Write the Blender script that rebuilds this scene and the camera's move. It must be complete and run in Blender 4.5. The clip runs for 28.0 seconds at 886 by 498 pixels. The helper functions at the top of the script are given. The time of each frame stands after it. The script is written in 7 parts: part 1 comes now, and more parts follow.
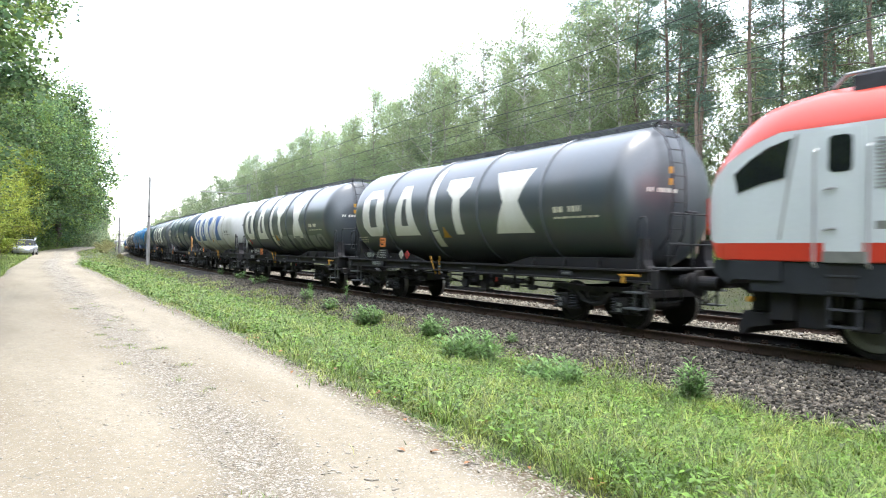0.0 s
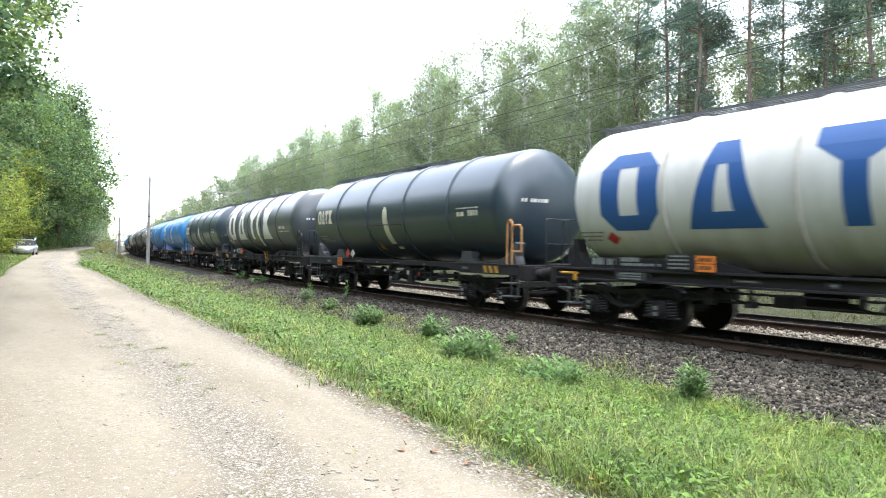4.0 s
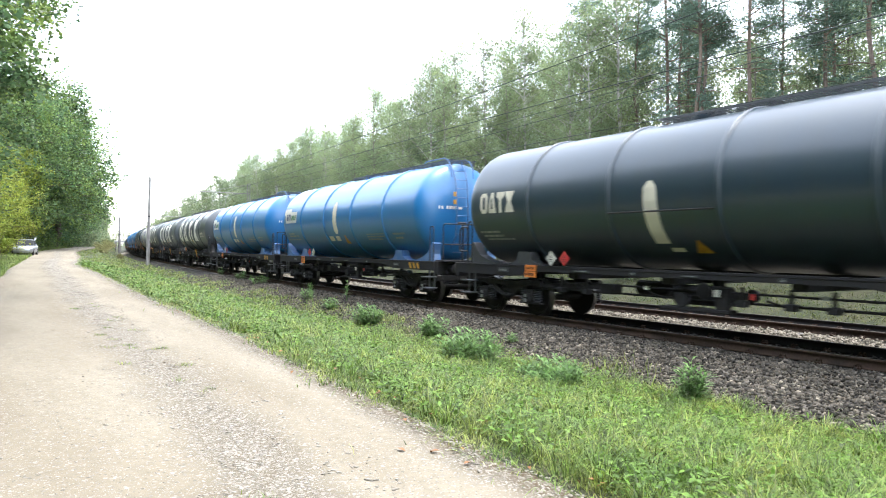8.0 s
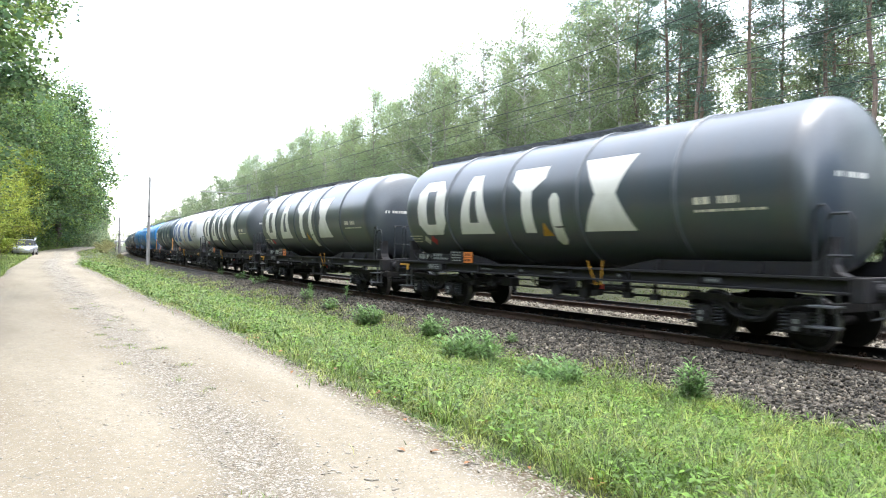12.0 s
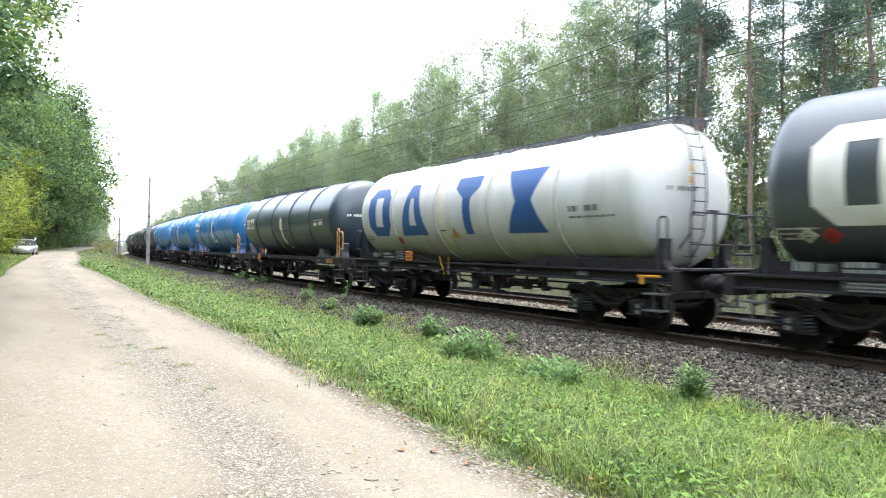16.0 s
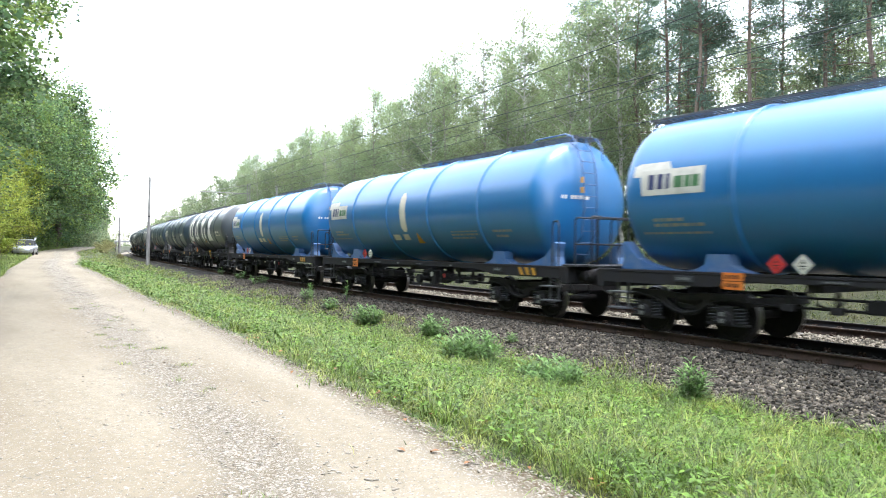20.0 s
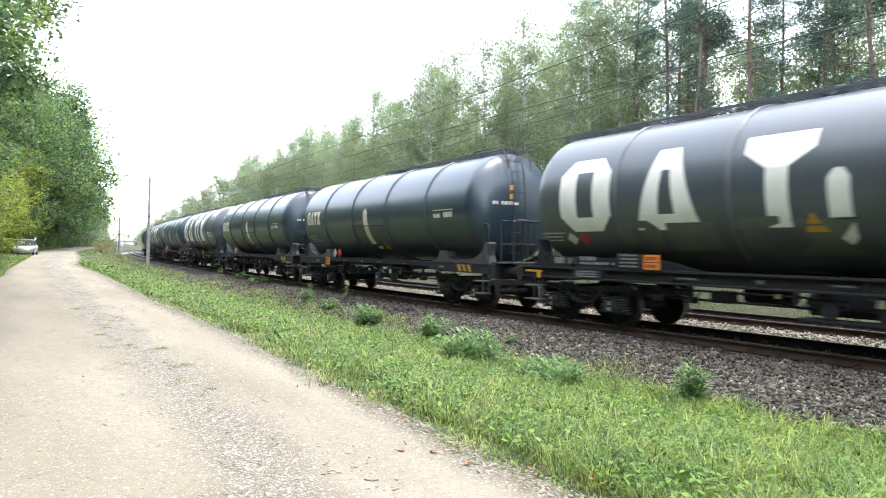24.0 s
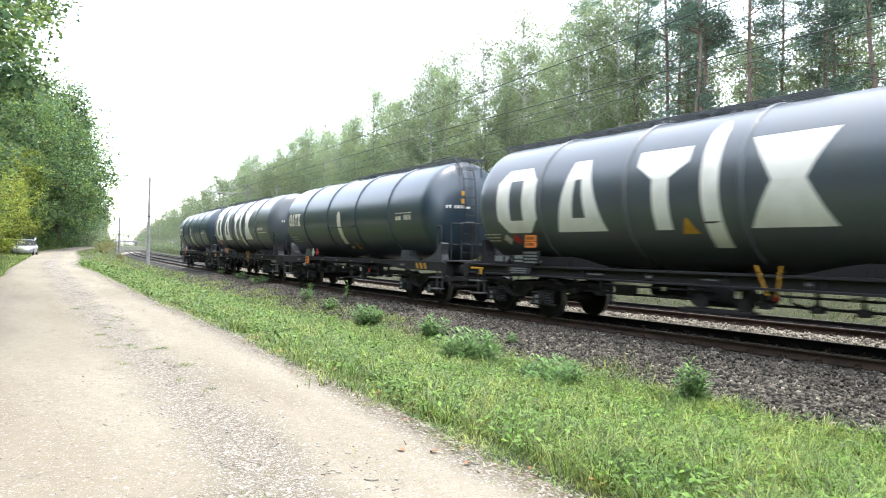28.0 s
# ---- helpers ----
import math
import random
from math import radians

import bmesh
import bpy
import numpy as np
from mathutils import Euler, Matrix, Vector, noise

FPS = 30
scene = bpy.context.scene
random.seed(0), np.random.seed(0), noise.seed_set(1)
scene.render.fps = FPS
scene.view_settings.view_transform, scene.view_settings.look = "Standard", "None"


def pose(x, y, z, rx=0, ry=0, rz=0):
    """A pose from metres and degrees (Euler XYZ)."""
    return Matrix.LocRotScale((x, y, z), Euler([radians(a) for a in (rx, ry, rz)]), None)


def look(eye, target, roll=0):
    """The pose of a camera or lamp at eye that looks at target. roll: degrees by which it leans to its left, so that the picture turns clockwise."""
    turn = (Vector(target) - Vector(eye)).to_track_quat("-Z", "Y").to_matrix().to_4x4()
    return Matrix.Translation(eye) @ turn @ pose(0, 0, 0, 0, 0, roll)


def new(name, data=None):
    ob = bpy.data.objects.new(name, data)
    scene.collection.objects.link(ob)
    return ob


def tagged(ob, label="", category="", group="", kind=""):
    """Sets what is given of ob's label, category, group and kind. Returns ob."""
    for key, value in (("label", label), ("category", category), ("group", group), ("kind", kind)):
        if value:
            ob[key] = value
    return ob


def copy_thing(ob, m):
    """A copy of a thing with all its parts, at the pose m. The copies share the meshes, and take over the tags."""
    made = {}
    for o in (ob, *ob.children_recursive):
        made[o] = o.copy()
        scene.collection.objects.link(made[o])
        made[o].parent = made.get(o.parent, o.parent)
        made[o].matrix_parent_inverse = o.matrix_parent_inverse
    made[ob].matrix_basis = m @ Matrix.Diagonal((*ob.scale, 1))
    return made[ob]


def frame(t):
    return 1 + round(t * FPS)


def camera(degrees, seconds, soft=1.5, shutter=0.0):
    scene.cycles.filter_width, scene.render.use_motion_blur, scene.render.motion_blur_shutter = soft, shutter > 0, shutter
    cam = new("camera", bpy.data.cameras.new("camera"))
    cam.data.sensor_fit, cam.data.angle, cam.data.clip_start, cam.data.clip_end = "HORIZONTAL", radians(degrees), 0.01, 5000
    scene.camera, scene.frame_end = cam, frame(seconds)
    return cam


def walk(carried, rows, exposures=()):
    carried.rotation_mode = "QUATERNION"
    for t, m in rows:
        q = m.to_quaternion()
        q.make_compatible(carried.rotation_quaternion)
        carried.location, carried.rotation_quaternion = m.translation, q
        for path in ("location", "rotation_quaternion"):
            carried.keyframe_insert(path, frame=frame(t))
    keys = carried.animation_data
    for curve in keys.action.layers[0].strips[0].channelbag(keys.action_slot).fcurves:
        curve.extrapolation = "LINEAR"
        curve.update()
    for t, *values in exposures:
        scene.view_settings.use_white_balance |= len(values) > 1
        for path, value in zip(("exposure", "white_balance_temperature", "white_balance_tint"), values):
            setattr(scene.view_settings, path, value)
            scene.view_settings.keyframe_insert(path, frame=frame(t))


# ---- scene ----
# A goods train of tank wagons runs past on a curving double track beside a gravel road in a wood.
# x: away from the road, across the track; y: along the track; z: up; the camera stands over the origin.
EYE_Z = 1.55
cam = camera(66.44, 28.0, soft=1.0, shutter=0.3)
YAW, PITCH, ROLL = 34.505, 0.1245, 0.782
eye = Vector((0, 0, EYE_Z))
aim = eye + Vector((math.sin(radians(YAW)) * math.cos(radians(PITCH)),
                    math.cos(radians(YAW)) * math.cos(radians(PITCH)), math.sin(radians(PITCH)))) * 10
walk(cam, [(0.0, look(eye, aim, ROLL)), (28.0, look(eye, aim, ROLL))])

# ---- light: a bright overcast sky ----
world = bpy.data.worlds.new("overcast_sky")
scene.world = world
world.use_nodes = True
wn, wl = world.node_tree.nodes, world.node_tree.links
sky = wn.new("ShaderNodeTexSky")
sky.sky_type, sky.sun_disc = "NISHITA", False
sky.sun_elevation, sky.sun_rotation = radians(80), radians(127)
sky.air_density, sky.dust_density, sky.ozone_density = 1.0, 1.5, 1.0
tone = wn.new("ShaderNodeHueSaturation")
tone.inputs["Saturation"].default_value = 0.44
wl.new(sky.outputs["Color"], tone.inputs["Color"])
wl.new(tone.outputs["Color"], wn["Background"].inputs["Color"])
wn["Background"].inputs["Strength"].default_value = 0.15
sun = new("sun", bpy.data.lights.new("sun", "SUN"))
sun.data.energy, sun.data.angle, sun.data.color = 0.5, radians(30), (1.0, 0.98, 0.95)
sun.matrix_world = look((4, -3, 40), (0, 0, 0))
scene.view_settings.exposure = 2.85

# ---- materials ----
MATS = {}


def mat(name, colour, rough=0.6, metal=0.0, vary=0.12, scale=6.0, bump=0.0, fine=60.0, second=None, amount=0.5,
        coat=0.0, random_value=0.0, island=0.0, trans=0.0, spec=0.5, stretch=(1, 1, 1), coat_rough=0.32):
    """A procedural surface: base colour with broad and fine variation, an optional second colour in patches, and fine relief."""
    m = bpy.data.materials.new(name)
    m.use_nodes = True
    n, l = m.node_tree.nodes, m.node_tree.links
    b = n["Principled BSDF"]
    b.inputs["Roughness"].default_value, b.inputs["Metallic"].default_value = rough, metal
    b.inputs["Specular IOR Level"].default_value = spec
    b.inputs["Coat Weight"].default_value = coat
    b.inputs["Coat Roughness"].default_value = coat_rough
    tc = n.new("ShaderNodeTexCoord")
    mp = n.new("ShaderNodeMapping")
    mp.inputs["Scale"].default_value = stretch
    l.new(tc.outputs["Object"], mp.inputs["Vector"])
    broad = n.new("ShaderNodeTexNoise")
    broad.inputs["Scale"].default_value, broad.inputs["Detail"].default_value = scale, 5
    small = n.new("ShaderNodeTexNoise")
    small.inputs["Scale"].default_value, small.inputs["Detail"].default_value = fine, 3
    for node in (broad, small):
        l.new(mp.outputs["Vector"], node.inputs["Vector"])
    col = n.new("ShaderNodeMix")
    col.data_type = "RGBA"
    sec = second or [c * 0.6 for c in colour]
    col.inputs[6].default_value, col.inputs[7].default_value = (*colour, 1), (*sec, 1)
    ramp = n.new("ShaderNodeMapRange")
    ramp.inputs["From Min"].default_value, ramp.inputs["From Max"].default_value = 0.42, 0.68
    ramp.inputs["To Max"].default_value = amount
    l.new(broad.outputs["Fac"], ramp.inputs["Value"])
    l.new(ramp.outputs["Result"], col.inputs[0])
    hsv = n.new("ShaderNodeHueSaturation")
    val = n.new("ShaderNodeMapRange")
    val.inputs["From Min"].default_value, val.inputs["From Max"].default_value = 0.25, 0.75
    val.inputs["To Min"].default_value, val.inputs["To Max"].default_value = 1 - vary, 1 + vary
    l.new(small.outputs["Fac"], val.inputs["Value"])
    l.new(col.outputs[2], hsv.inputs["Color"])
    last = val.outputs["Result"]
    for amount_r, kind, socket in ((random_value, "ShaderNodeObjectInfo", "Random"), (island, "ShaderNodeNewGeometry", "Random Per Island")):
        if amount_r:
            info = n.new(kind)
            rr = n.new("ShaderNodeMapRange")
            rr.inputs["To Min"].default_value, rr.inputs["To Max"].default_value = 1 - amount_r, 1 + amount_r
            l.new(info.outputs[socket], rr.inputs["Value"])
            mul = n.new("ShaderNodeMath")
            mul.operation = "MULTIPLY"
            l.new(last, mul.inputs[0])
            l.new(rr.outputs["Result"], mul.inputs[1])
            last = mul.outputs["Value"]
    l.new(last, hsv.inputs["Value"])
    l.new(hsv.outputs["Color"], b.inputs["Base Color"])
    if bump:
        bp = n.new("ShaderNodeBump")
        bp.inputs["Strength"].default_value, bp.inputs["Distance"].default_value = 1.0, bump
        l.new(small.outputs["Fac"], bp.inputs["Height"])
        l.new(bp.outputs["Normal"], b.inputs["Normal"])
    if trans:
        tr = n.new("ShaderNodeBsdfTranslucent")
        l.new(hsv.outputs["Color"], tr.inputs["Color"])
        mix = n.new("ShaderNodeMixShader")
        mix.inputs[0].default_value = trans
        l.new(b.outputs[0], mix.inputs[1])
        l.new(tr.outputs[0], mix.inputs[2])
        l.new(mix.outputs[0], n["Material Output"].inputs["Surface"])
    MATS[name] = m
    return m


def glass_mat(name, colour, rough=0.05):
    m = bpy.data.materials.new(name)
    m.use_nodes = True
    b = m.node_tree.nodes["Principled BSDF"]
    b.inputs["Base Color"].default_value = (*colour, 1)
    b.inputs["Roughness"].default_value = rough
    b.inputs["Specular IOR Level"].default_value = 0.7
    b.inputs["Coat Weight"].default_value = 0.6
    MATS[name] = m
    return m


def gravel_mat(name, light, dark, dust, cell, cover, relief, rough=0.95):
    """Packed stones: each cell has a tone of its own, half sunk in dust."""
    m = bpy.data.materials.new(name)
    m.use_nodes = True
    n, l = m.node_tree.nodes, m.node_tree.links
    b = n["Principled BSDF"]
    b.inputs["Roughness"].default_value, b.inputs["Specular IOR Level"].default_value = rough, 0.25
    tc = n.new("ShaderNodeTexCoord")
    out = []
    for sc in (cell, cell * 2.3):
        vo = n.new("ShaderNodeTexVoronoi")
        vo.inputs["Scale"].default_value = sc
        l.new(tc.outputs["Object"], vo.inputs["Vector"])
        out.append(vo)
    sep = n.new("ShaderNodeSeparateColor")
    l.new(out[0].outputs["Color"], sep.inputs["Color"])
    tone = n.new("ShaderNodeMix")
    tone.data_type = "RGBA"
    tone.inputs[6].default_value, tone.inputs[7].default_value = (*dark, 1), (*light, 1)
    l.new(sep.outputs["Red"], tone.inputs[0])
    sep2 = n.new("ShaderNodeSeparateColor")
    l.new(out[1].outputs["Color"], sep2.inputs["Color"])
    broad = n.new("ShaderNodeTexNoise")
    broad.inputs["Scale"].default_value, broad.inputs["Detail"].default_value = 0.7, 6
    l.new(tc.outputs["Object"], broad.inputs["Vector"])
    add = n.new("ShaderNodeMath")
    add.operation = "MULTIPLY_ADD"
    l.new(sep2.outputs["Green"], add.inputs[0])
    add.inputs[1].default_value = 0.6
    l.new(broad.outputs["Fac"], add.inputs[2])
    mask = n.new("ShaderNodeMapRange")
    mask.inputs["From Min"].default_value, mask.inputs["From Max"].default_value = cover - 0.18, cover + 0.18
    l.new(add.outputs["Value"], mask.inputs["Value"])
    fin = n.new("ShaderNodeMix")
    fin.data_type = "RGBA"
    l.new(mask.outputs["Result"], fin.inputs[0])
    l.new(tone.outputs[2], fin.inputs[6])
    dn = n.new("ShaderNodeMix")
    dn.data_type = "RGBA"
    dn.inputs[6].default_value, dn.inputs[7].default_value = (*dust, 1), (*[c * 0.78 for c in dust], 1)
    fine = n.new("ShaderNodeTexNoise")
    fine.inputs["Scale"].default_value, fine.inputs["Detail"].default_value = 14, 6
    l.new(tc.outputs["Object"], fine.inputs["Vector"])
    l.new(fine.outputs["Fac"], dn.inputs[0])
    l.new(dn.outputs[2], fin.inputs[7])
    l.new(fin.outputs[2], b.inputs["Base Color"])
    bp = n.new("ShaderNodeBump")
    bp.inputs["Strength"].default_value, bp.inputs["Distance"].default_value = 1.0, relief
    bp.invert = True
    l.new(out[0].outputs["Distance"], bp.inputs["Height"])
    l.new(bp.outputs["Normal"], b.inputs["Normal"])
    MATS[name] = m


def road_mat(name):
    """Rolled limestone gravel: pale dust in the wheel tracks, greyer stones on the crown and along the edges."""
    m = bpy.data.materials.new(name)
    m.use_nodes = True
    n, l = m.node_tree.nodes, m.node_tree.links
    b = n["Principled BSDF"]
    b.inputs["Roughness"].default_value, b.inputs["Specular IOR Level"].default_value = 0.95, 0.2

    def node(kind, **values):
        q = n.new(kind)
        for key, v in values.items():
            q.inputs[key.replace("_", " ")].default_value = v
        return q

    def noise(scale, detail, stretch=(1, 1, 1)):
        mp = node("ShaderNodeMapping", Scale=stretch)
        l.new(tc.outputs["Object"], mp.inputs["Vector"])
        q = node("ShaderNodeTexNoise", Scale=scale, Detail=detail)
        l.new(mp.outputs["Vector"], q.inputs["Vector"])
        return q.outputs["Fac"]

    def ramp(value, a, c, lo=0.0, hi=1.0):
        q = node("ShaderNodeMapRange", From_Min=a, From_Max=c, To_Min=lo, To_Max=hi)
        l.new(value, q.inputs["Value"])
        return q.outputs["Result"]

    def maths(op, u, v):
        q = n.new("ShaderNodeMath")
        q.operation = op
        for k, w in enumerate((u, v)):
            if isinstance(w, float):
                q.inputs[k].default_value = w
            else:
                l.new(w, q.inputs[k])
        return q.outputs["Value"]

    def mix(fac, u, v):
        q = n.new("ShaderNodeMix")
        q.data_type = "RGBA"
        l.new(fac, q.inputs[0])
        for k, w in ((6, u), (7, v)):
            if isinstance(w, tuple):
                q.inputs[k].default_value = (*w, 1)
            else:
                l.new(w, q.inputs[k])
        return q.outputs[2]
    tc = n.new("ShaderNodeTexCoord")
    lane = n.new("ShaderNodeAttribute")
    lane.attribute_name = "lane"
    away = maths("ABSOLUTE", lane.outputs["Fac"], 0.0)
    wobble = maths("MULTIPLY", maths("SUBTRACT", noise(1.3, 4, (1, 0.5, 1)), 0.5), 1.1)
    crown = ramp(maths("ADD", away, wobble), 0.55, 0.10)
    left = ramp(maths("ADD", lane.outputs["Fac"], wobble), -1.7, -2.6)
    rim = n.new("ShaderNodeAttribute")
    rim.attribute_name = "rim"
    verge = ramp(maths("ADD", rim.outputs["Fac"], maths("MULTIPLY", wobble, 0.35)), 0.34, 0.05)
    loose = maths("MAXIMUM", maths("MAXIMUM", crown, verge), maths("MULTIPLY", left, 0.7))
    dust = mix(ramp(noise(0.9, 6, (1, 0.22, 1)), 0.35, 0.68), (0.252, 0.223, 0.168), (0.180, 0.152, 0.108))
    dust = mix(ramp(noise(11, 6), 0.42, 0.75, 0.0, 0.5), dust, (0.148, 0.128, 0.095))
    dust = mix(maths("MULTIPLY", loose, 0.85), dust, (0.112, 0.091, 0.062))
    cells = []
    for sc in (38.0, 85.0):
        vo = node("ShaderNodeTexVoronoi", Scale=sc)
        l.new(tc.outputs["Object"], vo.inputs["Vector"])
        sep = n.new("ShaderNodeSeparateColor")
        l.new(vo.outputs["Color"], sep.inputs["Color"])
        cells.append((vo, sep))
    (v1, s1), (v2, s2) = cells
    for vo, sep, few in ((v2, s2, 0.70), (v1, s1, 0.88)):
        there = maths("ADD", sep.outputs["Green"], maths("MULTIPLY", loose, 0.42))
        mask = maths("MULTIPLY", ramp(there, few - 0.04, few + 0.04), ramp(vo.outputs["Distance"], 0.62, 0.45))
        dust = mix(mask, dust, mix(sep.outputs["Red"], (0.125, 0.112, 0.092), (0.325, 0.305, 0.262)))
    litter = maths("MULTIPLY", ramp(rim.outputs["Fac"], 0.20, -0.02), ramp(noise(24, 4), 0.38, 0.6))
    dust = mix(litter, dust, (0.085, 0.062, 0.036))
    dust = mix(maths("MULTIPLY", left, ramp(noise(5, 6), 0.36, 0.7, 0.0, 0.6)), dust, (0.130, 0.086, 0.048))
    l.new(dust, b.inputs["Base Color"])
    bp = node("ShaderNodeBump", Strength=0.8, Distance=0.006)
    bp.invert = True
    l.new(maths("MULTIPLY", v2.outputs["Distance"], ramp(loose, 0.0, 1.0, 0.35, 1.0)), bp.inputs["Height"])
    l.new(bp.outputs["Normal"], b.inputs["Normal"])
    MATS[name] = m


road_mat("road_gravel")
gravel_mat("ballast", (0.060, 0.056, 0.049), (0.010, 0.009, 0.008), (0.02, 0.018, 0.016), 22, 1.0, 0.03)
# near-black bed between the rails: oil plus the train's shade, put into the colour
gravel_mat("ballast_oil_shade", (0.024, 0.023, 0.022), (0.010, 0.010, 0.010), (0.014, 0.013, 0.012), 17, 1.0, 0.05, 0.8)
STREAK = (0.35, 1.6, 0.5)
mat("tank_dark", (0.053, 0.067, 0.079), 0.38, vary=0.08, scale=1.3, fine=30, second=(0.066, 0.068, 0.068), amount=0.6, stretch=STREAK, spec=0.7, coat=0.4, coat_rough=0.2)
mat("tank_black", (0.016, 0.034, 0.050), 0.38, vary=0.08, scale=1.3, fine=30, second=(0.022, 0.036, 0.044), amount=0.5, stretch=STREAK, spec=0.7, coat=0.4, coat_rough=0.2)
mat("tank_white", (0.56, 0.57, 0.55), 0.42, vary=0.04, scale=1.1, fine=25, second=(0.42, 0.42, 0.38), amount=0.7, stretch=STREAK)
mat("tank_blue", (0.008, 0.148, 0.375), 0.38, vary=0.05, scale=1.2, fine=25, second=(0.011, 0.132, 0.330), amount=0.5, stretch=STREAK, spec=0.8, coat=0.5, coat_rough=0.2)
mat("ring_stained", (0.46, 0.45, 0.41), 0.5, vary=0.1, scale=1.5, fine=25, second=(0.30, 0.27, 0.22), amount=0.8)
mat("marking_white", (0.72, 0.71, 0.65), 0.5, vary=0.05, scale=2.0, fine=40, second=(0.55, 0.53, 0.45), amount=0.5)
mat("marking_cream", (0.66, 0.62, 0.50), 0.5, vary=0.05, scale=2.0, fine=40)
mat("marking_blue", (0.018, 0.085, 0.265), 0.45, vary=0.05, scale=2.0, fine=40, amount=0.2)
mat("marking_grey", (0.16, 0.17, 0.16), 0.5, vary=0.1, scale=3.0, fine=40)
mat("marking_dull", (0.26, 0.28, 0.26), 0.5, vary=0.1)
mat("spray_grey", (0.105, 0.112, 0.102), 0.5, vary=0.1, scale=3.0, fine=40)
mat("marking_black", (0.02, 0.02, 0.022), 0.5)
mat("spray_black", (0.005, 0.005, 0.006), 0.95, spec=0.05)
mat("marking_green", (0.06, 0.17, 0.07), 0.5)
mat("marking_navy", (0.03, 0.04, 0.12), 0.5)
mat("placard_red", (0.50, 0.035, 0.035), 0.5, vary=0.06)
mat("placard_white", (0.58, 0.57, 0.50), 0.5, vary=0.06)
mat("fallen_leaf", (0.25, 0.11, 0.035), 0.7, vary=0.2, island=0.5)
mat("plate_orange", (0.72, 0.20, 0.03), 0.5, vary=0.06)
mat("paint_yellow", (0.50, 0.25, 0.025), 0.55, vary=0.15, scale=9)
mat("rail_orange", (0.50, 0.25, 0.09), 0.5, vary=0.1)
mat("frame_black", (0.024, 0.024, 0.027), 0.75, vary=0.2, scale=3, second=(0.026, 0.023, 0.020), amount=0.7, spec=0.2)
mat("frame_grey", (0.048, 0.050, 0.056), 0.7, vary=0.15, scale=3, second=(0.024, 0.022, 0.020), amount=0.5, spec=0.25)
mat("saddle_grey", (0.056, 0.059, 0.066), 0.5, vary=0.15, scale=4, second=(0.05, 0.048, 0.046), amount=0.6)
mat("saddle_blue", (0.060, 0.150, 0.33), 0.5, vary=0.12, scale=4, second=(0.16, 0.22, 0.32), amount=0.6)
mat("bogie_dirt", (0.026, 0.026, 0.028), 0.9, vary=0.3, scale=5, second=(0.044, 0.041, 0.038), amount=0.8, bump=0.004, spec=0.2)
mat("wheel_steel", (0.014, 0.013, 0.013), 0.75, vary=0.2, scale=5, second=(0.024, 0.021, 0.019), spec=0.25)
mat("tread_steel", (0.20, 0.195, 0.19), 0.35, metal=1.0, vary=0.1)
mat("walkway_steel", (0.110, 0.116, 0.124), 0.5, metal=0.3, vary=0.15)
mat("steel_dark", (0.040, 0.042, 0.047), 0.45, metal=0.4, vary=0.15)
mat("rust", (0.055, 0.034, 0.024), 0.85, vary=0.25, scale=8, second=(0.034, 0.026, 0.021), amount=0.8, bump=0.002, spec=0.2)
mat("rail_side", (0.066, 0.043, 0.031), 0.85, vary=0.2, scale=2, fine=25, second=(0.024, 0.021, 0.019), amount=0.7, spec=0.2)
# rail face in shadow: shade and oil together, painted as a near-black colour
mat("rail_greasy", (0.012, 0.011, 0.011), 0.7, vary=0.2, scale=2, fine=25, second=(0.022, 0.018, 0.016), amount=0.6, spec=0.2)
mat("rail_head", (0.085, 0.072, 0.060), 0.5, metal=0.4, vary=0.1)
mat("concrete", (0.16, 0.15, 0.135), 0.9, vary=0.15, scale=3, second=(0.10, 0.095, 0.088), amount=0.7, bump=0.003)
mat("mast_grey", (0.24, 0.235, 0.225), 0.85, vary=0.15, scale=2, second=(0.15, 0.14, 0.13), amount=0.6)
mat("wire", (0.060, 0.075, 0.068), 0.6, metal=0.3)
mat("stone", (0.068, 0.063, 0.053), 0.85, vary=0.25, scale=24, fine=120, second=(0.058, 0.045, 0.030), amount=0.9, island=0.85, spec=0.3)
# stones under the train: its shade is painted in along with the oil
mat("stone_oily", (0.020, 0.019, 0.018), 0.7, vary=0.2, scale=30, fine=120, island=0.5)
mat("stone_pale", (0.185, 0.165, 0.130), 0.9, vary=0.2, scale=30, fine=120, second=(0.10, 0.087, 0.066), amount=0.7, island=0.7, spec=0.3)
mat("pebble", (0.270, 0.252, 0.214), 0.9, vary=0.15, scale=9, fine=90, island=0.32, second=(0.21, 0.18, 0.14), amount=0.6)
mat("soil", (0.030, 0.036, 0.014), 0.95, vary=0.5, scale=1.6, fine=14, second=(0.058, 0.054, 0.026), amount=0.7, bump=0.03)
mat("bank_grass", (0.078, 0.112, 0.030), 0.7, vary=0.25, scale=1.3, fine=4, island=0.35, second=(0.155, 0.135, 0.068), amount=0.9, trans=0.3, spec=0.2)
mat("grass", (0.097, 0.166, 0.029), 0.45, vary=0.25, scale=2.2, fine=9, island=0.8, second=(0.260, 0.285, 0.062), amount=0.8, trans=0.35, spec=0.45)
mat("grass_dry", (0.25, 0.26, 0.10), 0.6, vary=0.1, scale=0.6, fine=3, island=0.35, second=(0.30, 0.25, 0.13), amount=0.8, trans=0.35, spec=0.3)
mat("weed_leaf", (0.145, 0.255, 0.085), 0.5, vary=0.1, scale=3, island=0.55, second=(0.18, 0.28, 0.10), trans=0.4, spec=0.35)
mat("herb_leaf", (0.100, 0.185, 0.030), 0.5, vary=0.1, scale=2, island=0.75, second=(0.16, 0.26, 0.045), trans=0.35, spec=0.35)
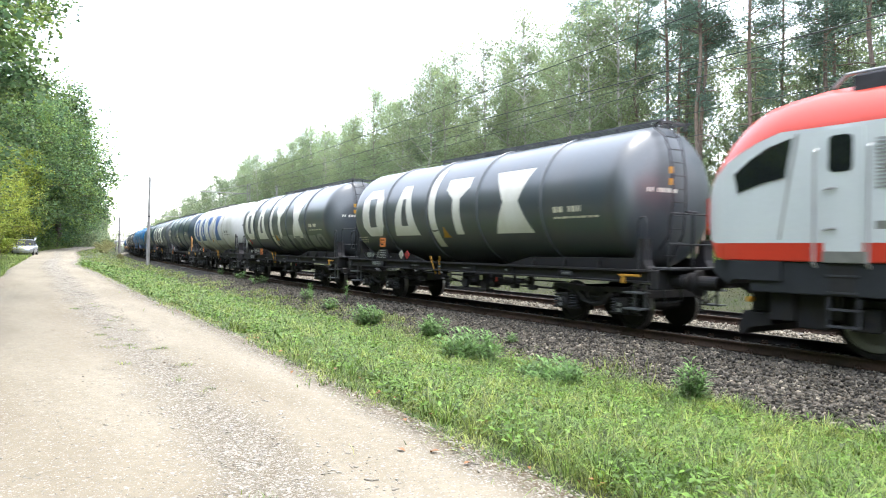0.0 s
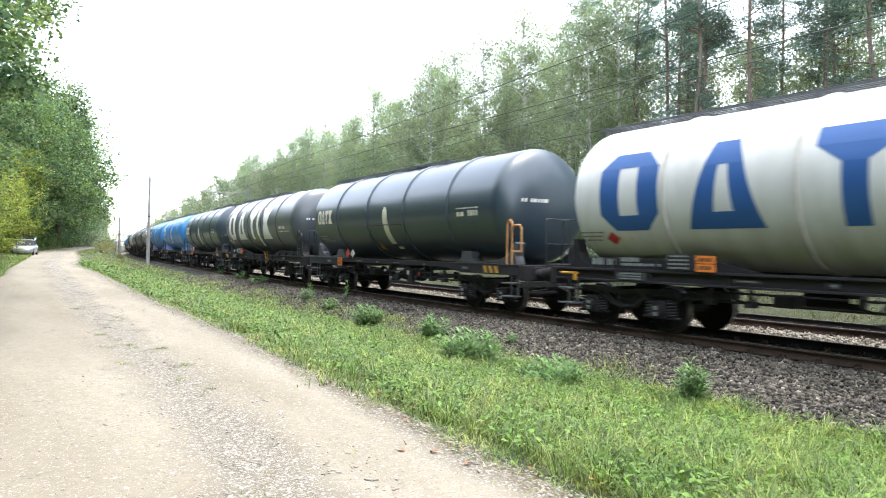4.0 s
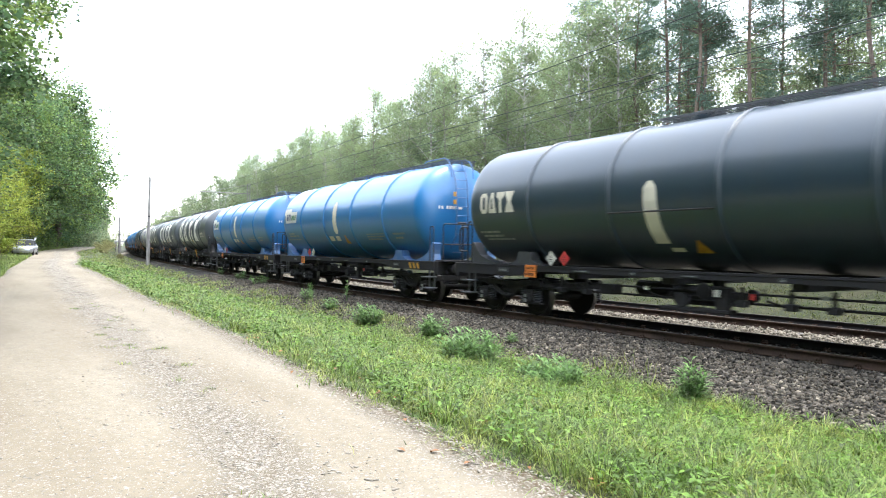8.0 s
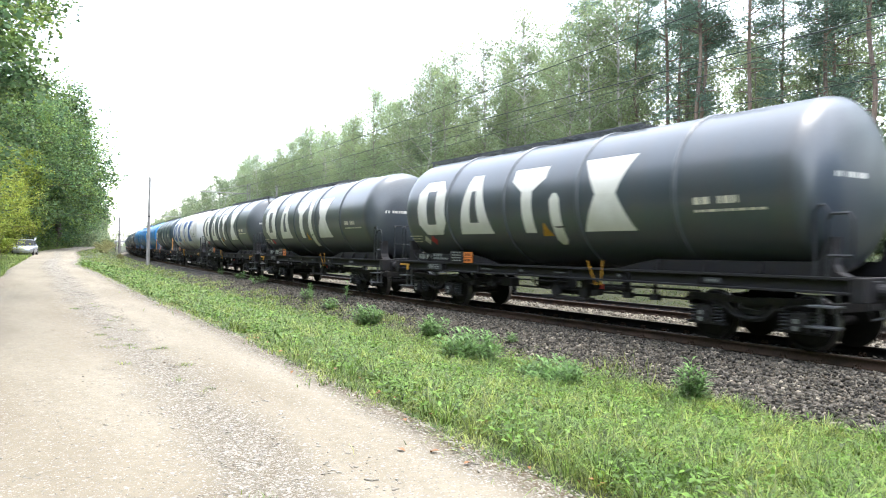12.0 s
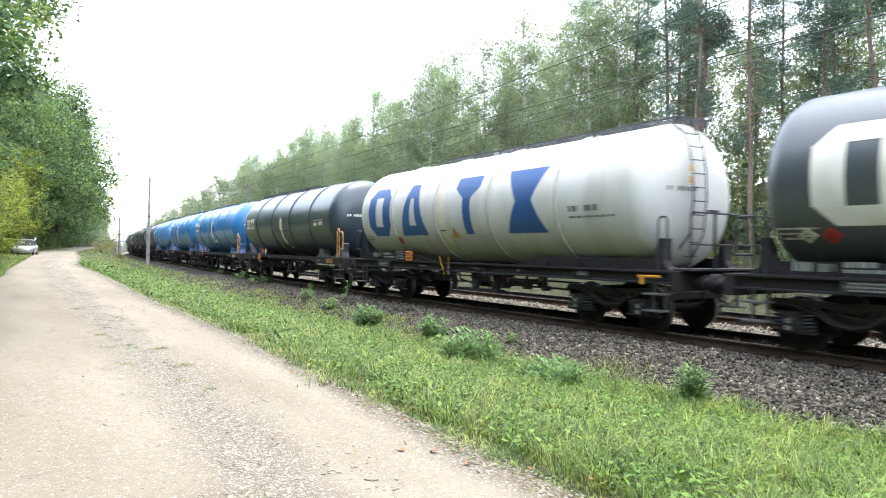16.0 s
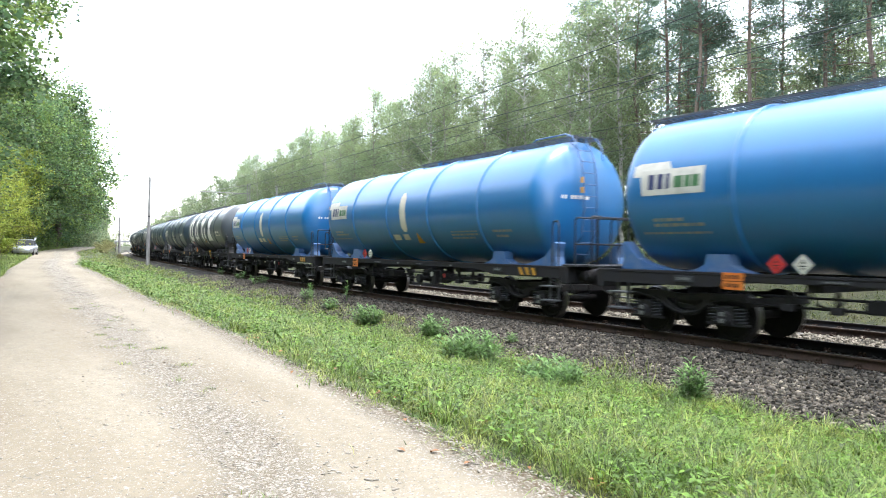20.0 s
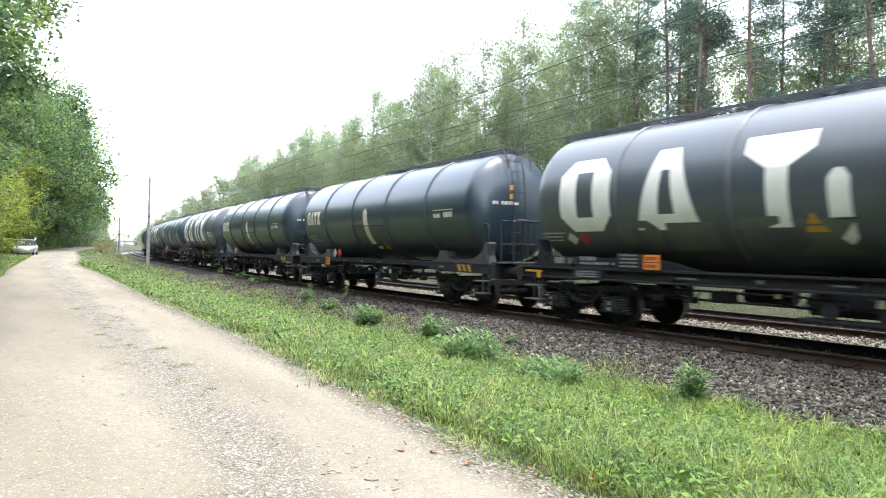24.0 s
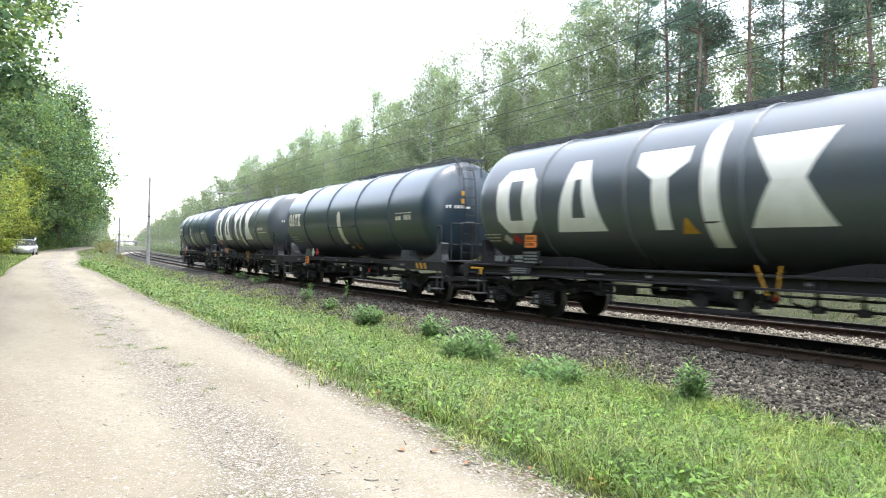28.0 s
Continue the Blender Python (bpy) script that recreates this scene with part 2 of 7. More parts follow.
mat("oak_leaf", (0.080, 0.150, 0.066), 0.45, spec=0.4, vary=0.12, scale=0.9, fine=4, island=0.6, second=(0.215, 0.290, 0.062), amount=0.85, trans=0.48, random_value=0.15)
mat("lime_leaf", (0.215, 0.290, 0.045), 0.55, spec=0.3, vary=0.12, scale=0.6, fine=4, island=0.45, second=(0.34, 0.34, 0.07), amount=0.8, trans=0.45, random_value=0.15)
mat("birch_leaf", (0.222, 0.292, 0.165), 0.6, spec=0.3, vary=0.1, scale=0.35, fine=4, island=0.3, second=(0.245, 0.275, 0.112), amount=0.8, trans=0.55, random_value=0.28)
mat("pine_needle", (0.140, 0.215, 0.160), 0.6, vary=0.15, scale=0.6, fine=4, island=0.35, second=(0.130, 0.185, 0.105), trans=0.45, random_value=0.15)
mat("bark_brown", (0.085, 0.070, 0.055), 0.95, vary=0.3, scale=3, fine=22, second=(0.14, 0.12, 0.10), bump=0.02, stretch=(1, 1, 0.3))
mat("bark_pine", (0.20, 0.145, 0.108), 0.95, vary=0.3, scale=1.2, fine=18, second=(0.12, 0.10, 0.085), amount=0.9, bump=0.02, stretch=(1, 1, 0.4))
mat("bark_birch", (0.40, 0.38, 0.34), 0.9, vary=0.2, scale=2.5, fine=14, second=(0.10, 0.09, 0.08), amount=0.9, stretch=(1, 1, 1.8))
mat("bark_grey", (0.21, 0.20, 0.165), 0.95, vary=0.2, scale=2, fine=14, second=(0.12, 0.115, 0.095), amount=0.8)
mat("loco_white", (0.60, 0.64, 0.64), 0.3, vary=0.03, scale=1.0, fine=20, coat=0.3, second=(0.54, 0.57, 0.57), amount=0.4)
mat("loco_red", (0.56, 0.045, 0.022), 0.3, vary=0.04, scale=1.0, fine=20, coat=0.3, amount=0.15)
mat("loco_grey", (0.026, 0.029, 0.034), 0.6, vary=0.1, scale=2, spec=0.3)
mat("loco_sill", (0.19, 0.19, 0.17), 0.5, vary=0.1)
mat("rubber", (0.018, 0.018, 0.018), 0.8)
mat("handrail_grey", (0.36, 0.36, 0.36), 0.4, metal=0.3)
mat("car_silver", (0.40, 0.42, 0.45), 0.3, metal=0.5, vary=0.04, coat=0.5)
mat("tyre", (0.02, 0.02, 0.02), 0.9)
mat("lamp_clear", (0.75, 0.77, 0.8), 0.12)
mat("far_building", (0.20, 0.205, 0.215), 0.8)
glass_mat("dark_glass", (0.012, 0.015, 0.016))
mat("car_glass", (0.025, 0.028, 0.030), 0.7, spec=0.15)


# ---- mesh helpers ----
CACHE = {}


def part(name, bm, material, parent=None, label="", m=None, smooth=False):
    """Links a bmesh (or a ready mesh) as ONE mesh object under a thing or a part."""
    if isinstance(bm, bmesh.types.BMesh):
        me = bpy.data.meshes.new(name)
        bm.to_mesh(me)
        bm.free()
        if smooth:
            me.polygons.foreach_set("use_smooth", [True] * len(me.polygons))
    else:
        me = bm
    if material and not me.materials:
        me.materials.append(MATS[material])
    ob = new(name, me)
    if parent:
        ob.parent = parent
    if m is not None:
        ob.matrix_basis = m
    return tagged(ob, label)


def cached(key, make, material, smooth=False):
    """One shared mesh for alike pieces."""
    if key not in CACHE:
        me = bpy.data.meshes.new(key)
        bm = make()
        bm.to_mesh(me)
        bm.free()
        if smooth:
            me.polygons.foreach_set("use_smooth", [True] * len(me.polygons))
        me.materials.append(MATS[material])
        CACHE[key] = me
    return CACHE[key]


def thing(name, label, category, group="", m=None):
    ob = new(name)
    ob.empty_display_size = 0.3
    if m is not None:
        ob.matrix_basis = m
    return tagged(ob, label, category, group)


def box(bm, x0, y0, z0, x1, y1, z1, bevel=0.0):
    m = Matrix.LocRotScale(((x0 + x1) / 2, (y0 + y1) / 2, (z0 + z1) / 2), None, (abs(x1 - x0), abs(y1 - y0), abs(z1 - z0)))
    r = bmesh.ops.create_cube(bm, size=1, matrix=m)
    if bevel:
        ed = list({e for v in r["verts"] for e in v.link_edges})
        bmesh.ops.bevel(bm, geom=ed, offset=bevel, segments=2, affect="EDGES", profile=0.5)
    return bm


def rod(bm, a, b, r, n=8, r2=None):
    """A round bar from a to b."""
    a, b = Vector(a), Vector(b)
    q = (b - a).to_track_quat("Z", "Y").to_matrix().to_4x4()
    bmesh.ops.create_cone(bm, cap_ends=True, segments=n, radius1=r, radius2=r if r2 is None else r2, depth=(b - a).length,
                          matrix=Matrix.Translation((a + b) / 2) @ q)
    return bm


def pipe(bm, pts, r, n=8):
    """A round bar bent along points."""
    for a, b in zip(pts, pts[1:]):
        rod(bm, a, b, r, n)
    for p in pts[1:-1]:
        bmesh.ops.create_icosphere(bm, subdivisions=1, radius=r * 1.02, matrix=Matrix.Translation(p))
    return bm


def prism(bm, poly, axis, lo, hi):
    """A polygon of 2D points pushed from lo to hi along an axis ('x': points are (y, z); 'y': (x, z); 'z': (x, y))."""
    def p3(p, h):
        return (h, *p) if axis == "x" else (p[0], h, p[1]) if axis == "y" else (*p, h)
    a = [bm.verts.new(p3(p, lo)) for p in poly]
    b = [bm.verts.new(p3(p, hi)) for p in poly]
    n = len(poly)
    bm.faces.new(a[::-1])
    bm.faces.new(b)
    for i in range(n):
        bm.faces.new((a[i], a[(i + 1) % n], b[(i + 1) % n], b[i]))
    bmesh.ops.recalc_face_normals(bm, faces=bm.faces[:])
    return bm


def lathe(bm, prof, axis="y", n=40):
    """A profile of (distance along the axis, radius) turned round it."""
    rings = []
    for d, r in prof:
        ring = []
        for i in range(n):
            a = 2 * math.pi * i / n
            c, s = r * math.cos(a), r * math.sin(a)
            ring.append(bm.verts.new((c, d, s) if axis == "y" else (d, c, s)))
        rings.append(ring)
    for a, b in zip(rings, rings[1:]):
        for i in range(n):
            bm.faces.new((a[i], a[(i + 1) % n], b[(i + 1) % n], b[i]))
    bm.faces.new(rings[0])
    bm.faces.new(rings[-1][::-1])
    bmesh.ops.recalc_face_normals(bm, faces=bm.faces[:])
    return bm


def array_mesh(name, verts, faces, material, smooth=False):
    """A mesh from arrays: verts (n, 3), faces (m, k)."""
    me = bpy.data.meshes.new(name)
    k = faces.shape[1]
    me.vertices.add(len(verts))
    me.vertices.foreach_set("co", np.ascontiguousarray(verts, dtype=np.float32).ravel())
    me.loops.add(faces.size)
    me.loops.foreach_set("vertex_index", np.ascontiguousarray(faces, dtype=np.int32).ravel())
    me.polygons.add(len(faces))
    me.polygons.foreach_set("loop_start", np.arange(0, faces.size, k, dtype=np.int32))
    if smooth:
        me.polygons.foreach_set("use_smooth", np.ones(len(faces), dtype=bool))
    me.update(calc_edges=True)
    me.validate()
    me.materials.append(MATS[material])
    return me


# ---- the line of the track: a curve to the right that runs out into a straight ----
RAIL_Z = EYE_Z - 1.6006
HALF = 0.7525
TRACK_X = 11.486 + HALF
GAP2 = 4.194
_s = np.arange(-420, 901, 1.0)
_k = np.interp(_s, [-420, -120, -60, 0, 30, 60, 100, 150, 220, 300], [0, 0, 0.0019, 0.00192, 0.00191, 0.00093, 0.00032, 0.00044, 0, 0])
_h = np.cumsum(_k)
_h -= _h[420]
_x, _y = np.cumsum(np.sin(_h)), np.cumsum(np.cos(_h))
_x, _y = _x - _x[420] + TRACK_X, _y - _y[420]


def on_track(s, lat=0.0):
    """x, y and heading on the line at s metres, lat metres away from the road."""
    x, y, h = np.interp(s, _s, _x), np.interp(s, _s, _y), np.interp(s, _s, _h)
    return x + lat * np.cos(h), y - lat * np.sin(h), h


def lateral(x, y):
    """Metres across from the near track's centre line."""
    return (x - np.interp(y, _y, _x)) * np.cos(np.interp(y, _y, _h))


def road_x(y):
    y = np.asarray(y, float)
    return 0.082 * y - 0.5 * np.exp(-((y - 50) / 13) ** 2) + 0.003 * np.clip(y - 80, 0, 30) ** 2 + 0.16 * np.clip(y - 110, 0, None)


def smooth01(a):
    a = np.clip(a, 0, 1)
    return a * a * (3 - 2 * a)


def road_half(y):
    return np.interp(y, [0, 6, 11, 15, 18, 21, 25, 35, 42, 50, 66], [2.78, 2.73, 2.70, 2.58, 2.40, 2.23, 2.12, 1.95, 1.9, 1.6, 1.95])


def ridge(y):
    """Where the road's stony crown lies between its wheel tracks."""
    return np.interp(np.asarray(y, float), [3, 5, 9, 13, 18, 25, 35, 60], [1.1, 1.25, 1.15, 0.98, 0.72, 0.44, 0.3, 0.2])


def terrain(x, y):
    """Height of the land."""
    x, y = np.asarray(x, float), np.asarray(y, float)
    lat = lateral(x, y)
    off = x - road_x(y)
    rise = np.interp(y, [-50, 12, 65, 120, 160, 300, 2000], [0, 0, 0.42, 1.25, 1.2, 0.9, 0.9])
    across = np.interp(off, [-60, -12, -6, -3.2, -2.6, -1.2, 0, 1.2, 2.6, 3.2], [0.6, 0.25, 0.10, 0.03, -0.01, -0.02, 0.03, -0.02, 0, 0.02])
    road = rise + across
    bed = RAIL_Z + np.interp(lat, [-6.5, -4.1, -2.0, -1.7, 6.0, 7.4, 9.0, 11.0, 15.0, 19, 60], [-0.50, -0.55, -0.25, -0.2, -0.2, -0.55, -0.45, 0.1, 1.6, 1.9, 2.2])
    w = smooth01((lat + 4.0 + np.clip(6.0 - (y - 60) / 12, 0.6, 6.0)) / np.clip(6.0 - (y - 60) / 12, 0.6, 6.0))
    half = road_half(y)
    w = np.where(off < half, 0.0, np.minimum(w, smooth01((off - half) / 1.5)))
    w = np.where(lat > -4.0, 1.0, w)
    far = smooth01((np.abs(x) - 90) / 200)
    return (road * (1 - w) + bed * w) * (1 - far) + 0.5 * far


# ---- ground, road, ballast, rails ----
def axis_steps(*spans):
    out = []
    for a, b, st in spans:
        out += list(np.arange(a, b, st))
    return np.array(out + [spans[-1][1]])


def build_ground():
    xs = axis_steps((-900, -200, 100), (-200, -40, 20), (-40, -8, 2), (-8, 34, 0.35), (34, 80, 3), (80, 200, 15), (200, 1400, 120))
    ys = axis_steps((-600, -60, 60), (-60, -6, 6), (-6, 40, 0.5), (40, 130, 1.5), (130, 300, 8), (300, 2400, 150))
    X, Y = np.meshgrid(xs, ys)
    Z = terrain(X, Y)
    lat, off = lateral(X, Y), np.abs(X - road_x(Y))
    Z = Z - 0.09 * smooth01((road_half(Y) - 0.1 - off) / 0.5) * (Y < 230) - 0.14 * smooth01((lat + 4.3) / 0.6) * smooth01((7.8 - lat) / 0.6)
    Z = Z + 0.02 * np.sin(X * 1.7) * np.sin(Y * 1.3)
    n, m = X.shape
    i = np.arange(n * m).reshape(n, m)
    faces = np.stack([i[:-1, :-1], i[:-1, 1:], i[1:, 1:], i[1:, :-1]], -1).reshape(-1, 4)
    ob = new("ground", array_mesh("ground", np.stack([X, Y, Z], -1).reshape(-1, 3), faces, "soil", True))
    tagged(ob, "uneven grassy earth beside the railway and road", "ground", kind="structure")


def strip(name, pts, material):
    """A sheet from rows of points."""
    n, m = pts.shape[:2]
    i = np.arange(n * m).reshape(n, m)
    faces = np.stack([i[:-1, :-1], i[:-1, 1:], i[1:, 1:], i[1:, :-1]], -1).reshape(-1, 4)
    return new(name, array_mesh(name, pts.reshape(-1, 3), faces, material, True))


def build_road():
    ys = axis_steps((-12, 40, 0.25), (40, 240, 1.0))
    rng = np.random.default_rng(3)
    edge_l = -road_half(ys) + np.interp(ys, ys[::6], rng.normal(0, 0.10, len(ys[::6])))
    edge_r = road_half(ys) + np.interp(ys, ys[::5], rng.normal(0, 0.045, len(ys[::5])))
    edge_r += 0.22
    k = np.linspace(0, 1, 41)
    off = edge_l[:, None] * (1 - k) + edge_r[:, None] * k
    Y = np.repeat(ys[:, None], 41, 1)
    X = road_x(Y) + off
    lift = 0.02 - 0.11 * (np.abs(k - 0.5) > 0.49)
    Z = terrain(X, Y) + lift + rng.normal(0, 0.004, X.shape)
    ob = tagged(strip("road", np.stack([X, Y, Z], -1), "road_gravel"), "pale compacted gravel road with two worn wheel tracks", "road", kind="structure")
    lane = ob.data.attributes.new("lane", "FLOAT", "POINT")
    rim = ob.data.attributes.new("rim", "FLOAT", "POINT")
    rim.data.foreach_set("value", (road_half(Y) - off).astype(np.float32).ravel())
    lane.data.foreach_set("value", (off - ridge(Y)).astype(np.float32).ravel())


def build_ballast():
    ss = axis_steps((-60, 0, 2), (0, 45, 0.4), (45, 420, 2))
    lats = np.concatenate([np.linspace(-4.5, -1.5, 16), np.linspace(-1.2, 5.6, 30), np.linspace(5.9, 8, 9)])
    S, L = np.meshgrid(ss, lats, indexing="ij")
    X, Y, _ = on_track(S, L)
    rng = np.random.default_rng(5)
    Z = terrain(X, Y) + rng.normal(0, 0.012, X.shape)
    Z[:, 0] -= 0.15
    Z[:, -1] -= 0.15
    tagged(strip("ballast_bed", np.stack([X, Y, Z], -1), "ballast"), "grey-brown crushed stone bed under the two tracks", "ballast", kind="structure")


def build_track_beds():
    # the near track's strip is painted dark for the shade below the wagons and oil
    for lat0 in (0.0, GAP2):
        ss = axis_steps((-60, 0, 2), (0, 60, 0.6), (60, 420, 3))
        S, L = np.meshgrid(ss, np.linspace(-0.66, 0.66, 7), indexing="ij")
        X, Y, _ = on_track(S, L + lat0)
        tagged(strip("track_bed", np.stack([X, Y, terrain(X, Y) + 0.012 - 0.06 * (np.abs(L) > 0.64)], -1), "ballast_oil_shade" if lat0 == 0 else "ballast"), "stones between the rails, near track coloured for oil and the train's shade", "track bed", kind="structure")


RAIL_PROFILE = [(-0.036, 0), (0.036, 0), (0.036, -0.034), (0.010, -0.046), (0.010, -0.140), (0.072, -0.158), (0.072, -0.172),
                (-0.072, -0.172), (-0.072, -0.158), (-0.010, -0.140), (-0.010, -0.046), (-0.036, -0.034)]


def rail_mesh(name, lat, shaded_face):
    ss = axis_steps((-60, 60, 1.0), (60, 520, 4))
    n = len(RAIL_PROFILE)
    prof = np.array(RAIL_PROFILE)
    L = np.repeat((lat + prof[:, 0])[None], len(ss), 0)
    X, Y, _ = on_track(np.repeat(ss[:, None], n, 1), L)
    Z = np.repeat((RAIL_Z + prof[:, 1])[None], len(ss), 0)
    i = np.arange(len(ss) * n).reshape(len(ss), n)
    j = np.roll(i, -1, axis=1)
    f = np.stack([i[:-1], j[:-1], j[1:], i[1:]], -1)
    me = array_mesh(name, np.stack([X, Y, Z], -1).reshape(-1, 3), f.reshape(-1, 4), "rail_side")
    me.materials.append(MATS["rail_head"])
    idx = np.zeros((len(ss) - 1, n), dtype=np.int32)
    idx[:, 0] = 1
    # the far rail's side towards the road has its shade painted in
    if shaded_face:
        me.materials.append(MATS["rail_greasy"])
        idx[:, 1 + n // 2:] = 2
    me.polygons.foreach_set("material_index", idx.ravel())
    return me


def sleeper_bm():
    bm = bmesh.new()
    prism(bm, [(-1.3, -0.40), (1.3, -0.40), (1.3, -0.22), (0.95, -0.178), (0.55, -0.178), (0.3, -0.2), (-0.3, -0.2), (-0.55, -0.178), (-0.95, -0.178), (-1.3, -0.22)], "y", -0.13, 0.13)
    return bm


def clip_bm():
    bm = bmesh.new()
    box(bm, -0.05, -0.06, -0.02, 0.05, 0.06, 0.012, 0.006)
    for y in (-0.035, 0.035):
        pipe(bm, [(-0.05, y, 0.015), (-0.02, y, 0.05), (0.03, y, 0.045), (0.05, y, 0.01)], 0.011, 6)
    return bm


def build_tracks():
    for lat0 in (0.0, GAP2):
        t = thing("railway_track", "rusty-sided steel railway track on concrete sleepers", "railway track", "tracks of the line")
        t["kind"] = "structure"
        for side in (-1, 1):
            part("rail", rail_mesh("rail", lat0 + side * HALF, side > 0), None, t)
        for k in range(150):
            s = 0.2 + 0.607 * k
            x, y, h = on_track(s, lat0)
            sl = part("sleeper", cached("sleeper", sleeper_bm, "concrete"), None, t, m=pose(x, y, RAIL_Z, 0, 0, math.degrees(-h)))
            if k < 62 and lat0 == 0 or k < 40:
                for c in (-HALF - 0.10, -HALF + 0.10, HALF - 0.10, HALF + 0.10):
                    part("rail_clip", cached("rail_clip", clip_bm, "rust"), None, sl, m=pose(c, 0, -0.158, 0, 0, 180 if c in (-HALF - 0.10, HALF - 0.10) else 0))


# ---- tank wagons ----
TANK_R, TANK_Z = 1.55, 2.82
DOME_R = [0.02, 0.35, 0.75, 1.0, 1.2, 1.32, 1.41, 1.48, 1.525, 1.545, 1.55]
DOME_Y = [6.625, 6.615, 6.57, 6.515, 6.44, 6.375, 6.31, 6.235, 6.15, 6.07, 5.95]


def dome_y(r):
    """How far along the wagon the tank's end lies at a distance r from its axis."""
    return float(np.interp(r, DOME_R, DOME_Y))


def tank_bm():
    bm = bmesh.new()
    dome = list(zip(DOME_Y, DOME_R))
    prof = [(-d, r) for d, r in dome] + [(y, 1.55) for y in (-4, -2, 0, 2, 4)] + dome[::-1]
    lathe(bm, prof, "y", 64)
    bmesh.ops.translate(bm, verts=bm.verts, vec=(0, 0, TANK_Z))
    return bm


def ring_bm():
    bm = bmesh.new()
    lathe(bm, [(-0.045, 1.53), (-0.04, 1.575), (-0.02, 1.59), (0.02, 1.59), (0.04, 1.575), (0.045, 1.53)], "y", 64)
    bmesh.ops.translate(bm, verts=bm.verts, vec=(0, 0, TANK_Z))
    return bm


OCTAGON = [(0, .22, .78, .2, .02, .98), (.2, .0, .34, .8, .0, .34), (.2, .66, 1, .8, .66, 1), (.8, .02, .98, 1, .22, .78)]
TRAPEZE = [(0, 0, 1, .2, .07, .93), (.2, .07, .37, .72, .24, .44), (.2, .63, .93, .72, .56, .76), (.72, .24, .76, 1, .34, .66)]
NAIL = [(0, .34, .66, .62, .34, .66), (.62, .34, .66, .8, 0, 1), (.8, 0, 1, 1, 0, 1)]
HOURGLASS = [(0, 0, 1, .5, .3, .7), (.5, .3, .7, 1, 0, 1)]
BLOCK = [(0, 0, 1, 1, 0, 1)]
TRIANGLE = [(0, 0, 1, 1, .34, .42)]
POINTED = [(0, .3, .7, .1, 0, 1), (.1, 0, 1, .88, 0, 1), (.88, 0, 1, 1, .3, .7)]
BOWED = [(0, .2, 1.2, .3, .05, 1.05), (.3, .05, 1.05, .7, 0, 1), (.7, 0, 1, .9, .05, .95), (.9, .05, .95, 1, .35, .65)]


def decal_bm(traps, u0, u1, a0, a1, lift=0.006, r=None):
    """Paint on the tank's shell: trapezes in a field from u0 to u1 along it and a0 to a1 degrees round it."""
    bm = bmesh.new()
    rr = (r or TANK_R) + lift
    for v0, l0, r0, v1, l1, r1 in traps:
        steps = max(1, int(abs(a1 - a0) * (v1 - v0) / 4))
        rows = []
        for i in range(steps + 1):
            k = i / steps
            a = radians(a0 + (a1 - a0) * (v0 + (v1 - v0) * k))
            ends = [u0 + (u1 - u0) * (p + (q - p) * k) for p, q in ((l0, l1), (r0, r1))]
            rows.append([bm.verts.new((rr * math.cos(a), u, TANK_Z + rr * math.sin(a))) for u in ends])
        for p, q in zip(rows, rows[1:]):
            bm.faces.new((p[0], p[1], q[1], q[0]))
    bmesh.ops.recalc_face_normals(bm, faces=bm.faces[:])
    if bm.faces and sum((f.normal.x for f in bm.faces)) < 0:
        bmesh.ops.reverse_faces(bm, faces=bm.faces[:])
    return bm


def angle_of(z):
    return math.degrees(math.asin(max(-1, min(1, (z - TANK_Z) / TANK_R))))


def paint(parent, name, traps, u0, u1, z0, z1, material, label="", lift=0.006):
    key = f"{name}_{material}_{u0:.2f}_{u1:.2f}_{z0:.2f}_{z1:.2f}"
    part(name, cached(key, lambda: decal_bm(traps, u0, u1, angle_of(z0), angle_of(z1), lift), material, True), None, parent, label)


def text_lines(parent, rows, material):
    """Unreadable lettering as bars: rows of (u0, u1, z, height)."""
    key = "lettering_%s_%s" % (material, "_".join("%.2f" % v for r in rows for v in r))

    def make():
        bm = bmesh.new()
        rnd = random.Random(len(key))
        for u0, u1, z, h in rows:
            u = u0
            while u < u1 - 0.02:
                w = min(rnd.uniform(0.06, 0.22), u1 - u)
                b2 = decal_bm(BLOCK, u, u + w, angle_of(z), angle_of(z + h))
                me = bpy.data.meshes.new("bar")
                b2.to_mesh(me)
                b2.free()
                bm.from_mesh(me)
                bpy.data.meshes.remove(me)
                u += w + 0.035
        return bm
    part("lettering", cached(key, make, material), None, parent)["kind"] = "stuff"


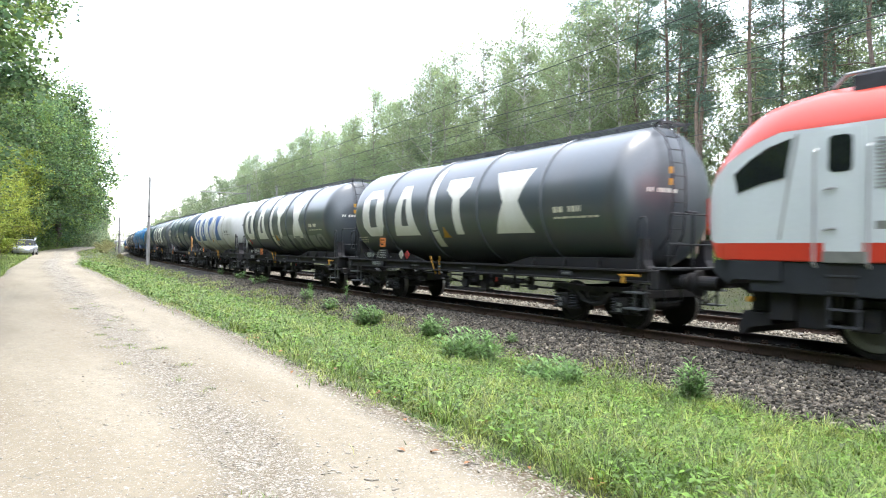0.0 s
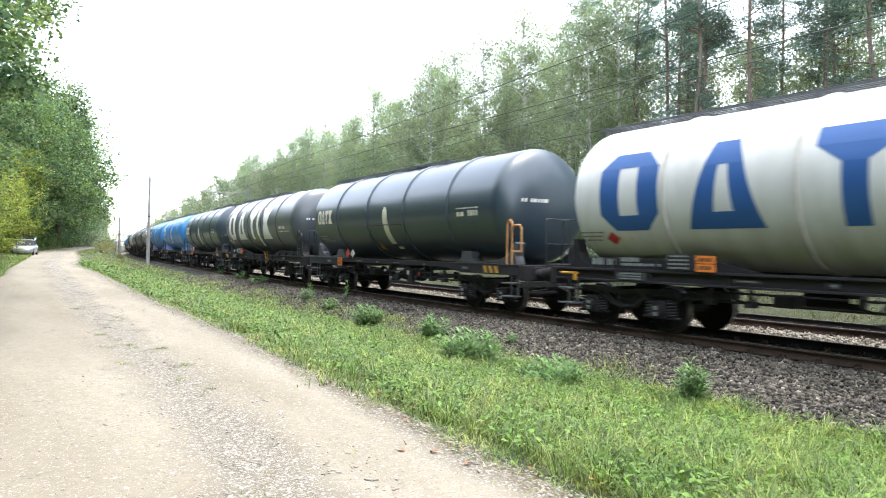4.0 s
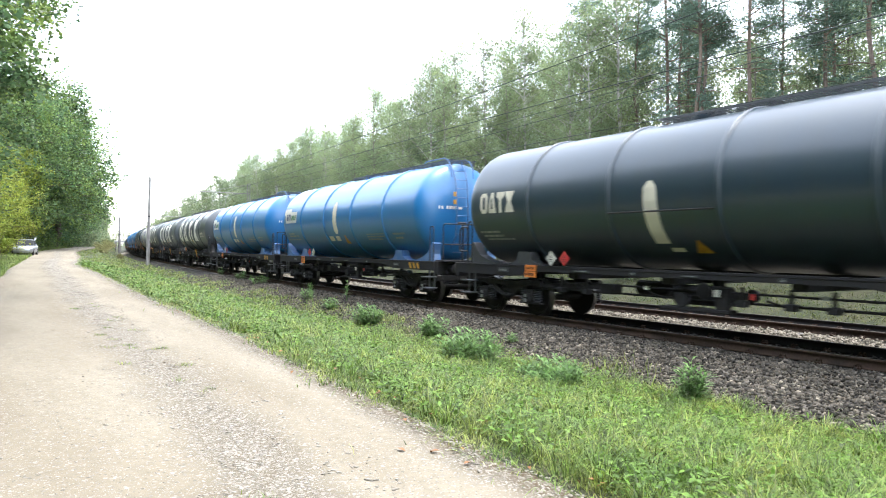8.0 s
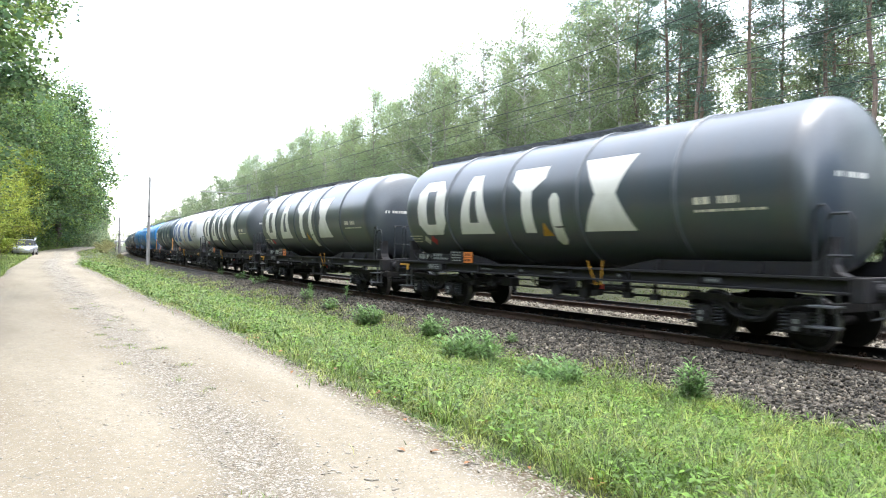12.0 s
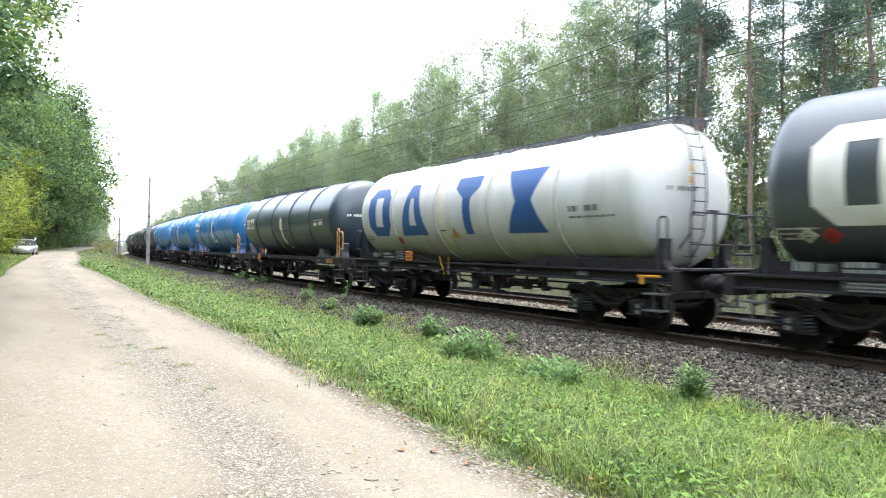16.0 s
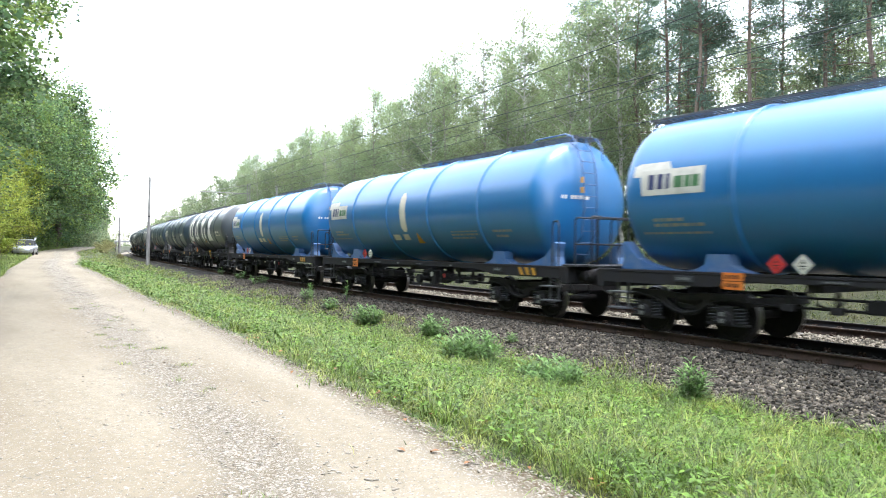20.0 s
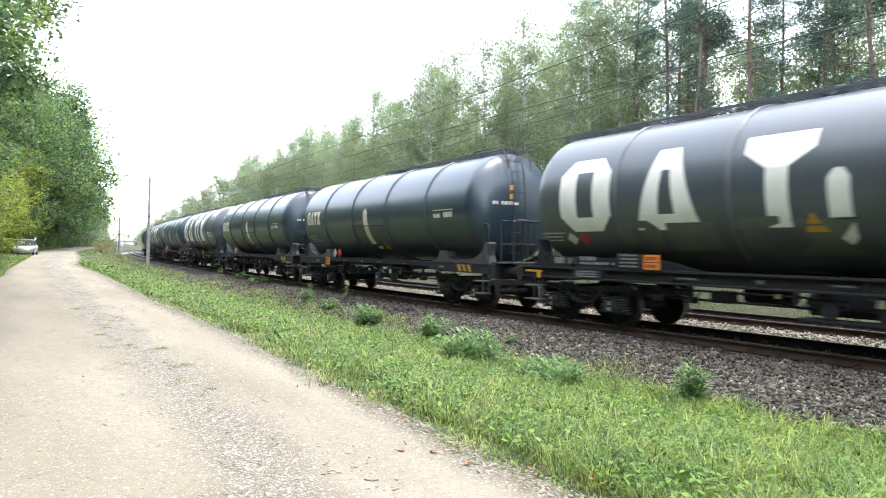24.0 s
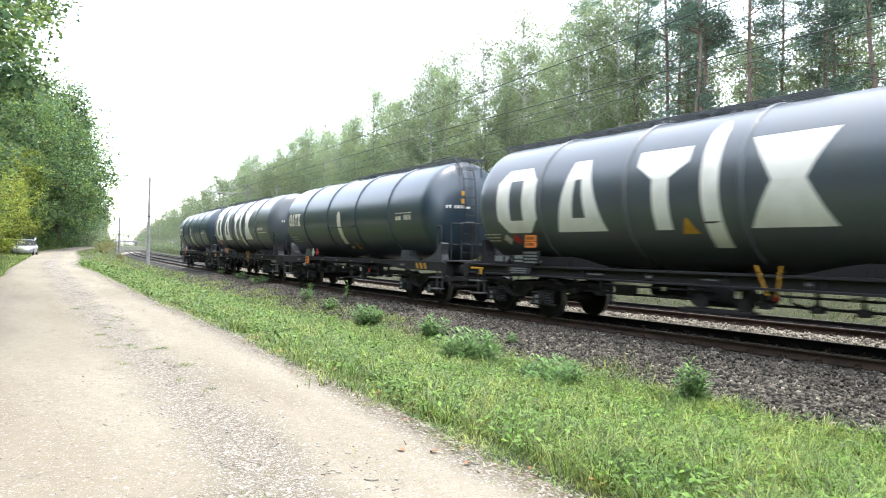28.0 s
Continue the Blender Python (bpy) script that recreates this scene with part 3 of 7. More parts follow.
def wheelset_mesh():
    if "wheelset" in CACHE:
        return CACHE["wheelset"]
    bm = bmesh.new()
    prof = [(0.66, 0.09), (0.68, 0.40), (0.68, 0.488), (0.705, 0.488), (0.722, 0.462), (0.815, 0.455), (0.818, 0.40), (0.795, 0.385), (0.765, 0.36),
            (0.775, 0.20), (0.83, 0.17), (0.835, 0.09)]
    lathe(bm, prof, "x", 32)
    lathe(bm, [(-d, r) for d, r in prof], "x", 32)
    rod(bm, (-1.0, 0, 0), (1.0, 0, 0), 0.085, 12)
    for side in (-1, 1):
        for i in range(3):
            a = 2 * math.pi * i / 3
            rod(bm, (side * 0.76, 0.27 * math.cos(a), 0.27 * math.sin(a)), (side * 0.79, 0.27 * math.cos(a), 0.27 * math.sin(a)), 0.03, 6)
    me = bpy.data.meshes.new("wheelset")
    bm.to_mesh(me)
    bm.free()
    me.materials.append(MATS["wheel_steel"])
    me.materials.append(MATS["tread_steel"])
    for f in me.polygons:
        if min(math.hypot(me.vertices[v].co.y, me.vertices[v].co.z) for v in f.vertices) > 0.45:
            f.material_index = 1
    CACHE["wheelset"] = me
    return me


def side_frame_bm():
    bm = bmesh.new()
    top = [(-1.34, 0.76), (-1.25, 0.88), (-0.6, 0.87), (0, 0.83), (0.6, 0.87), (1.25, 0.88), (1.34, 0.76)]
    low = [(1.28, 0.74), (0.6, 0.76), (0, 0.72), (-0.6, 0.76), (-1.28, 0.74)]
    prism(bm, top + low, "x", 0.96, 1.08)
    belly = [(-0.62, 0.76), (-0.46, 0.62), (-0.30, 0.48), (-0.12, 0.42), (0.12, 0.42), (0.30, 0.48), (0.46, 0.62), (0.62, 0.76)]
    inner = [(0.50, 0.78), (0.36, 0.66), (0.22, 0.56), (0.08, 0.52), (-0.08, 0.52), (-0.22, 0.56), (-0.36, 0.66), (-0.50, 0.78)]
    prism(bm, belly + inner, "x", 0.98, 1.07)
    pipe(bm, [(1.11, y, z) for y, z in ((-1.2, 0.80), (-0.8, 0.75), (-0.5, 0.66), (-0.3, 0.52), (0, 0.47), (0.3, 0.52), (0.5, 0.66), (0.8, 0.75), (1.2, 0.80))], 0.016, 6)
    pipe(bm, [(1.10, -0.2, 0.80), (1.13, -0.1, 0.66), (1.13, 0.25, 0.62), (1.08, 0.4, 0.8)], 0.012, 6)
    for y in (-0.9, 0.9):
        box(bm, 0.88, y - 0.17, 0.30, 1.12, y + 0.17, 0.66, 0.03)
        rod(bm, (1.1, y, 0.46), (1.2, y, 0.46), 0.12, 12)
        box(bm, 0.95, y - 0.40, 0.30, 1.09, y + 0.40, 0.345, 0.01)
        box(bm, 1.19, y - 0.05, 0.42, 1.215, y + 0.05, 0.50)
    return bm


def spring_bm():
    bm = bmesh.new()
    n, turns, k, rows = 10, 5, 4, []
    for i in range(n * turns + 1):
        a = 2 * math.pi * i / n
        z = 0.37 + 0.30 * i / (n * turns)
        rows.append([bm.verts.new(((0.095 + 0.019 * math.cos(2 * math.pi * j / k)) * math.cos(a), (0.095 + 0.019 * math.cos(2 * math.pi * j / k)) * math.sin(a), z + 0.019 * math.sin(2 * math.pi * j / k))) for j in range(k)])
    for a, b in zip(rows, rows[1:]):
        for j in range(k):
            bm.faces.new((a[j], b[j], b[(j + 1) % k], a[(j + 1) % k]))
    return bm


def lathe_ring(bm, r, t, z):
    n, k = 10, 4
    rows = []
    for i in range(n):
        a = 2 * math.pi * i / n
        rows.append([bm.verts.new(((r + t * math.cos(2 * math.pi * j / k)) * math.cos(a), (r + t * math.cos(2 * math.pi * j / k)) * math.sin(a), z + t * math.sin(2 * math.pi * j / k))) for j in range(k)])
    for i in range(n):
        for j in range(k):
            bm.faces.new((rows[i][j], rows[(i + 1) % n][j], rows[(i + 1) % n][(j + 1) % k], rows[i][(j + 1) % k]))


def bolster_bm():
    bm = bmesh.new()
    box(bm, -0.95, -0.25, 0.52, 0.95, 0.25, 0.82, 0.03)
    for y in (-1.28, 1.28):
        box(bm, -1.0, y - 0.06, 0.66, 1.0, y + 0.06, 0.82, 0.01)
    rod(bm, (0, 0, 0.8), (0, 0, 1.02), 0.2, 12)
    for y in (-0.36, 0.36):
        for x in (-0.75, 0.75):
            box(bm, x - 0.05, y - 0.05, 0.28, x + 0.05, y + 0.05, 0.7)
    return bm


WHEELSETS = []


def add_bogie(parent, y0):
    b = part("bogie", cached("bolster", bolster_bm, "bogie_dirt"), None, parent, "dirt-covered two-axle bogie", m=pose(0, y0, 0))
    for rz in (0, 180):
        part("side_frame", cached("side_frame", side_frame_bm, "bogie_dirt"), None, b, m=pose(0, 0, 0, 0, 0, rz))
        for y in (-1.16, -0.64, 0.64, 1.16):
            part("spring", cached("spring", spring_bm, "frame_grey", True), None, b, m=pose(1.03 * (1 if rz == 0 else -1), y, 0))
    for y in (-0.9, 0.9):
        for z in (0.36, 0.48):
            part("axle_mark", cached("axle_mark", lambda: box(bmesh.new(), 1.216, -0.05, 0, 1.226, 0.05, 0.075, 0.004), "marking_grey"), None, b, "pale grey mark on the axle box", m=pose(0, y, z))
        w = part("wheelset", wheelset_mesh(), None, b, m=pose(0, y, 0.457))
        WHEELSETS.append(w)


def underframe_bm(slim=False):
    """Two side sills on cross members; slim: the sills are shallow between the bogies."""
    bm = bmesh.new()
    for x in (-1, 1):
        box(bm, x * 1.36, -6.95, 1.22, x * 1.24, 6.95, 1.27, 0.008)
        if slim:
            box(bm, x * 1.35, -3.6, 1.13, x * 1.25, 3.6, 1.225)
            for s in (-1, 1):
                prism(bm, [(s * 3.6, 1.222), (s * 6.95, 1.222), (s * 6.95, 1.0), (s * 4.4, 1.0), (s * 3.6, 1.13)], "x", min(x * 1.25, x * 1.35), max(x * 1.25, x * 1.35))
            continue
        box(bm, x * 1.36, -6.95, 1.0, x * 1.24, 6.95, 1.04, 0.008)
        box(bm, x * 1.28, -6.95, 1.03, x * 1.25, 6.95, 1.23)
        box(bm, x * 0.35, -7.0, 0.98, x * 0.25, 7.0, 1.25)
        for y in (-6.9, -4.3, -2.6, -0.9, 0.9, 2.6, 4.3, 6.9):
            box(bm, x * 1.34, y - 0.015, 1.04, x * 1.27, y + 0.015, 1.22)
    for y in (-5.15, -2.6, 0, 2.6, 5.15):
        box(bm, -1.25, y - 0.12, 1.0, 1.25, y + 0.12, 1.2, 0.01)
    for y in (-7.05, 7.05):
        box(bm, -1.34, y - 0.1, 0.88, 1.34, y + 0.1, 1.27, 0.02)
    return bm


def cradle_bm(sign, side):
    """A long bearer plate under the tank's side, sloping down towards the wagon's middle, with ribs."""
    lo, hi = sorted((side * 1.00, side * 1.10))
    bm = prism(bmesh.new(), [(sign * y, z) for y, z in ((2.1, 1.272), (6.30, 1.272), (6.36, 1.50), (3.1, 1.48), (2.75, 1.42))], "x", lo, hi)
    for y in (3.2, 4.3, 5.4):
        lo, hi = sorted((side * 1.10, side * 1.24))
        prism(bm, [(x, z) for x, z in ((lo, 1.272), (hi, 1.272), (hi if side < 0 else lo, 1.50))], "y", sign * y - 0.012, sign * y + 0.012)
    return bm


def gusset_bm(sign, side):
    """A flared gusset that holds the tank's end on the frame."""
    lo, hi = sorted((side * 0.86, side * 1.14))
    outer = [(6.0, 1.272), (6.80, 1.272), (6.66, 1.34), (6.60, 1.46), (6.585, 1.70), (6.60, 1.90), (6.50, 1.90), (6.42, 1.60), (6.3, 1.42)]
    return prism(bmesh.new(), [(sign * y, z) for y, z in outer], "x", lo, hi)


def frame_lettering_bm():
    """Wagon number and data painted on the bearer plate, as bars."""
    bm = bmesh.new()
    rnd = random.Random(31)
    for u0, u1, z, h in ((-6.05, -5.72, 1.34, 0.15), (-5.62, -5.36, 1.34, 0.13), (-5.24, -4.72, 1.42, 0.09), (-5.24, -4.2, 1.335, 0.055)):
        u = u0
        while u < u1 - 0.03:
            wd = min(rnd.uniform(0.05, 0.13), u1 - u)
            box(bm, 1.10, u, z, 1.104, u + wd, z + h)
            u += wd + 0.03
    return bm


def saddle_bm(sign, side):
    """A flared saddle foot under one end of the tank."""
    bm = bmesh.new()
    inner = [(3.7, 1.272), (5.05, 1.272), (4.82, 1.32), (4.66, 1.40), (4.6, 1.60), (4.15, 1.60), (4.1, 1.40), (3.93, 1.32)]
    outer = [(5.25, 1.272), (6.62, 1.272), (6.60, 1.36), (6.56, 1.48), (6.57, 1.62), (6.62, 1.80), (6.54, 1.84), (6.38, 1.66), (6.22, 1.50), (5.94, 1.39), (5.6, 1.31)]
    lo, hi = sorted((side * 0.88, side * 1.16))
    for poly in (inner, outer):
        prism(bm, [(sign * y, z) for y, z in poly], "x", lo, hi)
    return bm


def lathe_at(bm, y0, y1, r, z):
    """A collar round a bar along y."""
    rod(bm, (0, y0, z), (0, y1, z), r, 16)


def buffer_bm():
    bm = bmesh.new()
    rod(bm, (0, 7.15, 1.05), (0, 7.42, 1.05), 0.125, 16)
    rod(bm, (0, 7.4, 1.05), (0, 7.55, 1.05), 0.095, 16)
    lathe_at(bm, 7.36, 7.43, 0.145, 1.05)
    box(bm, -0.17, 7.12, 0.88, 0.17, 7.17, 1.22, 0.02)
    return bm


def buffer_head_bm():
    bm = bmesh.new()
    lathe(bm, [(7.53, 0.10), (7.545, 0.17), (7.565, 0.185), (7.588, 0.16), (7.592, 0.05)], "y", 24)
    bmesh.ops.translate(bm, verts=bm.verts, vec=(0, 0, 1.05))
    return bm


def coupler_bm():
    bm = bmesh.new()
    box(bm, -0.09, 7.1, 0.95, 0.09, 7.3, 1.12, 0.02)
    pipe(bm, [(0, 7.28, 1.04), (0, 7.46, 0.98), (0, 7.6, 1.0)], 0.035, 8)
    return bm


def hose_bm():
    return pipe(bmesh.new(), [(0.3, 7.1, 1.0), (0.3, 7.3, 0.72), (0.22, 7.45, 0.62), (0.1, 7.55, 0.78)], 0.022, 8)


def shunter_bar_bm():
    return pipe(bmesh.new(), [(0.62, 7.12, 0.95), (0.62, 7.16, 0.66), (1.1, 7.16, 0.62), (1.2, 7.16, 0.9)], 0.016, 8)


def undergear_bm():
    bm = bmesh.new()
    rod(bm, (0.5, -0.3, 0.78), (0.5, 0.9, 0.78), 0.2, 16)
    rod(bm, (-0.6, -2.2, 0.8), (-0.6, -1.2, 0.8), 0.17, 16)
    box(bm, 0.8, -1.9, 0.70, 1.1, -1.5, 0.92, 0.03)
    for y in (-3.1, -2.3, 1.5, 2.4, 3.1):
        box(bm, 1.05, y - 0.03, 0.68, 1.12, y + 0.03, 1.02, 0.01)
        box(bm, 0.98, y - 0.10, 0.66, 1.16, y + 0.10, 0.78, 0.02)
    for y in (-2.7, -0.6, 1.9):
        pipe(bm, [(1.1, y, 1.0), (1.12, y + 0.1, 0.8), (0.9, y + 0.3, 0.7), (0.6, y + 0.3, 0.9)], 0.02, 6)
    pipe(bm, [(0.95, -3.9, 0.72), (0.95, 3.9, 0.72)], 0.018, 6)
    pipe(bm, [(0.7, -3.9, 0.88), (0.7, 3.9, 0.88)], 0.022, 6)
    pipe(bm, [(-0.8, -3.9, 0.6), (-0.8, 3.9, 0.6)], 0.018, 6)
    return bm


def discharge_bm():
    bm = bmesh.new()
    rod(bm, (0, 0.3, 1.4), (0, 0.3, 0.72), 0.13, 14)
    rod(bm, (-1.25, 0.3, 0.72), (1.15, 0.3, 0.72), 0.075, 12)
    for x in (-1.2, 1.15):
        rod(bm, (x - 0.06, 0.3, 0.72), (x + 0.06, 0.3, 0.72), 0.14, 14)
    box(bm, 0.9, -0.2, 0.52, 1.2, 1.3, 0.58, 0.01)
    rod(bm, (0.95, 0.62, 0.55), (0.95, 0.62, 0.95), 0.02, 6)
    rod(bm, (0.93, 0.62, 0.9), (0.97, 0.62, 0.9), 0.16, 14)
    box(bm, 1.0, 1.0, 0.56, 1.16, 1.25, 0.98, 0.02)
    return bm


def step_bm():
    bm = bmesh.new()
    for z in (0.45, 0.78):
        box(bm, 1.12, 6.32, z, 1.42, 6.78, z + 0.035, 0.008)
    for y in (6.42, 6.7):
        box(bm, 1.14, y - 0.02, 0.45, 1.19, y + 0.02, 1.0)
    return bm


def platform_bm():
    bm = bmesh.new()
    box(bm, -1.3, 6.95, 1.275, 1.3, 7.42, 1.32, 0.008)
    return bm


def railing_bm():
    bm = bmesh.new()
    for x in (-1.28, 1.28):
        pipe(bm, [(x, 6.60, 1.28), (x, 6.60, 2.22), (x, 6.65, 2.32), (x, 6.77, 2.32), (x, 6.82, 2.22), (x, 6.82, 1.28)], 0.018, 8)
        pipe(bm, [(x, 7.36, 1.3), (x, 7.36, 2.33), (x * 0.97, 7.4, 2.38)], 0.018, 8)
    for z in (2.38, 1.78):
        pipe(bm, [(-1.28, 7.4, z), (1.28, 7.4, z)], 0.018, 8)
    rod(bm, (0.62, 7.4, 1.3), (0.62, 7.4, 2.38), 0.03, 8)
    rod(bm, (0.5, 7.38, 2.42), (0.78, 7.38, 2.42), 0.03, 8)
    return bm


def ladder_bm(x=0.02):
    bm = bmesh.new()

    def at_z(x, z):
        r = math.hypot(x, z - TANK_Z)
        return (x, dome_y(r) + 0.15, z)
    return pipe(bm, [at_z(x, z) for z in (1.3, 2.0, 2.7, 3.3, 3.8, 4.1, 4.3)] + [(x, 6.36, 4.42), (x, 6.1, 4.46)], 0.019, 6)


def top_rail_bm(x):
    """A bent handrail from the walkway out over the ladder's top."""
    return pipe(bmesh.new(), [(x, 5.1, 4.42), (x, 5.2, 4.47), (x, 6.30, 4.47), (x, 6.52, 4.38), (x, 6.70, 4.15), (x, 6.76, 3.85)], 0.020, 6)


def rung_bm():
    return rod(bmesh.new(), (0.02, 0, 0), (0.42, 0, 0), 0.012, 6)


def hoop_bm(end=1):
    bm = bmesh.new()
    for y, z in ((6.50, 2.40), (6.79, 2.26)):
        w = 0.10 if y < 6.6 else 0.19
        lo = 1.2 if y < 6.6 else 1.6
        pipe(bm, [(1.3, y - w, 1.2 if y < 6.6 else lo), (1.3, y - w, z - 0.1), (1.3, y - w + 0.07, z), (1.3, y + w - 0.07, z), (1.3, y + w, z - 0.1), (1.3, y + w, lo)] + ([(1.3, y - w + 0.02, lo)] if y > 6.6 else []), 0.022, 8)
    if end < 0:
        bmesh.ops.scale(bm, vec=(1, -1, 1), verts=bm.verts)
        bmesh.ops.reverse_faces(bm, faces=bm.faces)
    return bm


def walkway_bm(y0, y1):
    """A grating walkway on short legs: slats between two edge angles."""
    bm = bmesh.new()
    for x in (-0.36, -0.24, -0.12, 0.0, 0.12, 0.24, 0.36):
        box(bm, x - 0.022, y0, 4.420, x + 0.022, y1, 4.434)
    for x in (-0.44, 0.44):
        box(bm, x - 0.008, y0, 4.405, x + 0.008, y1, 4.452)
    n = max(2, int((y1 - y0) / 1.2))
    for i in range(n + 1):
        y = y0 + 0.1 + (y1 - y0 - 0.2) * i / n
        box(bm, -0.44, y - 0.02, 4.395, 0.44, y + 0.02, 4.420)
        for x in (-0.40, 0.40):
            box(bm, x - 0.02, y - 0.03, 4.28, x + 0.02, y + 0.03, 4.40)
    return bm


def hatch_bm():
    bm = bmesh.new()
    rod(bm, (0, 0, 4.3), (0, 0, 4.5), 0.3, 20)
    lathe_ring(bm, 0.3, 0.02, 4.48)
    box(bm, -0.06, -0.36, 4.48, 0.06, 0.36, 4.54, 0.01)
    return bm


def plate_bm(w, h, t=0.012, turned=False):
    bm = bmesh.new()
    if turned:
        prism(bm, [(0, -h / 2), (w / 2, 0), (0, h / 2), (-w / 2, 0)], "x", 0, t)
    else:
        box(bm, 0, -w / 2, -h / 2, t, w / 2, h / 2, 0.003)
    return bm


def plate(parent, name, w, h, u, z, x, material, turned=False, label=""):
    return part(name, cached(f"{name}_{w}_{h}_{material}", lambda: plate_bm(w, h, 0.012, turned), material), None, parent, label, m=pose(x, u, z))


def symbol_bm(w):
    """A small dark flame-like mark and a line on a hazard placard."""
    bm = bmesh.new()
    prism(bm, [(-w * 0.10, 0.02), (w * 0.10, 0.02), (w * 0.05, w * 0.16), (0, w * 0.27), (-w * 0.06, w * 0.14)], "x", 0.012, 0.016)
    box(bm, 0.012, -w * 0.16, -0.035, 0.016, w * 0.16, -0.015)
    box(bm, 0.012, -w * 0.05, -w * 0.25, 0.016, w * 0.05, -w * 0.15)
    return bm


def placard(w, size, u, z, x, material):
    p = plate(w, "placard", size, size, u, z, x, material, True, ("red" if "red" in material else "white") + " diamond hazard placard")
    part("symbol", cached(f"symbol_{size}", lambda: symbol_bm(size), "marking_black"), None, p)["kind"] = "stuff"


def bars_bm(w, h, rows):
    bm = bmesh.new()
    for i in range(rows):
        z = h / 2 - h * (i + 0.5) / rows
        k = 3 if rows == 2 else 6
        for j in range(k):
            y = -w * 0.36 + w * 0.72 * j / k
            box(bm, 0.012, y, z - h * 0.22 / rows, 0.016, y + w * 0.72 / k * 0.62, z + h * 0.22 / rows)
    if rows == 2:
        box(bm, 0.012, -w * 0.49, -0.006, 0.016, w * 0.49, 0.006)
    return bm


def build_wagon(kind, tank_mat, end, stripe, label, logo_mat="marking_white", hoop_mat="steel_dark"):
    """One bogie tank wagon. kind: 'big' (large painted shapes) or 'small' (small shapes, saddles); end: 'ladder' or 'hoop'."""
    w = thing("tank_wagon", label, "tank wagon", "wagons of the goods train")
    lead = 1 if end == "ladder" else -1          # which end has the ladder and platform
    tank = part("tank", cached("tank_" + tank_mat, tank_bm, tank_mat, True), None, w)
    for y in (-3.86, -1.28, 1.30, 3.88):
        part("tank_ring", cached("ring_" + tank_mat, ring_bm, "ring_stained" if tank_mat == "tank_white" else tank_mat, True), None, tank, m=pose(0, y, 0))
    part("hatch", cached("hatch_" + tank_mat, hatch_bm, tank_mat), None, tank)
    y0, y1 = (-2.2, 6.5) if kind == "big" else (-0.9, 6.5)
    if lead < 0:
        y0, y1 = -y1, -y0
    part("walkway", cached(f"walkway_{y0}", lambda: walkway_bm(y0, y1), "saddle_blue" if tank_mat == "tank_blue" else "walkway_steel"), None, w, "narrow metal grating walkway along the tank's top")
    under = part("underframe", cached("underframe_" + kind, lambda: underframe_bm(kind == "small"), "frame_black"), None, w)
    part("undergear", cached("undergear", undergear_bm, "frame_black"), None, under)
    part("discharge_valve", cached("discharge", discharge_bm, "frame_black"), None, under)
    for y in (-5.15, 5.15):
        add_bogie(w, y)
    for rz in (0, 180):
        for x in (-0.875, 0.875):
            b = part("buffer", cached("buffer", buffer_bm, "frame_black"), None, w, m=pose(0, 0, 0, 0, 0, rz) @ pose(x, 0, 0))
            part("buffer_head", cached("buffer_head", buffer_head_bm, "frame_black", True), None, b)
        part("coupler", cached("coupler", coupler_bm, "rust"), None, w, m=pose(0, 0, 0, 0, 0, rz))
        part("brake_hose", cached("hose", hose_bm, "rubber"), None, w, m=pose(0, 0, 0, 0, 0, rz))
        part("shunter_bar", cached("shunter_bar", shunter_bar_bm, "steel_dark"), None, w, m=pose(0, 0, 0, 0, 0, rz))
    for sx in (1, -1):
        for sy in (1, -1):
            part("step", cached("step", step_bm, "walkway_steel"), None, w, m=Matrix.Diagonal((1, 1, 1, 1)) if sx == sy == 1 else pose(0, 0, 0, 0, 0, 180) if sx == sy == -1 else Matrix.Diagonal((sx, sy, 1, 1)))
    turn = pose(0, 0, 0, 0, 0, 0 if lead > 0 else 180)
    pl = part("end_platform", cached("platform", platform_bm, "frame_grey"), None, w, m=turn)
    part("railing", cached("railing", railing_bm, "steel_dark"), None, pl)
    lm = "saddle_blue" if tank_mat == "tank_blue" else "steel_dark"
    lad = part("ladder", cached("ladder_" + tank_mat, ladder_bm, lm), None, w, "narrow steel ladder up the tank's end", m=turn)
    part("stringer", cached("stringer_" + lm, lambda: ladder_bm(0.42), lm), None, lad)
    if kind == "small":
        for x in (-0.18, 0.62):
            part("top_rail", cached(f"top_rail_{lm}_{x}", lambda: top_rail_bm(x), lm), None, lad)
    for i in range(10):
        z = 1.55 + 0.28 * i
        d = dome_y(math.hypot(0.22, z - TANK_Z)) + 0.02
        part("rung", cached("rung_" + lm, rung_bm, lm), None, lad, m=pose(0, d + 0.13, z))
    for z in (3.02, 3.26):
        part("warning_plate", cached(f"warning_plate{z}", lambda: box(bmesh.new(), 0.46, 6.76, z, 0.56, 6.775, z + 0.14, 0.003), "paint_yellow"), None, w, "small yellow warning plate", m=turn)
    part("grab_hoop", cached(f"hoop_{hoop_mat}_{lead}", lambda: hoop_bm(-lead), hoop_mat), None, w)
    if kind == "big":
        for sy in (-1, 1):
            for sx in (-1, 1):
                part("cradle", cached(f"cradle_{sy}_{sx}", lambda: cradle_bm(sy, sx), "frame_black"), None, w)
                part("gusset", cached(f"gusset_{sy}_{sx}", lambda: gusset_bm(sy, sx), "frame_black"), None, w)
        part("frame_lettering", cached("frame_lettering", frame_lettering_bm, "marking_dull"), None, w)["kind"] = "stuff"
        fp = plate(w, "frame_panel", 0.80, 0.16, -4.75, 1.13, 1.362, "frame_grey")
        part("panel_lettering", cached("panel_lettering", lambda: bars_bm(0.80, 0.16, 3), "marking_dull"), None, fp)["kind"] = "stuff"
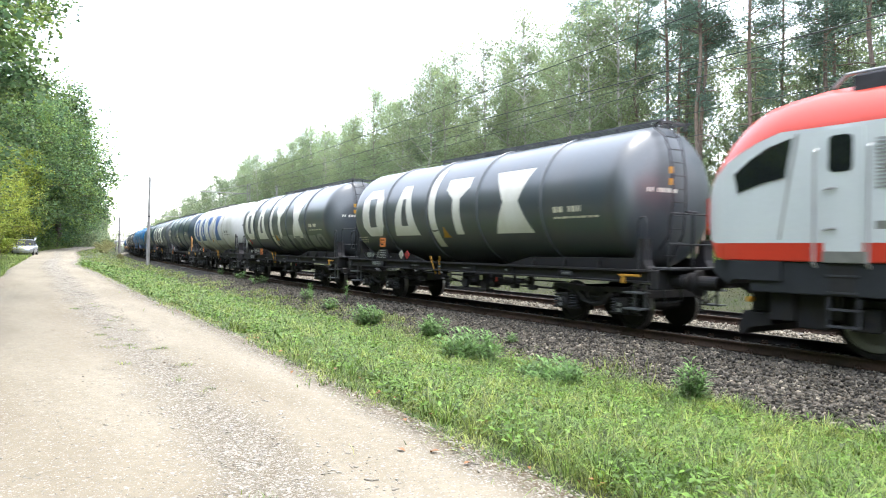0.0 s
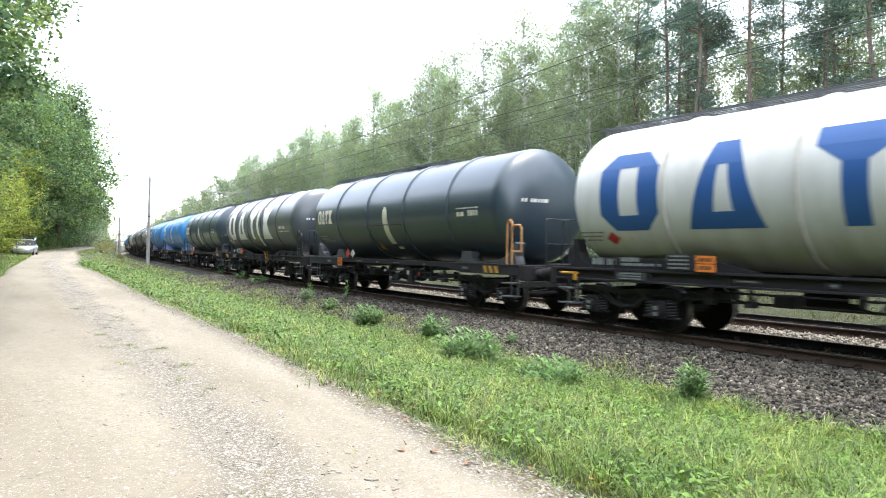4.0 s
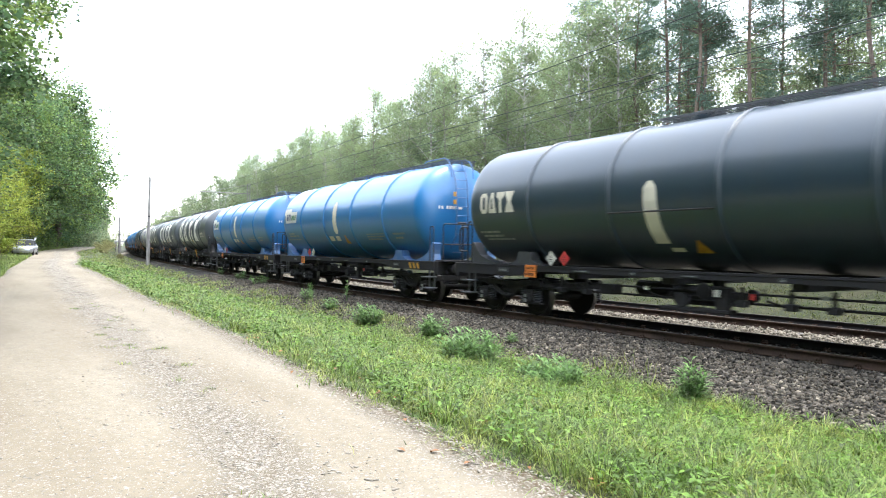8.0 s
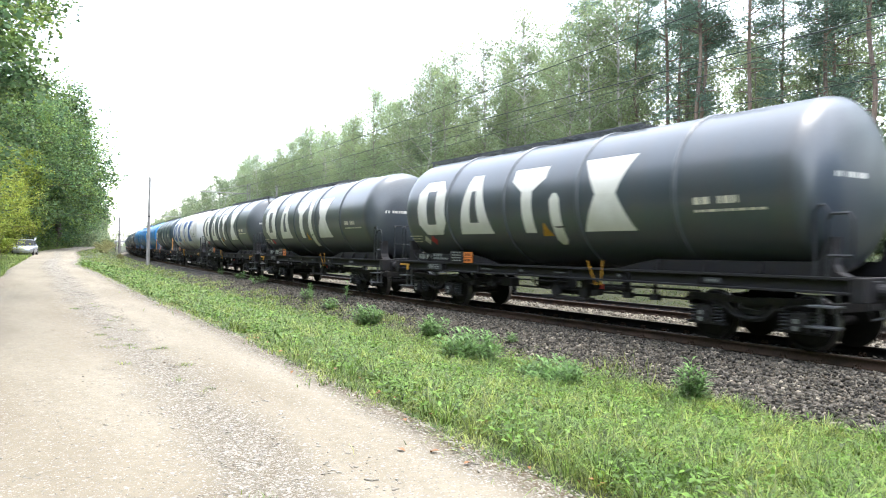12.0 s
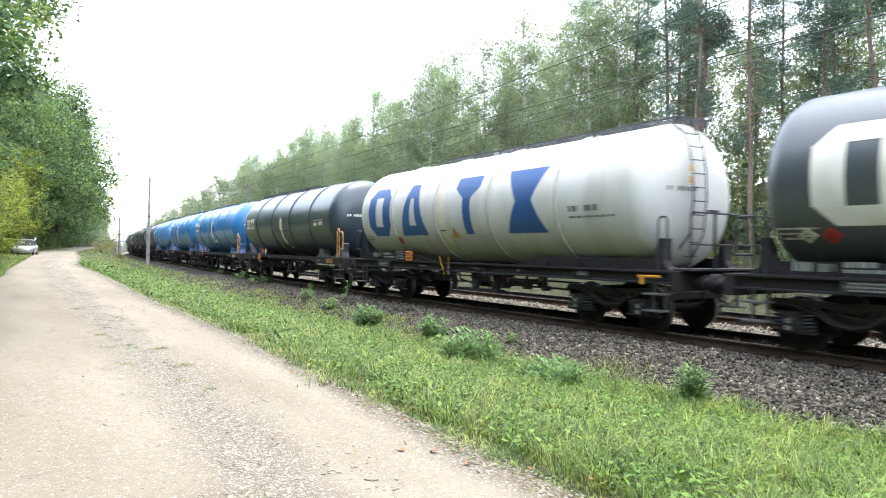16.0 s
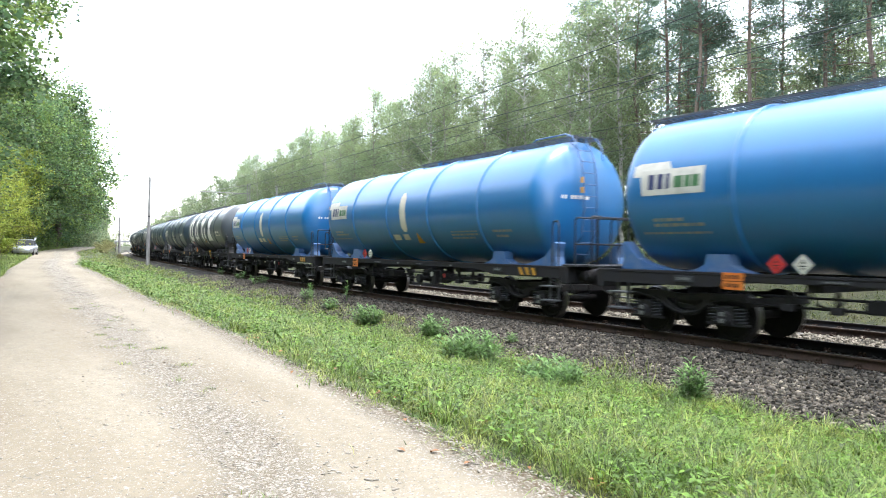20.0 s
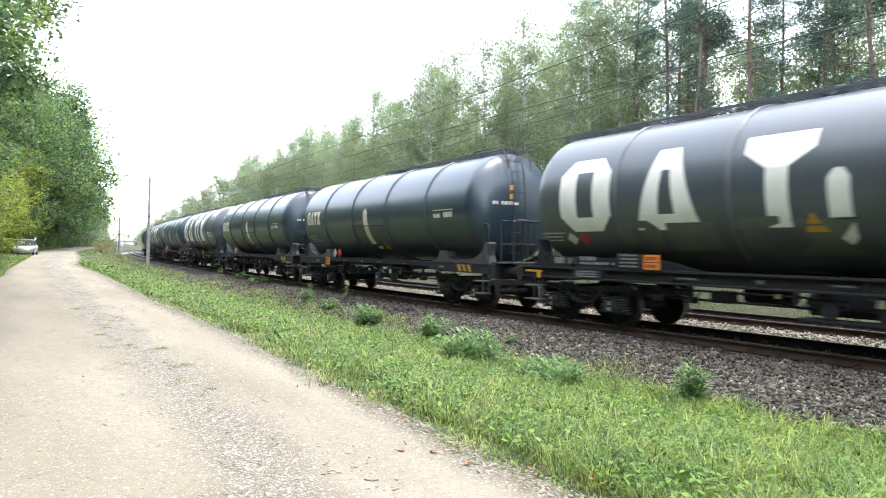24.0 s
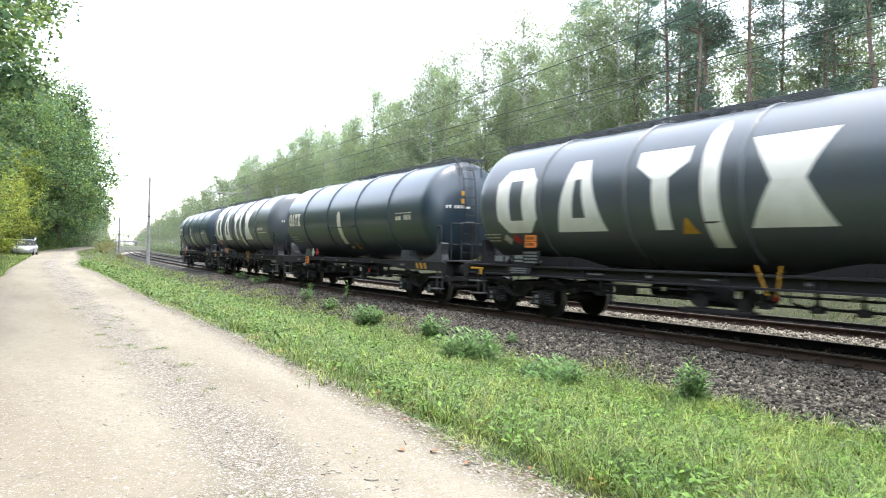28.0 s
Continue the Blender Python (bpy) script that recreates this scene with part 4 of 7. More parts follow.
        spots = ((-5.55, -4.05), (-3.4, -1.85), (-0.25, 0.9), (2.0, 3.5)) if stripe == "before_third" else ((-5.45, -3.98), (-3.35, -1.85), (-1.0, 0.22), (1.42, 2.87))
        for traps, (u0, u1) in zip((OCTAGON, TRAPEZE, NAIL, HOURGLASS), spots):
            paint(tank, "painted_shape", traps, u0, u1, 2.06, 3.62, logo_mat)
        stripe_mat = "marking_white" if logo_mat == "marking_white" else "marking_cream"
        if stripe == "before_third":
            paint(tank, "level_stripe", BOWED, -1.15, -0.79, 1.72, 4.05, stripe_mat)
        elif stripe == "after_third":
            paint(tank, "level_stripe", BOWED, 0.50, 0.87, 1.72, 4.05, stripe_mat)
        else:
            paint(tank, "level_stripe", POINTED, 0.42, 0.76, 1.78, 2.95, stripe_mat)
        su = -0.96 if stripe == "before_third" else 0.66
        paint(tank, "level_mark", [(0, .35, .65, .5, 0, 1)], su - 0.22, su + 0.22, 2.16, 2.23, "marking_black", lift=0.009)
        tu = -0.58 if stripe == "before_third" else 0.0
        paint(tank, "warning_triangle", TRIANGLE, tu, tu + 0.37, 1.98, 2.28, "paint_yellow", lift=0.009)
        for u in (1.5, 1.95) if lead < 0 else (-1.25, -0.75):
            part("valve_strap", cached(f"strap{u}", lambda: rod(bmesh.new(), (1.38, u, 1.42), (1.3, u + (0.18 if u in (1.5, -1.25) else -0.12), 0.9), 0.020, 6), "paint_yellow"), None, w, "yellow painted steel bar")
        text_lines(tank, [(4.3, 4.62, 2.5, 0.13), (4.8, 5.2, 2.5, 0.13), (4.3, 5.7, 2.36, 0.045)], "marking_grey" if logo_mat != "marking_white" else "marking_cream")
        text_lines(tank, [(-6.2, -5.5, 2.02, 0.03), (-6.15, -5.6, 1.94, 0.03), (-6.1, -5.65, 1.86, 0.03)], "marking_grey" if logo_mat != "marking_white" else "marking_cream")
        pu = -5.3 if lead < 0 else -3.75
        if tank_mat == "tank_dark" and lead > 0:
            placard(w, 0.3, -3.06, 1.46, 1.36, "placard_white")
            placard(w, 0.3, -2.68, 1.46, 1.36, "placard_red")
        else:
            for m2, u in (("placard_red" if tank_mat == "tank_white" else "placard_white", pu), ("placard_white" if tank_mat == "tank_white" else "placard_red", pu + 0.37)):
                paint(tank, "placard", [(0, .48, .52, .5, 0, 1), (.5, 0, 1, 1, .48, .52)], u - 0.17, u + 0.17, 1.78, 2.04, m2, "diamond hazard placard", 0.009)
        ox, oz = -3.0, 1.42
        dp = plate(w, "data_panel", 0.64, 0.3, -3.58, 1.44, 1.37, "frame_black")
        part("data_lettering", cached("data_lettering", lambda: bars_bm(0.64, 0.3, 4), "marking_dull"), None, dp)["kind"] = "stuff"
    else:
        sm = "saddle_blue" if tank_mat == "tank_blue" else "saddle_grey"
        for sy in (-1, 1):
            for sx in (-1, 1):
                part("saddle", cached(f"saddle_{sm}_{sy}_{sx}", lambda: saddle_bm(sy, sx), sm), None, w)
        if tank_mat == "tank_blue":
            paint(tank, "logo_board", [(0, .14, 1, .76, .10, 1), (.58, .0, .10, .95, .0, .12), (.76, .10, .55, 1, .05, .5)], -6.02, -4.42, 2.72, 3.36, "placard_white")
            for i, (a, b) in enumerate(((-5.65, -5.51), (-5.44, -5.31), (-5.24, -5.16))):
                paint(tank, "logo_bar", BLOCK, a, b, 2.83, 3.12, "marking_navy", lift=0.010)
            for a, b in ((-5.06, -4.87), (-4.83, -4.70), (-4.67, -4.52)):
                paint(tank, "logo_bar", BLOCK, a, b, 2.84, 3.06, "marking_green", lift=0.010)
            mu = (lambda c, d: (c, d)) if lead > 0 else (lambda c, d: (-d - 0.1, -c - 0.1))
            paint(tank, "level_stripe", POINTED, *mu(-0.36, 0.0), 2.18, 3.4, "marking_cream")
            paint(tank, "painted_panel", BLOCK, *mu(-1.08, -0.64), 1.92, 2.1, "marking_cream")
            paint(tank, "painted_panel", BLOCK, *mu(-0.42, -0.06), 1.92, 2.1, "marking_cream")
            paint(tank, "warning_triangle", TRIANGLE, *mu(0.34, 0.72), 1.82, 2.14, "paint_yellow")
            text_lines(tank, [(2.4, 3.7, 2.12, 0.035), (2.4, 3.7, 2.03, 0.05), (2.4, 3.5, 1.94, 0.05), (4.4, 5.2, 2.1, 0.06), (4.5, 5.0, 1.97, 0.06)], "marking_dull")
            text_lines(tank, [(-5.6, -4.9, 2.22, 0.06), (-5.6, -4.5, 2.12, 0.06), (-5.9, -4.4, 1.98, 0.04)], "marking_dull")
        else:
            for a, b, t in ((-5.72, -5.40, OCTAGON), (-5.38, -5.06, TRAPEZE), (-5.04, -4.72, NAIL), (-4.70, -4.34, HOURGLASS)):
                paint(tank, "logo_shape", t, a, b, 2.58, 3.1, "marking_cream")
            mu = (lambda c, d: (c, d)) if lead > 0 else (lambda c, d: (-d - 0.15, -c - 0.15))
            paint(tank, "level_stripe", BOWED, *((-0.37, -0.03) if lead > 0 else (-0.1, 0.24)), 1.80, 3.02, "marking_cream")
            paint(tank, "warning_triangle", TRIANGLE, *mu(0.52, 0.9), 1.62, 1.86, "paint_yellow")
            paint(tank, "painted_panel", BLOCK, *((-0.02, 0.28) if lead > 0 else (0.26, 0.56)), 1.64, 1.72, "marking_cream")
            text_lines(tank, [(4.4, 4.75, 2.55, 0.12), (4.95, 5.4, 2.55, 0.15), (4.4, 5.45, 2.75, 0.03)], "marking_cream")
            text_lines(tank, [(-5.9, -5.1, 2.08, 0.05), (-5.8, -5.0, 1.98, 0.05), (-5.7, -4.6, 1.9, 0.04)], "marking_dull")
        shift = 0.0 if tank_mat == "tank_blue" else 0.06
        first, then = ("placard_white", "placard_red") if tank_mat == "tank_black" and lead > 0 else ("placard_red", "placard_white")
        placard(w, 0.34, -3.13, 1.45, 1.40, first)
        placard(w, 0.34, -2.69, 1.45, 1.40, then)
        if tank_mat == "tank_black":
            part("bracket_bar", cached("bracket_bar", lambda: pipe(bmesh.new(), [(1.40, -1.3, 2.42), (1.57, -1.25, 2.42), (1.57, 1.15, 2.42), (1.40, 1.2, 2.42)], 0.018, 6), "rubber"), None, tank, "thin steel bar beside the tank stripe")
        ox, oz = -3.92 + shift, 1.13
    op = plate(w, "orange_plate", 0.40, 0.30, ox, oz, 1.39, "plate_orange", False, "orange hazard number plate with two rows of dark bars")
    part("plate_lettering", cached("plate_lettering", lambda: bars_bm(0.40, 0.30, 2), "rust"), None, op)["kind"] = "stuff"
    if kind == "big":
        part("brake_mark", cached(f"brake_mark{lead}", lambda: box(box(bmesh.new(), 1.37, lead * 6.2, 1.12, 1.40, lead * 6.75, 1.17, 0.01), 1.37, lead * 6.3 - 0.05, 0.98, 1.40, lead * 6.3 + 0.05, 1.12, 0.01), "paint_yellow"), None, w, "yellow brake release handle plate")
    else:
        for y in (5.45,):
            sp = part("stripe_plate", cached(f"stripe_plate{y}", lambda: box(bmesh.new(), 1.365, y, 1.03, 1.378, y + 0.72, 1.22, 0.003), "marking_black"), None, w, "black and yellow striped plate on the frame")
            for k in range(3):
                a = y + 0.10 + 0.24 * k
                part("yellow_stripe", cached(f"yellow_stripe{a:.2f}", lambda: prism(bmesh.new(), [(a - 0.08, 1.215), (a + 0.03, 1.215), (a + 0.12, 1.035), (a + 0.01, 1.035)], "x", 1.378, 1.382), "paint_yellow"), None, sp)
    for k, (y, wd, hh) in enumerate(((-4.95, 0.42, 0.12), (-2.2, 0.5, 0.05), (-0.75, 0.14, 0.08), (0.6, 0.4, 0.04), (2.4, 0.12, 0.08), (4.6, 0.36, 0.10))):
        fm = plate(w, "frame_sign", wd, hh, y, 1.13 if kind == "big" or abs(y) > 3.6 else 1.178, 1.362, "frame_grey")
        part("sign_lettering", cached(f"sign_lettering{k}", lambda: bars_bm(wd, hh, 1), "marking_grey"), None, fm)["kind"] = "stuff"
    for y, z, wd, hh, m3 in ((1.05, 0.88, 0.12, 0.13, "marking_white"), (1.75, 0.86, 0.08, 0.11, "placard_red"), (-0.55, 0.90, 0.10, 0.08, "marking_white"), (3.0, 0.92, 0.14, 0.07, "marking_grey")):
        plate(w, "label_plate", wd, hh, y, z, 1.17, m3, False, "small painted label below the frame")
    # wagon number on the leading end, as bars
    nb = bmesh.new()
    rnd = random.Random(8)
    x = 0.95
    while x > 0.25:
        wd = rnd.uniform(0.05, 0.14)
        d = dome_y(math.hypot(x, 0.1))
        box(nb, x - wd, d + 0.004, 2.88, x, d + 0.012, 2.97)
        x -= wd + 0.025
    part("wagon_number", nb, "marking_white" if tank_mat != "tank_white" else "marking_grey", w)["kind"] = "stuff"
    return w


# ---- the train ----
TRAIN = []


def build_train():
    dark, black = "dark grey tank wagon with large white shapes", "black tank wagon with small cream logo"
    protos = {
        "A1": build_wagon("big", "tank_dark", "ladder", "before_third", dark + " and end ladder"),
        "A2": build_wagon("big", "tank_dark", "hoop", "short", dark + " and short stripe"),
        "A3": build_wagon("big", "tank_dark", "hoop", "after_third", dark + " and long stripe"),
        "B1": build_wagon("small", "tank_black", "ladder", "", black + " and end ladder"),
        "B2": build_wagon("small", "tank_black", "hoop", "", black + " and orange grab hoops", hoop_mat="rail_orange"),
        "C1": build_wagon("big", "tank_white", "hoop", "after_third", "white tank wagon with large blue shapes and grab hoops", "marking_blue"),
        "C2": build_wagon("big", "tank_white", "ladder", "before_third", "white tank wagon with large blue shapes and end ladder", "marking_blue"),
        "D1": build_wagon("small", "tank_blue", "ladder", "", "bright blue tank wagon with pale logo board and ladder"),
        "D2": build_wagon("small", "tank_blue", "hoop", "", "bright blue tank wagon with pale logo board, orange grab hoops", hoop_mat="rail_orange"),
    }
    order = "A1 A1 C1 B2 A3 B1 D1 D1 A2 A3 A1 C2 B2 D2 D1 D1 A2 B1 B1 A3 B1 A3 B1".split()
    used = set()
    for kind in order:
        w = protos[kind] if kind not in used else copy_thing(protos[kind], Matrix())
        used.add(kind)
        TRAIN.append(w)
    # what sets single wagons apart: swapped placards, a number plate on the tank or above the data panel
    one, two = [o for o in TRAIN[7].children if o.name.split(".")[0] == "placard"]
    one.location.y, two.location.y = two.location.y, one.location.y
    for o in TRAIN[18].children:
        if o.name.split(".")[0] == "orange_plate":
            o.matrix_basis = pose(1.262, -2.6, 1.90, 0, 36, 0)
    for o in (*TRAIN[0].children, *TRAIN[19].children):
        if o.name.split(".")[0] == "orange_plate":
            o.matrix_basis = pose(1.40, -4.28, 1.85)
        elif o.name.split(".")[0] == "data_panel":
            o.matrix_basis = pose(1.385, -4.28, 1.46)
    for i in (1, 10):
        for k, o in enumerate(q for q in TRAIN[i].children if q.name.split(".")[0] == "placard"):
            o.matrix_basis = pose(1.275, -5.70 + 0.37 * k, 1.92, 0, 36, 0)
    # sprayed blocks on two of the tanks
    for i, u0, u1, z0, z1, m in ((1, -0.6, 5.8, 1.60, 2.22, "marking_dull"), (16, -3.9, 1.0, 1.62, 2.25, "spray_grey")):
        tank = next(o for o in TRAIN[i].children if o.name.split(".")[0] == "tank")
        n = 7 if i == 1 else 4
        for k in range(n):
            a = u0 + (u1 - u0) * k / n
            paint(tank, "sprayed_block", (OCTAGON, BLOCK, NAIL, HOURGLASS, TRAPEZE, BLOCK, OCTAGON)[k], a, a + (u1 - u0) / n * 0.86, z0 + 0.05 * (k % 3), z1 - 0.06 * (k % 2), m, lift=0.009)
    # dark sprayed loops on one tank's leading end
    rng = np.random.default_rng(12)
    tank = next(o for o in TRAIN[19].children if o.name.split(".")[0] == "tank")
    for k in range(9):
        cx, cz, r = -0.35 + 0.17 * k, 2.75 + rng.uniform(-0.6, 0.5), rng.uniform(0.16, 0.32)
        loop = [(cx + r * (0.6 * math.cos(a) + 0.25 * math.sin(2.3 * a + k)), cz + r * (math.sin(a) + 0.3 * math.cos(1.7 * a))) for a in np.linspace(0, 5.6, 22)]
        bm = bmesh.new()
        rows = []
        for x, z in loop:
            rr = math.hypot(x, z - TANK_Z)
            d = dome_y(rr) + 0.012
            rows.append((bm.verts.new((x - 0.012, d, z + 0.012)), bm.verts.new((x + 0.012, d, z - 0.012))))
        for a, b in zip(rows, rows[1:]):
            bm.faces.new((a[0], a[1], b[1], b[0]))
        part("sprayed_line", bm, "spray_black", tank, "dark sprayed scribble")


# ---- locomotive at the head of the train ----
LOCO = 20.3


def loco_sections():
    """(distance from the end, lowest z, top z, half width, z where the red roof begins)"""
    ds = [0.30, 0.36, 0.46, 0.62, 0.85, 1.15, 1.5, 1.9, 2.45, 3.2]
    lo = [2.50, 2.22, 1.86, 1.55, 1.5, 1.5, 1.5, 1.5, 1.5, 1.5]
    hi = [2.90, 3.02, 3.17, 3.40, 3.70, 3.96, 4.12, 4.20, 4.27, 4.27]
    hw = [0.98, 1.06, 1.16, 1.26, 1.35, 1.42, 1.46, 1.48, 1.48, 1.48]
    red = [2.58, 2.68, 2.83, 3.01, 3.18, 3.33, 3.48, 3.60, 3.60, 3.60]
    rows = list(zip(ds, lo, hi, hw, red))
    return rows + [(LOCO - d, *rest) for d, *rest in rows[::-1]]


def loco_band(which):
    """One band of the body shell: 'stripe', 'side' or 'roof'."""
    bm = bmesh.new()
    rings = []
    for d, lo, hi, hw, red in loco_sections():
        st = min(max(lo, 1.8), red)
        if which == "stripe":
            half = [(hw - 0.01, lo), (hw, lo + 0.02 if st > lo + 0.02 else lo), (hw, st)]
        elif which == "side":
            half = [(hw, st), (hw, (st + red) / 2), (hw - 0.01, red)]
        else:
            k = (hi - red)
            half = [(hw - 0.01, red), (hw - 0.05, red + 0.25 * k), (hw - 0.24, red + 0.72 * k), (hw - 0.45, hi - 0.03), (0.25, hi)]
        ring = [(x, z) for x, z in half] + ([(-x, z) for x, z in half[::-1]] if which == "roof" else [])
        rings.append((d, ring))
    sides = (1,) if which == "roof" else (1, -1)
    for s in sides:
        prev = None
        first = None
        for d, ring in rings:
            cur = [bm.verts.new((s * x, -LOCO / 2 + d, z)) for x, z in ring]
            if prev:
                for a, b, c, e in zip(prev, prev[1:], cur[1:], cur):
                    bm.faces.new((a, b, c, e))
            first = first or cur
            prev = cur
        if which == "roof":
            bm.faces.new(first)
            bm.faces.new(prev[::-1])
    if which != "roof":
        for end in (0, -1):
            d, ring = rings[end]
            a = [bm.verts.new((x, -LOCO / 2 + d, z)) for x, z in ring]
            b = [bm.verts.new((-x, -LOCO / 2 + d, z)) for x, z in ring]
            bm.faces.new(a + b[::-1])
    bmesh.ops.remove_doubles(bm, verts=bm.verts, dist=0.0005)
    bmesh.ops.recalc_face_normals(bm, faces=bm.faces[:])
    return bm


def at_side(d, z, lift=0.012):
    hw = float(np.interp(d, [0.30, 0.36, 0.46, 0.62, 0.85, 1.15, 1.5, 1.9], [0.98, 1.06, 1.16, 1.26, 1.35, 1.42, 1.46, 1.48]))
    return Vector((hw + lift, -LOCO / 2 + d, z))


def side_panel(pts, side, inset=0.0, thick=0.02):
    """A thin panel that follows the shell's side, from (d, z) corners."""
    bm = bmesh.new()
    cx, cz = sum(p[0] for p in pts) / len(pts), sum(p[1] for p in pts) / len(pts)
    outer = []
    for lift in (-0.03, thick):
        ring = []
        for d, z in pts:
            d2, z2 = d + (cx - d) * inset, z + (cz - z) * inset
            p = at_side(d2, z2, lift)
            ring.append(bm.verts.new((p.x * side, p.y, p.z)))
        outer.append(ring)
    a, b = outer
    n = len(pts)
    bm.faces.new(b)
    for i in range(n):
        bm.faces.new((a[i], a[(i + 1) % n], b[(i + 1) % n], b[i]))
    bmesh.ops.recalc_face_normals(bm, faces=bm.faces[:])
    return bm


def rounded(d0, z0, d1, z1, r, n=4):
    pts = []
    for cx, cz, a0 in ((d1 - r, z0 + r, -90), (d1 - r, z1 - r, 0), (d0 + r, z1 - r, 90), (d0 + r, z0 + r, 180)):
        for i in range(n + 1):
            a = radians(a0 + 90 * i / n)
            pts.append((cx + r * math.cos(a), cz + r * math.sin(a)))
    return pts


def loco_wheelset_bm():
    bm = bmesh.new()
    prof = [(0.66, 0.12), (0.68, 0.55), (0.68, 0.655), (0.705, 0.655), (0.72, 0.627), (0.815, 0.62), (0.82, 0.55), (0.79, 0.53), (0.78, 0.24), (0.84, 0.2), (0.84, 0.1)]
    lathe(bm, prof, "x", 40)
    lathe(bm, [(-d, r) for d, r in prof], "x", 40)
    rod(bm, (-1.1, 0, 0), (1.1, 0, 0), 0.1, 12)
    return bm


def brake_ring_bm(s):
    return lathe(bmesh.new(), [(s * 0.80, 0.40), (s * 0.825, 0.40), (s * 0.825, 0.52), (s * 0.80, 0.52)], "x", 36)


def build_loco():
    w = thing("locomotive", "white electric locomotive with red roof and stripe", "locomotive")
    part("body_side", loco_band("side"), "loco_white", w, "white painted steel side")
    part("lower_stripe", loco_band("stripe"), "loco_red", w, "red stripe along the lower side")
    roof = part("roof", loco_band("roof"), "loco_red", w, "glossy red roof", smooth=True)
    bm = bmesh.new()
    box(bm, -1.16, -LOCO / 2 + 2.85, 4.05, 1.16, LOCO / 2 - 2.85, 4.40, 0.04)
    for y in (-6.5, -4.6, -2.0, 0.5, 3.2, 6.0):
        box(bm, -0.7, y - 0.6, 4.28, 0.7, y + 0.6, 4.46, 0.04)
    part("roof_equipment", bm, "frame_grey", roof)
    bm = bmesh.new()
    for x in (-0.98, 0.98):
        pipe(bm, [(x, -LOCO / 2 + 2.5, 4.28), (x, -LOCO / 2 + 2.7, 4.46), (x, LOCO / 2 - 2.7, 4.46), (x, LOCO / 2 - 2.5, 4.28)], 0.03, 8)
    part("roof_rail", bm, "handrail_grey", roof)
    bm = bmesh.new()
    for y0, s in ((-LOCO / 2, 1), (LOCO / 2, -1)):
        prism(bm, [(y0 + s * d, z) for d, z in ((0.60, 1.497), (0.58, 1.30), (0.86, 1.08), (1.0, 1.18), (1.42, 1.18), (1.42, 1.497))], "x", -1.27, 1.27)
        for x in (-1.485, 1.43):
            prism(bm, [(y0 + s * d, z) for d, z in ((1.02, 1.18), (1.02, 1.497), (1.95, 1.497), (1.95, 1.18))], "x", x, x + 0.055)
    box(bm, -1.45, -LOCO / 2 + 1.4, 0.98, 1.45, LOCO / 2 - 1.4, 1.502, 0.02)
    part("underframe", bm, "loco_grey", w, "dark grey underframe skirt")
    for end in (0, 1):
        def dd(d):
            return LOCO - d if end else d
        for side in (1, -1):
            win = [(1.06, 2.99), (1.35, 3.19), (1.7, 3.37), (2.10, 3.48), (2.00, 2.86), (1.6, 2.79), (1.14, 2.66)]
            f = part("cab_window", side_panel([(d, z) for d, z in win], side, -0.06, 0.008), "loco_white", w, "cab side window with pale frame")
            part("pane", side_panel(win, side, 0.0, 0.02), "dark_glass", f)
            if end:
                for o in (f, f.children[0]):
                    for v in o.data.vertices:
                        v.co.y = -v.co.y
                    o.data.flip_normals()
            door = part("cab_door", side_panel(rounded(dd(2.62) if not end else dd(3.18), 1.66, dd(3.18) if not end else dd(2.62), 3.54, 0.04), side, 0, 0.015), "loco_white", w, "white cab door with small dark window")
            a, b = sorted((dd(2.68), dd(3.03)))
            part("door_window", side_panel(rounded(a, 2.88, b, 3.44, 0.08), side, 0, 0.024), "dark_glass", door)
            bm = bmesh.new()
            for z in (2.62, 2.0):
                rod(bm, (side * 1.53, -LOCO / 2 + dd(2.64), z), (side * 1.53, -LOCO / 2 + dd(2.80), z + 0.02), 0.02, 6)
            part("door_handle", bm, "handrail_grey", door)
            part("door_sill", box(bmesh.new(), side * 1.40, -LOCO / 2 + dd(2.60), 1.49, side * 1.50, -LOCO / 2 + dd(3.22), 1.67, 0.01), "loco_sill", w)
            for d in (2.50, 3.28):
                y = -LOCO / 2 + dd(d)
                bm = bmesh.new()
                pipe(bm, [(side * 1.49, y, 1.42), (side * 1.56, y, 1.48), (side * 1.56, y, 3.2), (side * 1.49, y, 3.26)], 0.022, 8)
                part("handrail", bm, "handrail_grey", w)
            for i in range(4):
                part("cab_step", box(bmesh.new(), side * 1.28, -LOCO / 2 + dd(2.66), 0.50 + 0.26 * i, side * 1.47, -LOCO / 2 + dd(3.10), 0.53 + 0.26 * i), "frame_grey", w)
            for d in (2.66, 3.10):
                part("step_rail", box(bmesh.new(), side * 1.38, -LOCO / 2 + dd(d) - 0.02, 0.48, side * 1.42, -LOCO / 2 + dd(d) + 0.02, 1.4), "frame_grey", w)
            part("seam", side_panel([(dd(2.16), 3.54), (dd(2.20), 3.54), (dd(1.93), 1.85), (dd(1.89), 1.85)], side, 0, 0.006), "handrail_grey", w)
            # flat dark plate on the skirt; its colour stands for a recess's shade
            part("step_recess", box(bmesh.new(), side * 1.40, -LOCO / 2 + dd(2.70), 1.0, side * 1.456, -LOCO / 2 + dd(3.06), 1.46), "rubber", w)
            part("equipment_box", box(box(bmesh.new(), side * 0.9, -LOCO / 2 + dd(1.65), 0.52, side * 1.28, -LOCO / 2 + dd(2.05), 0.99, 0.02), side * 0.85, -LOCO / 2 + dd(2.08), 0.42, side * 1.22, -LOCO / 2 + dd(2.56), 0.99, 0.02), "frame_black", w)
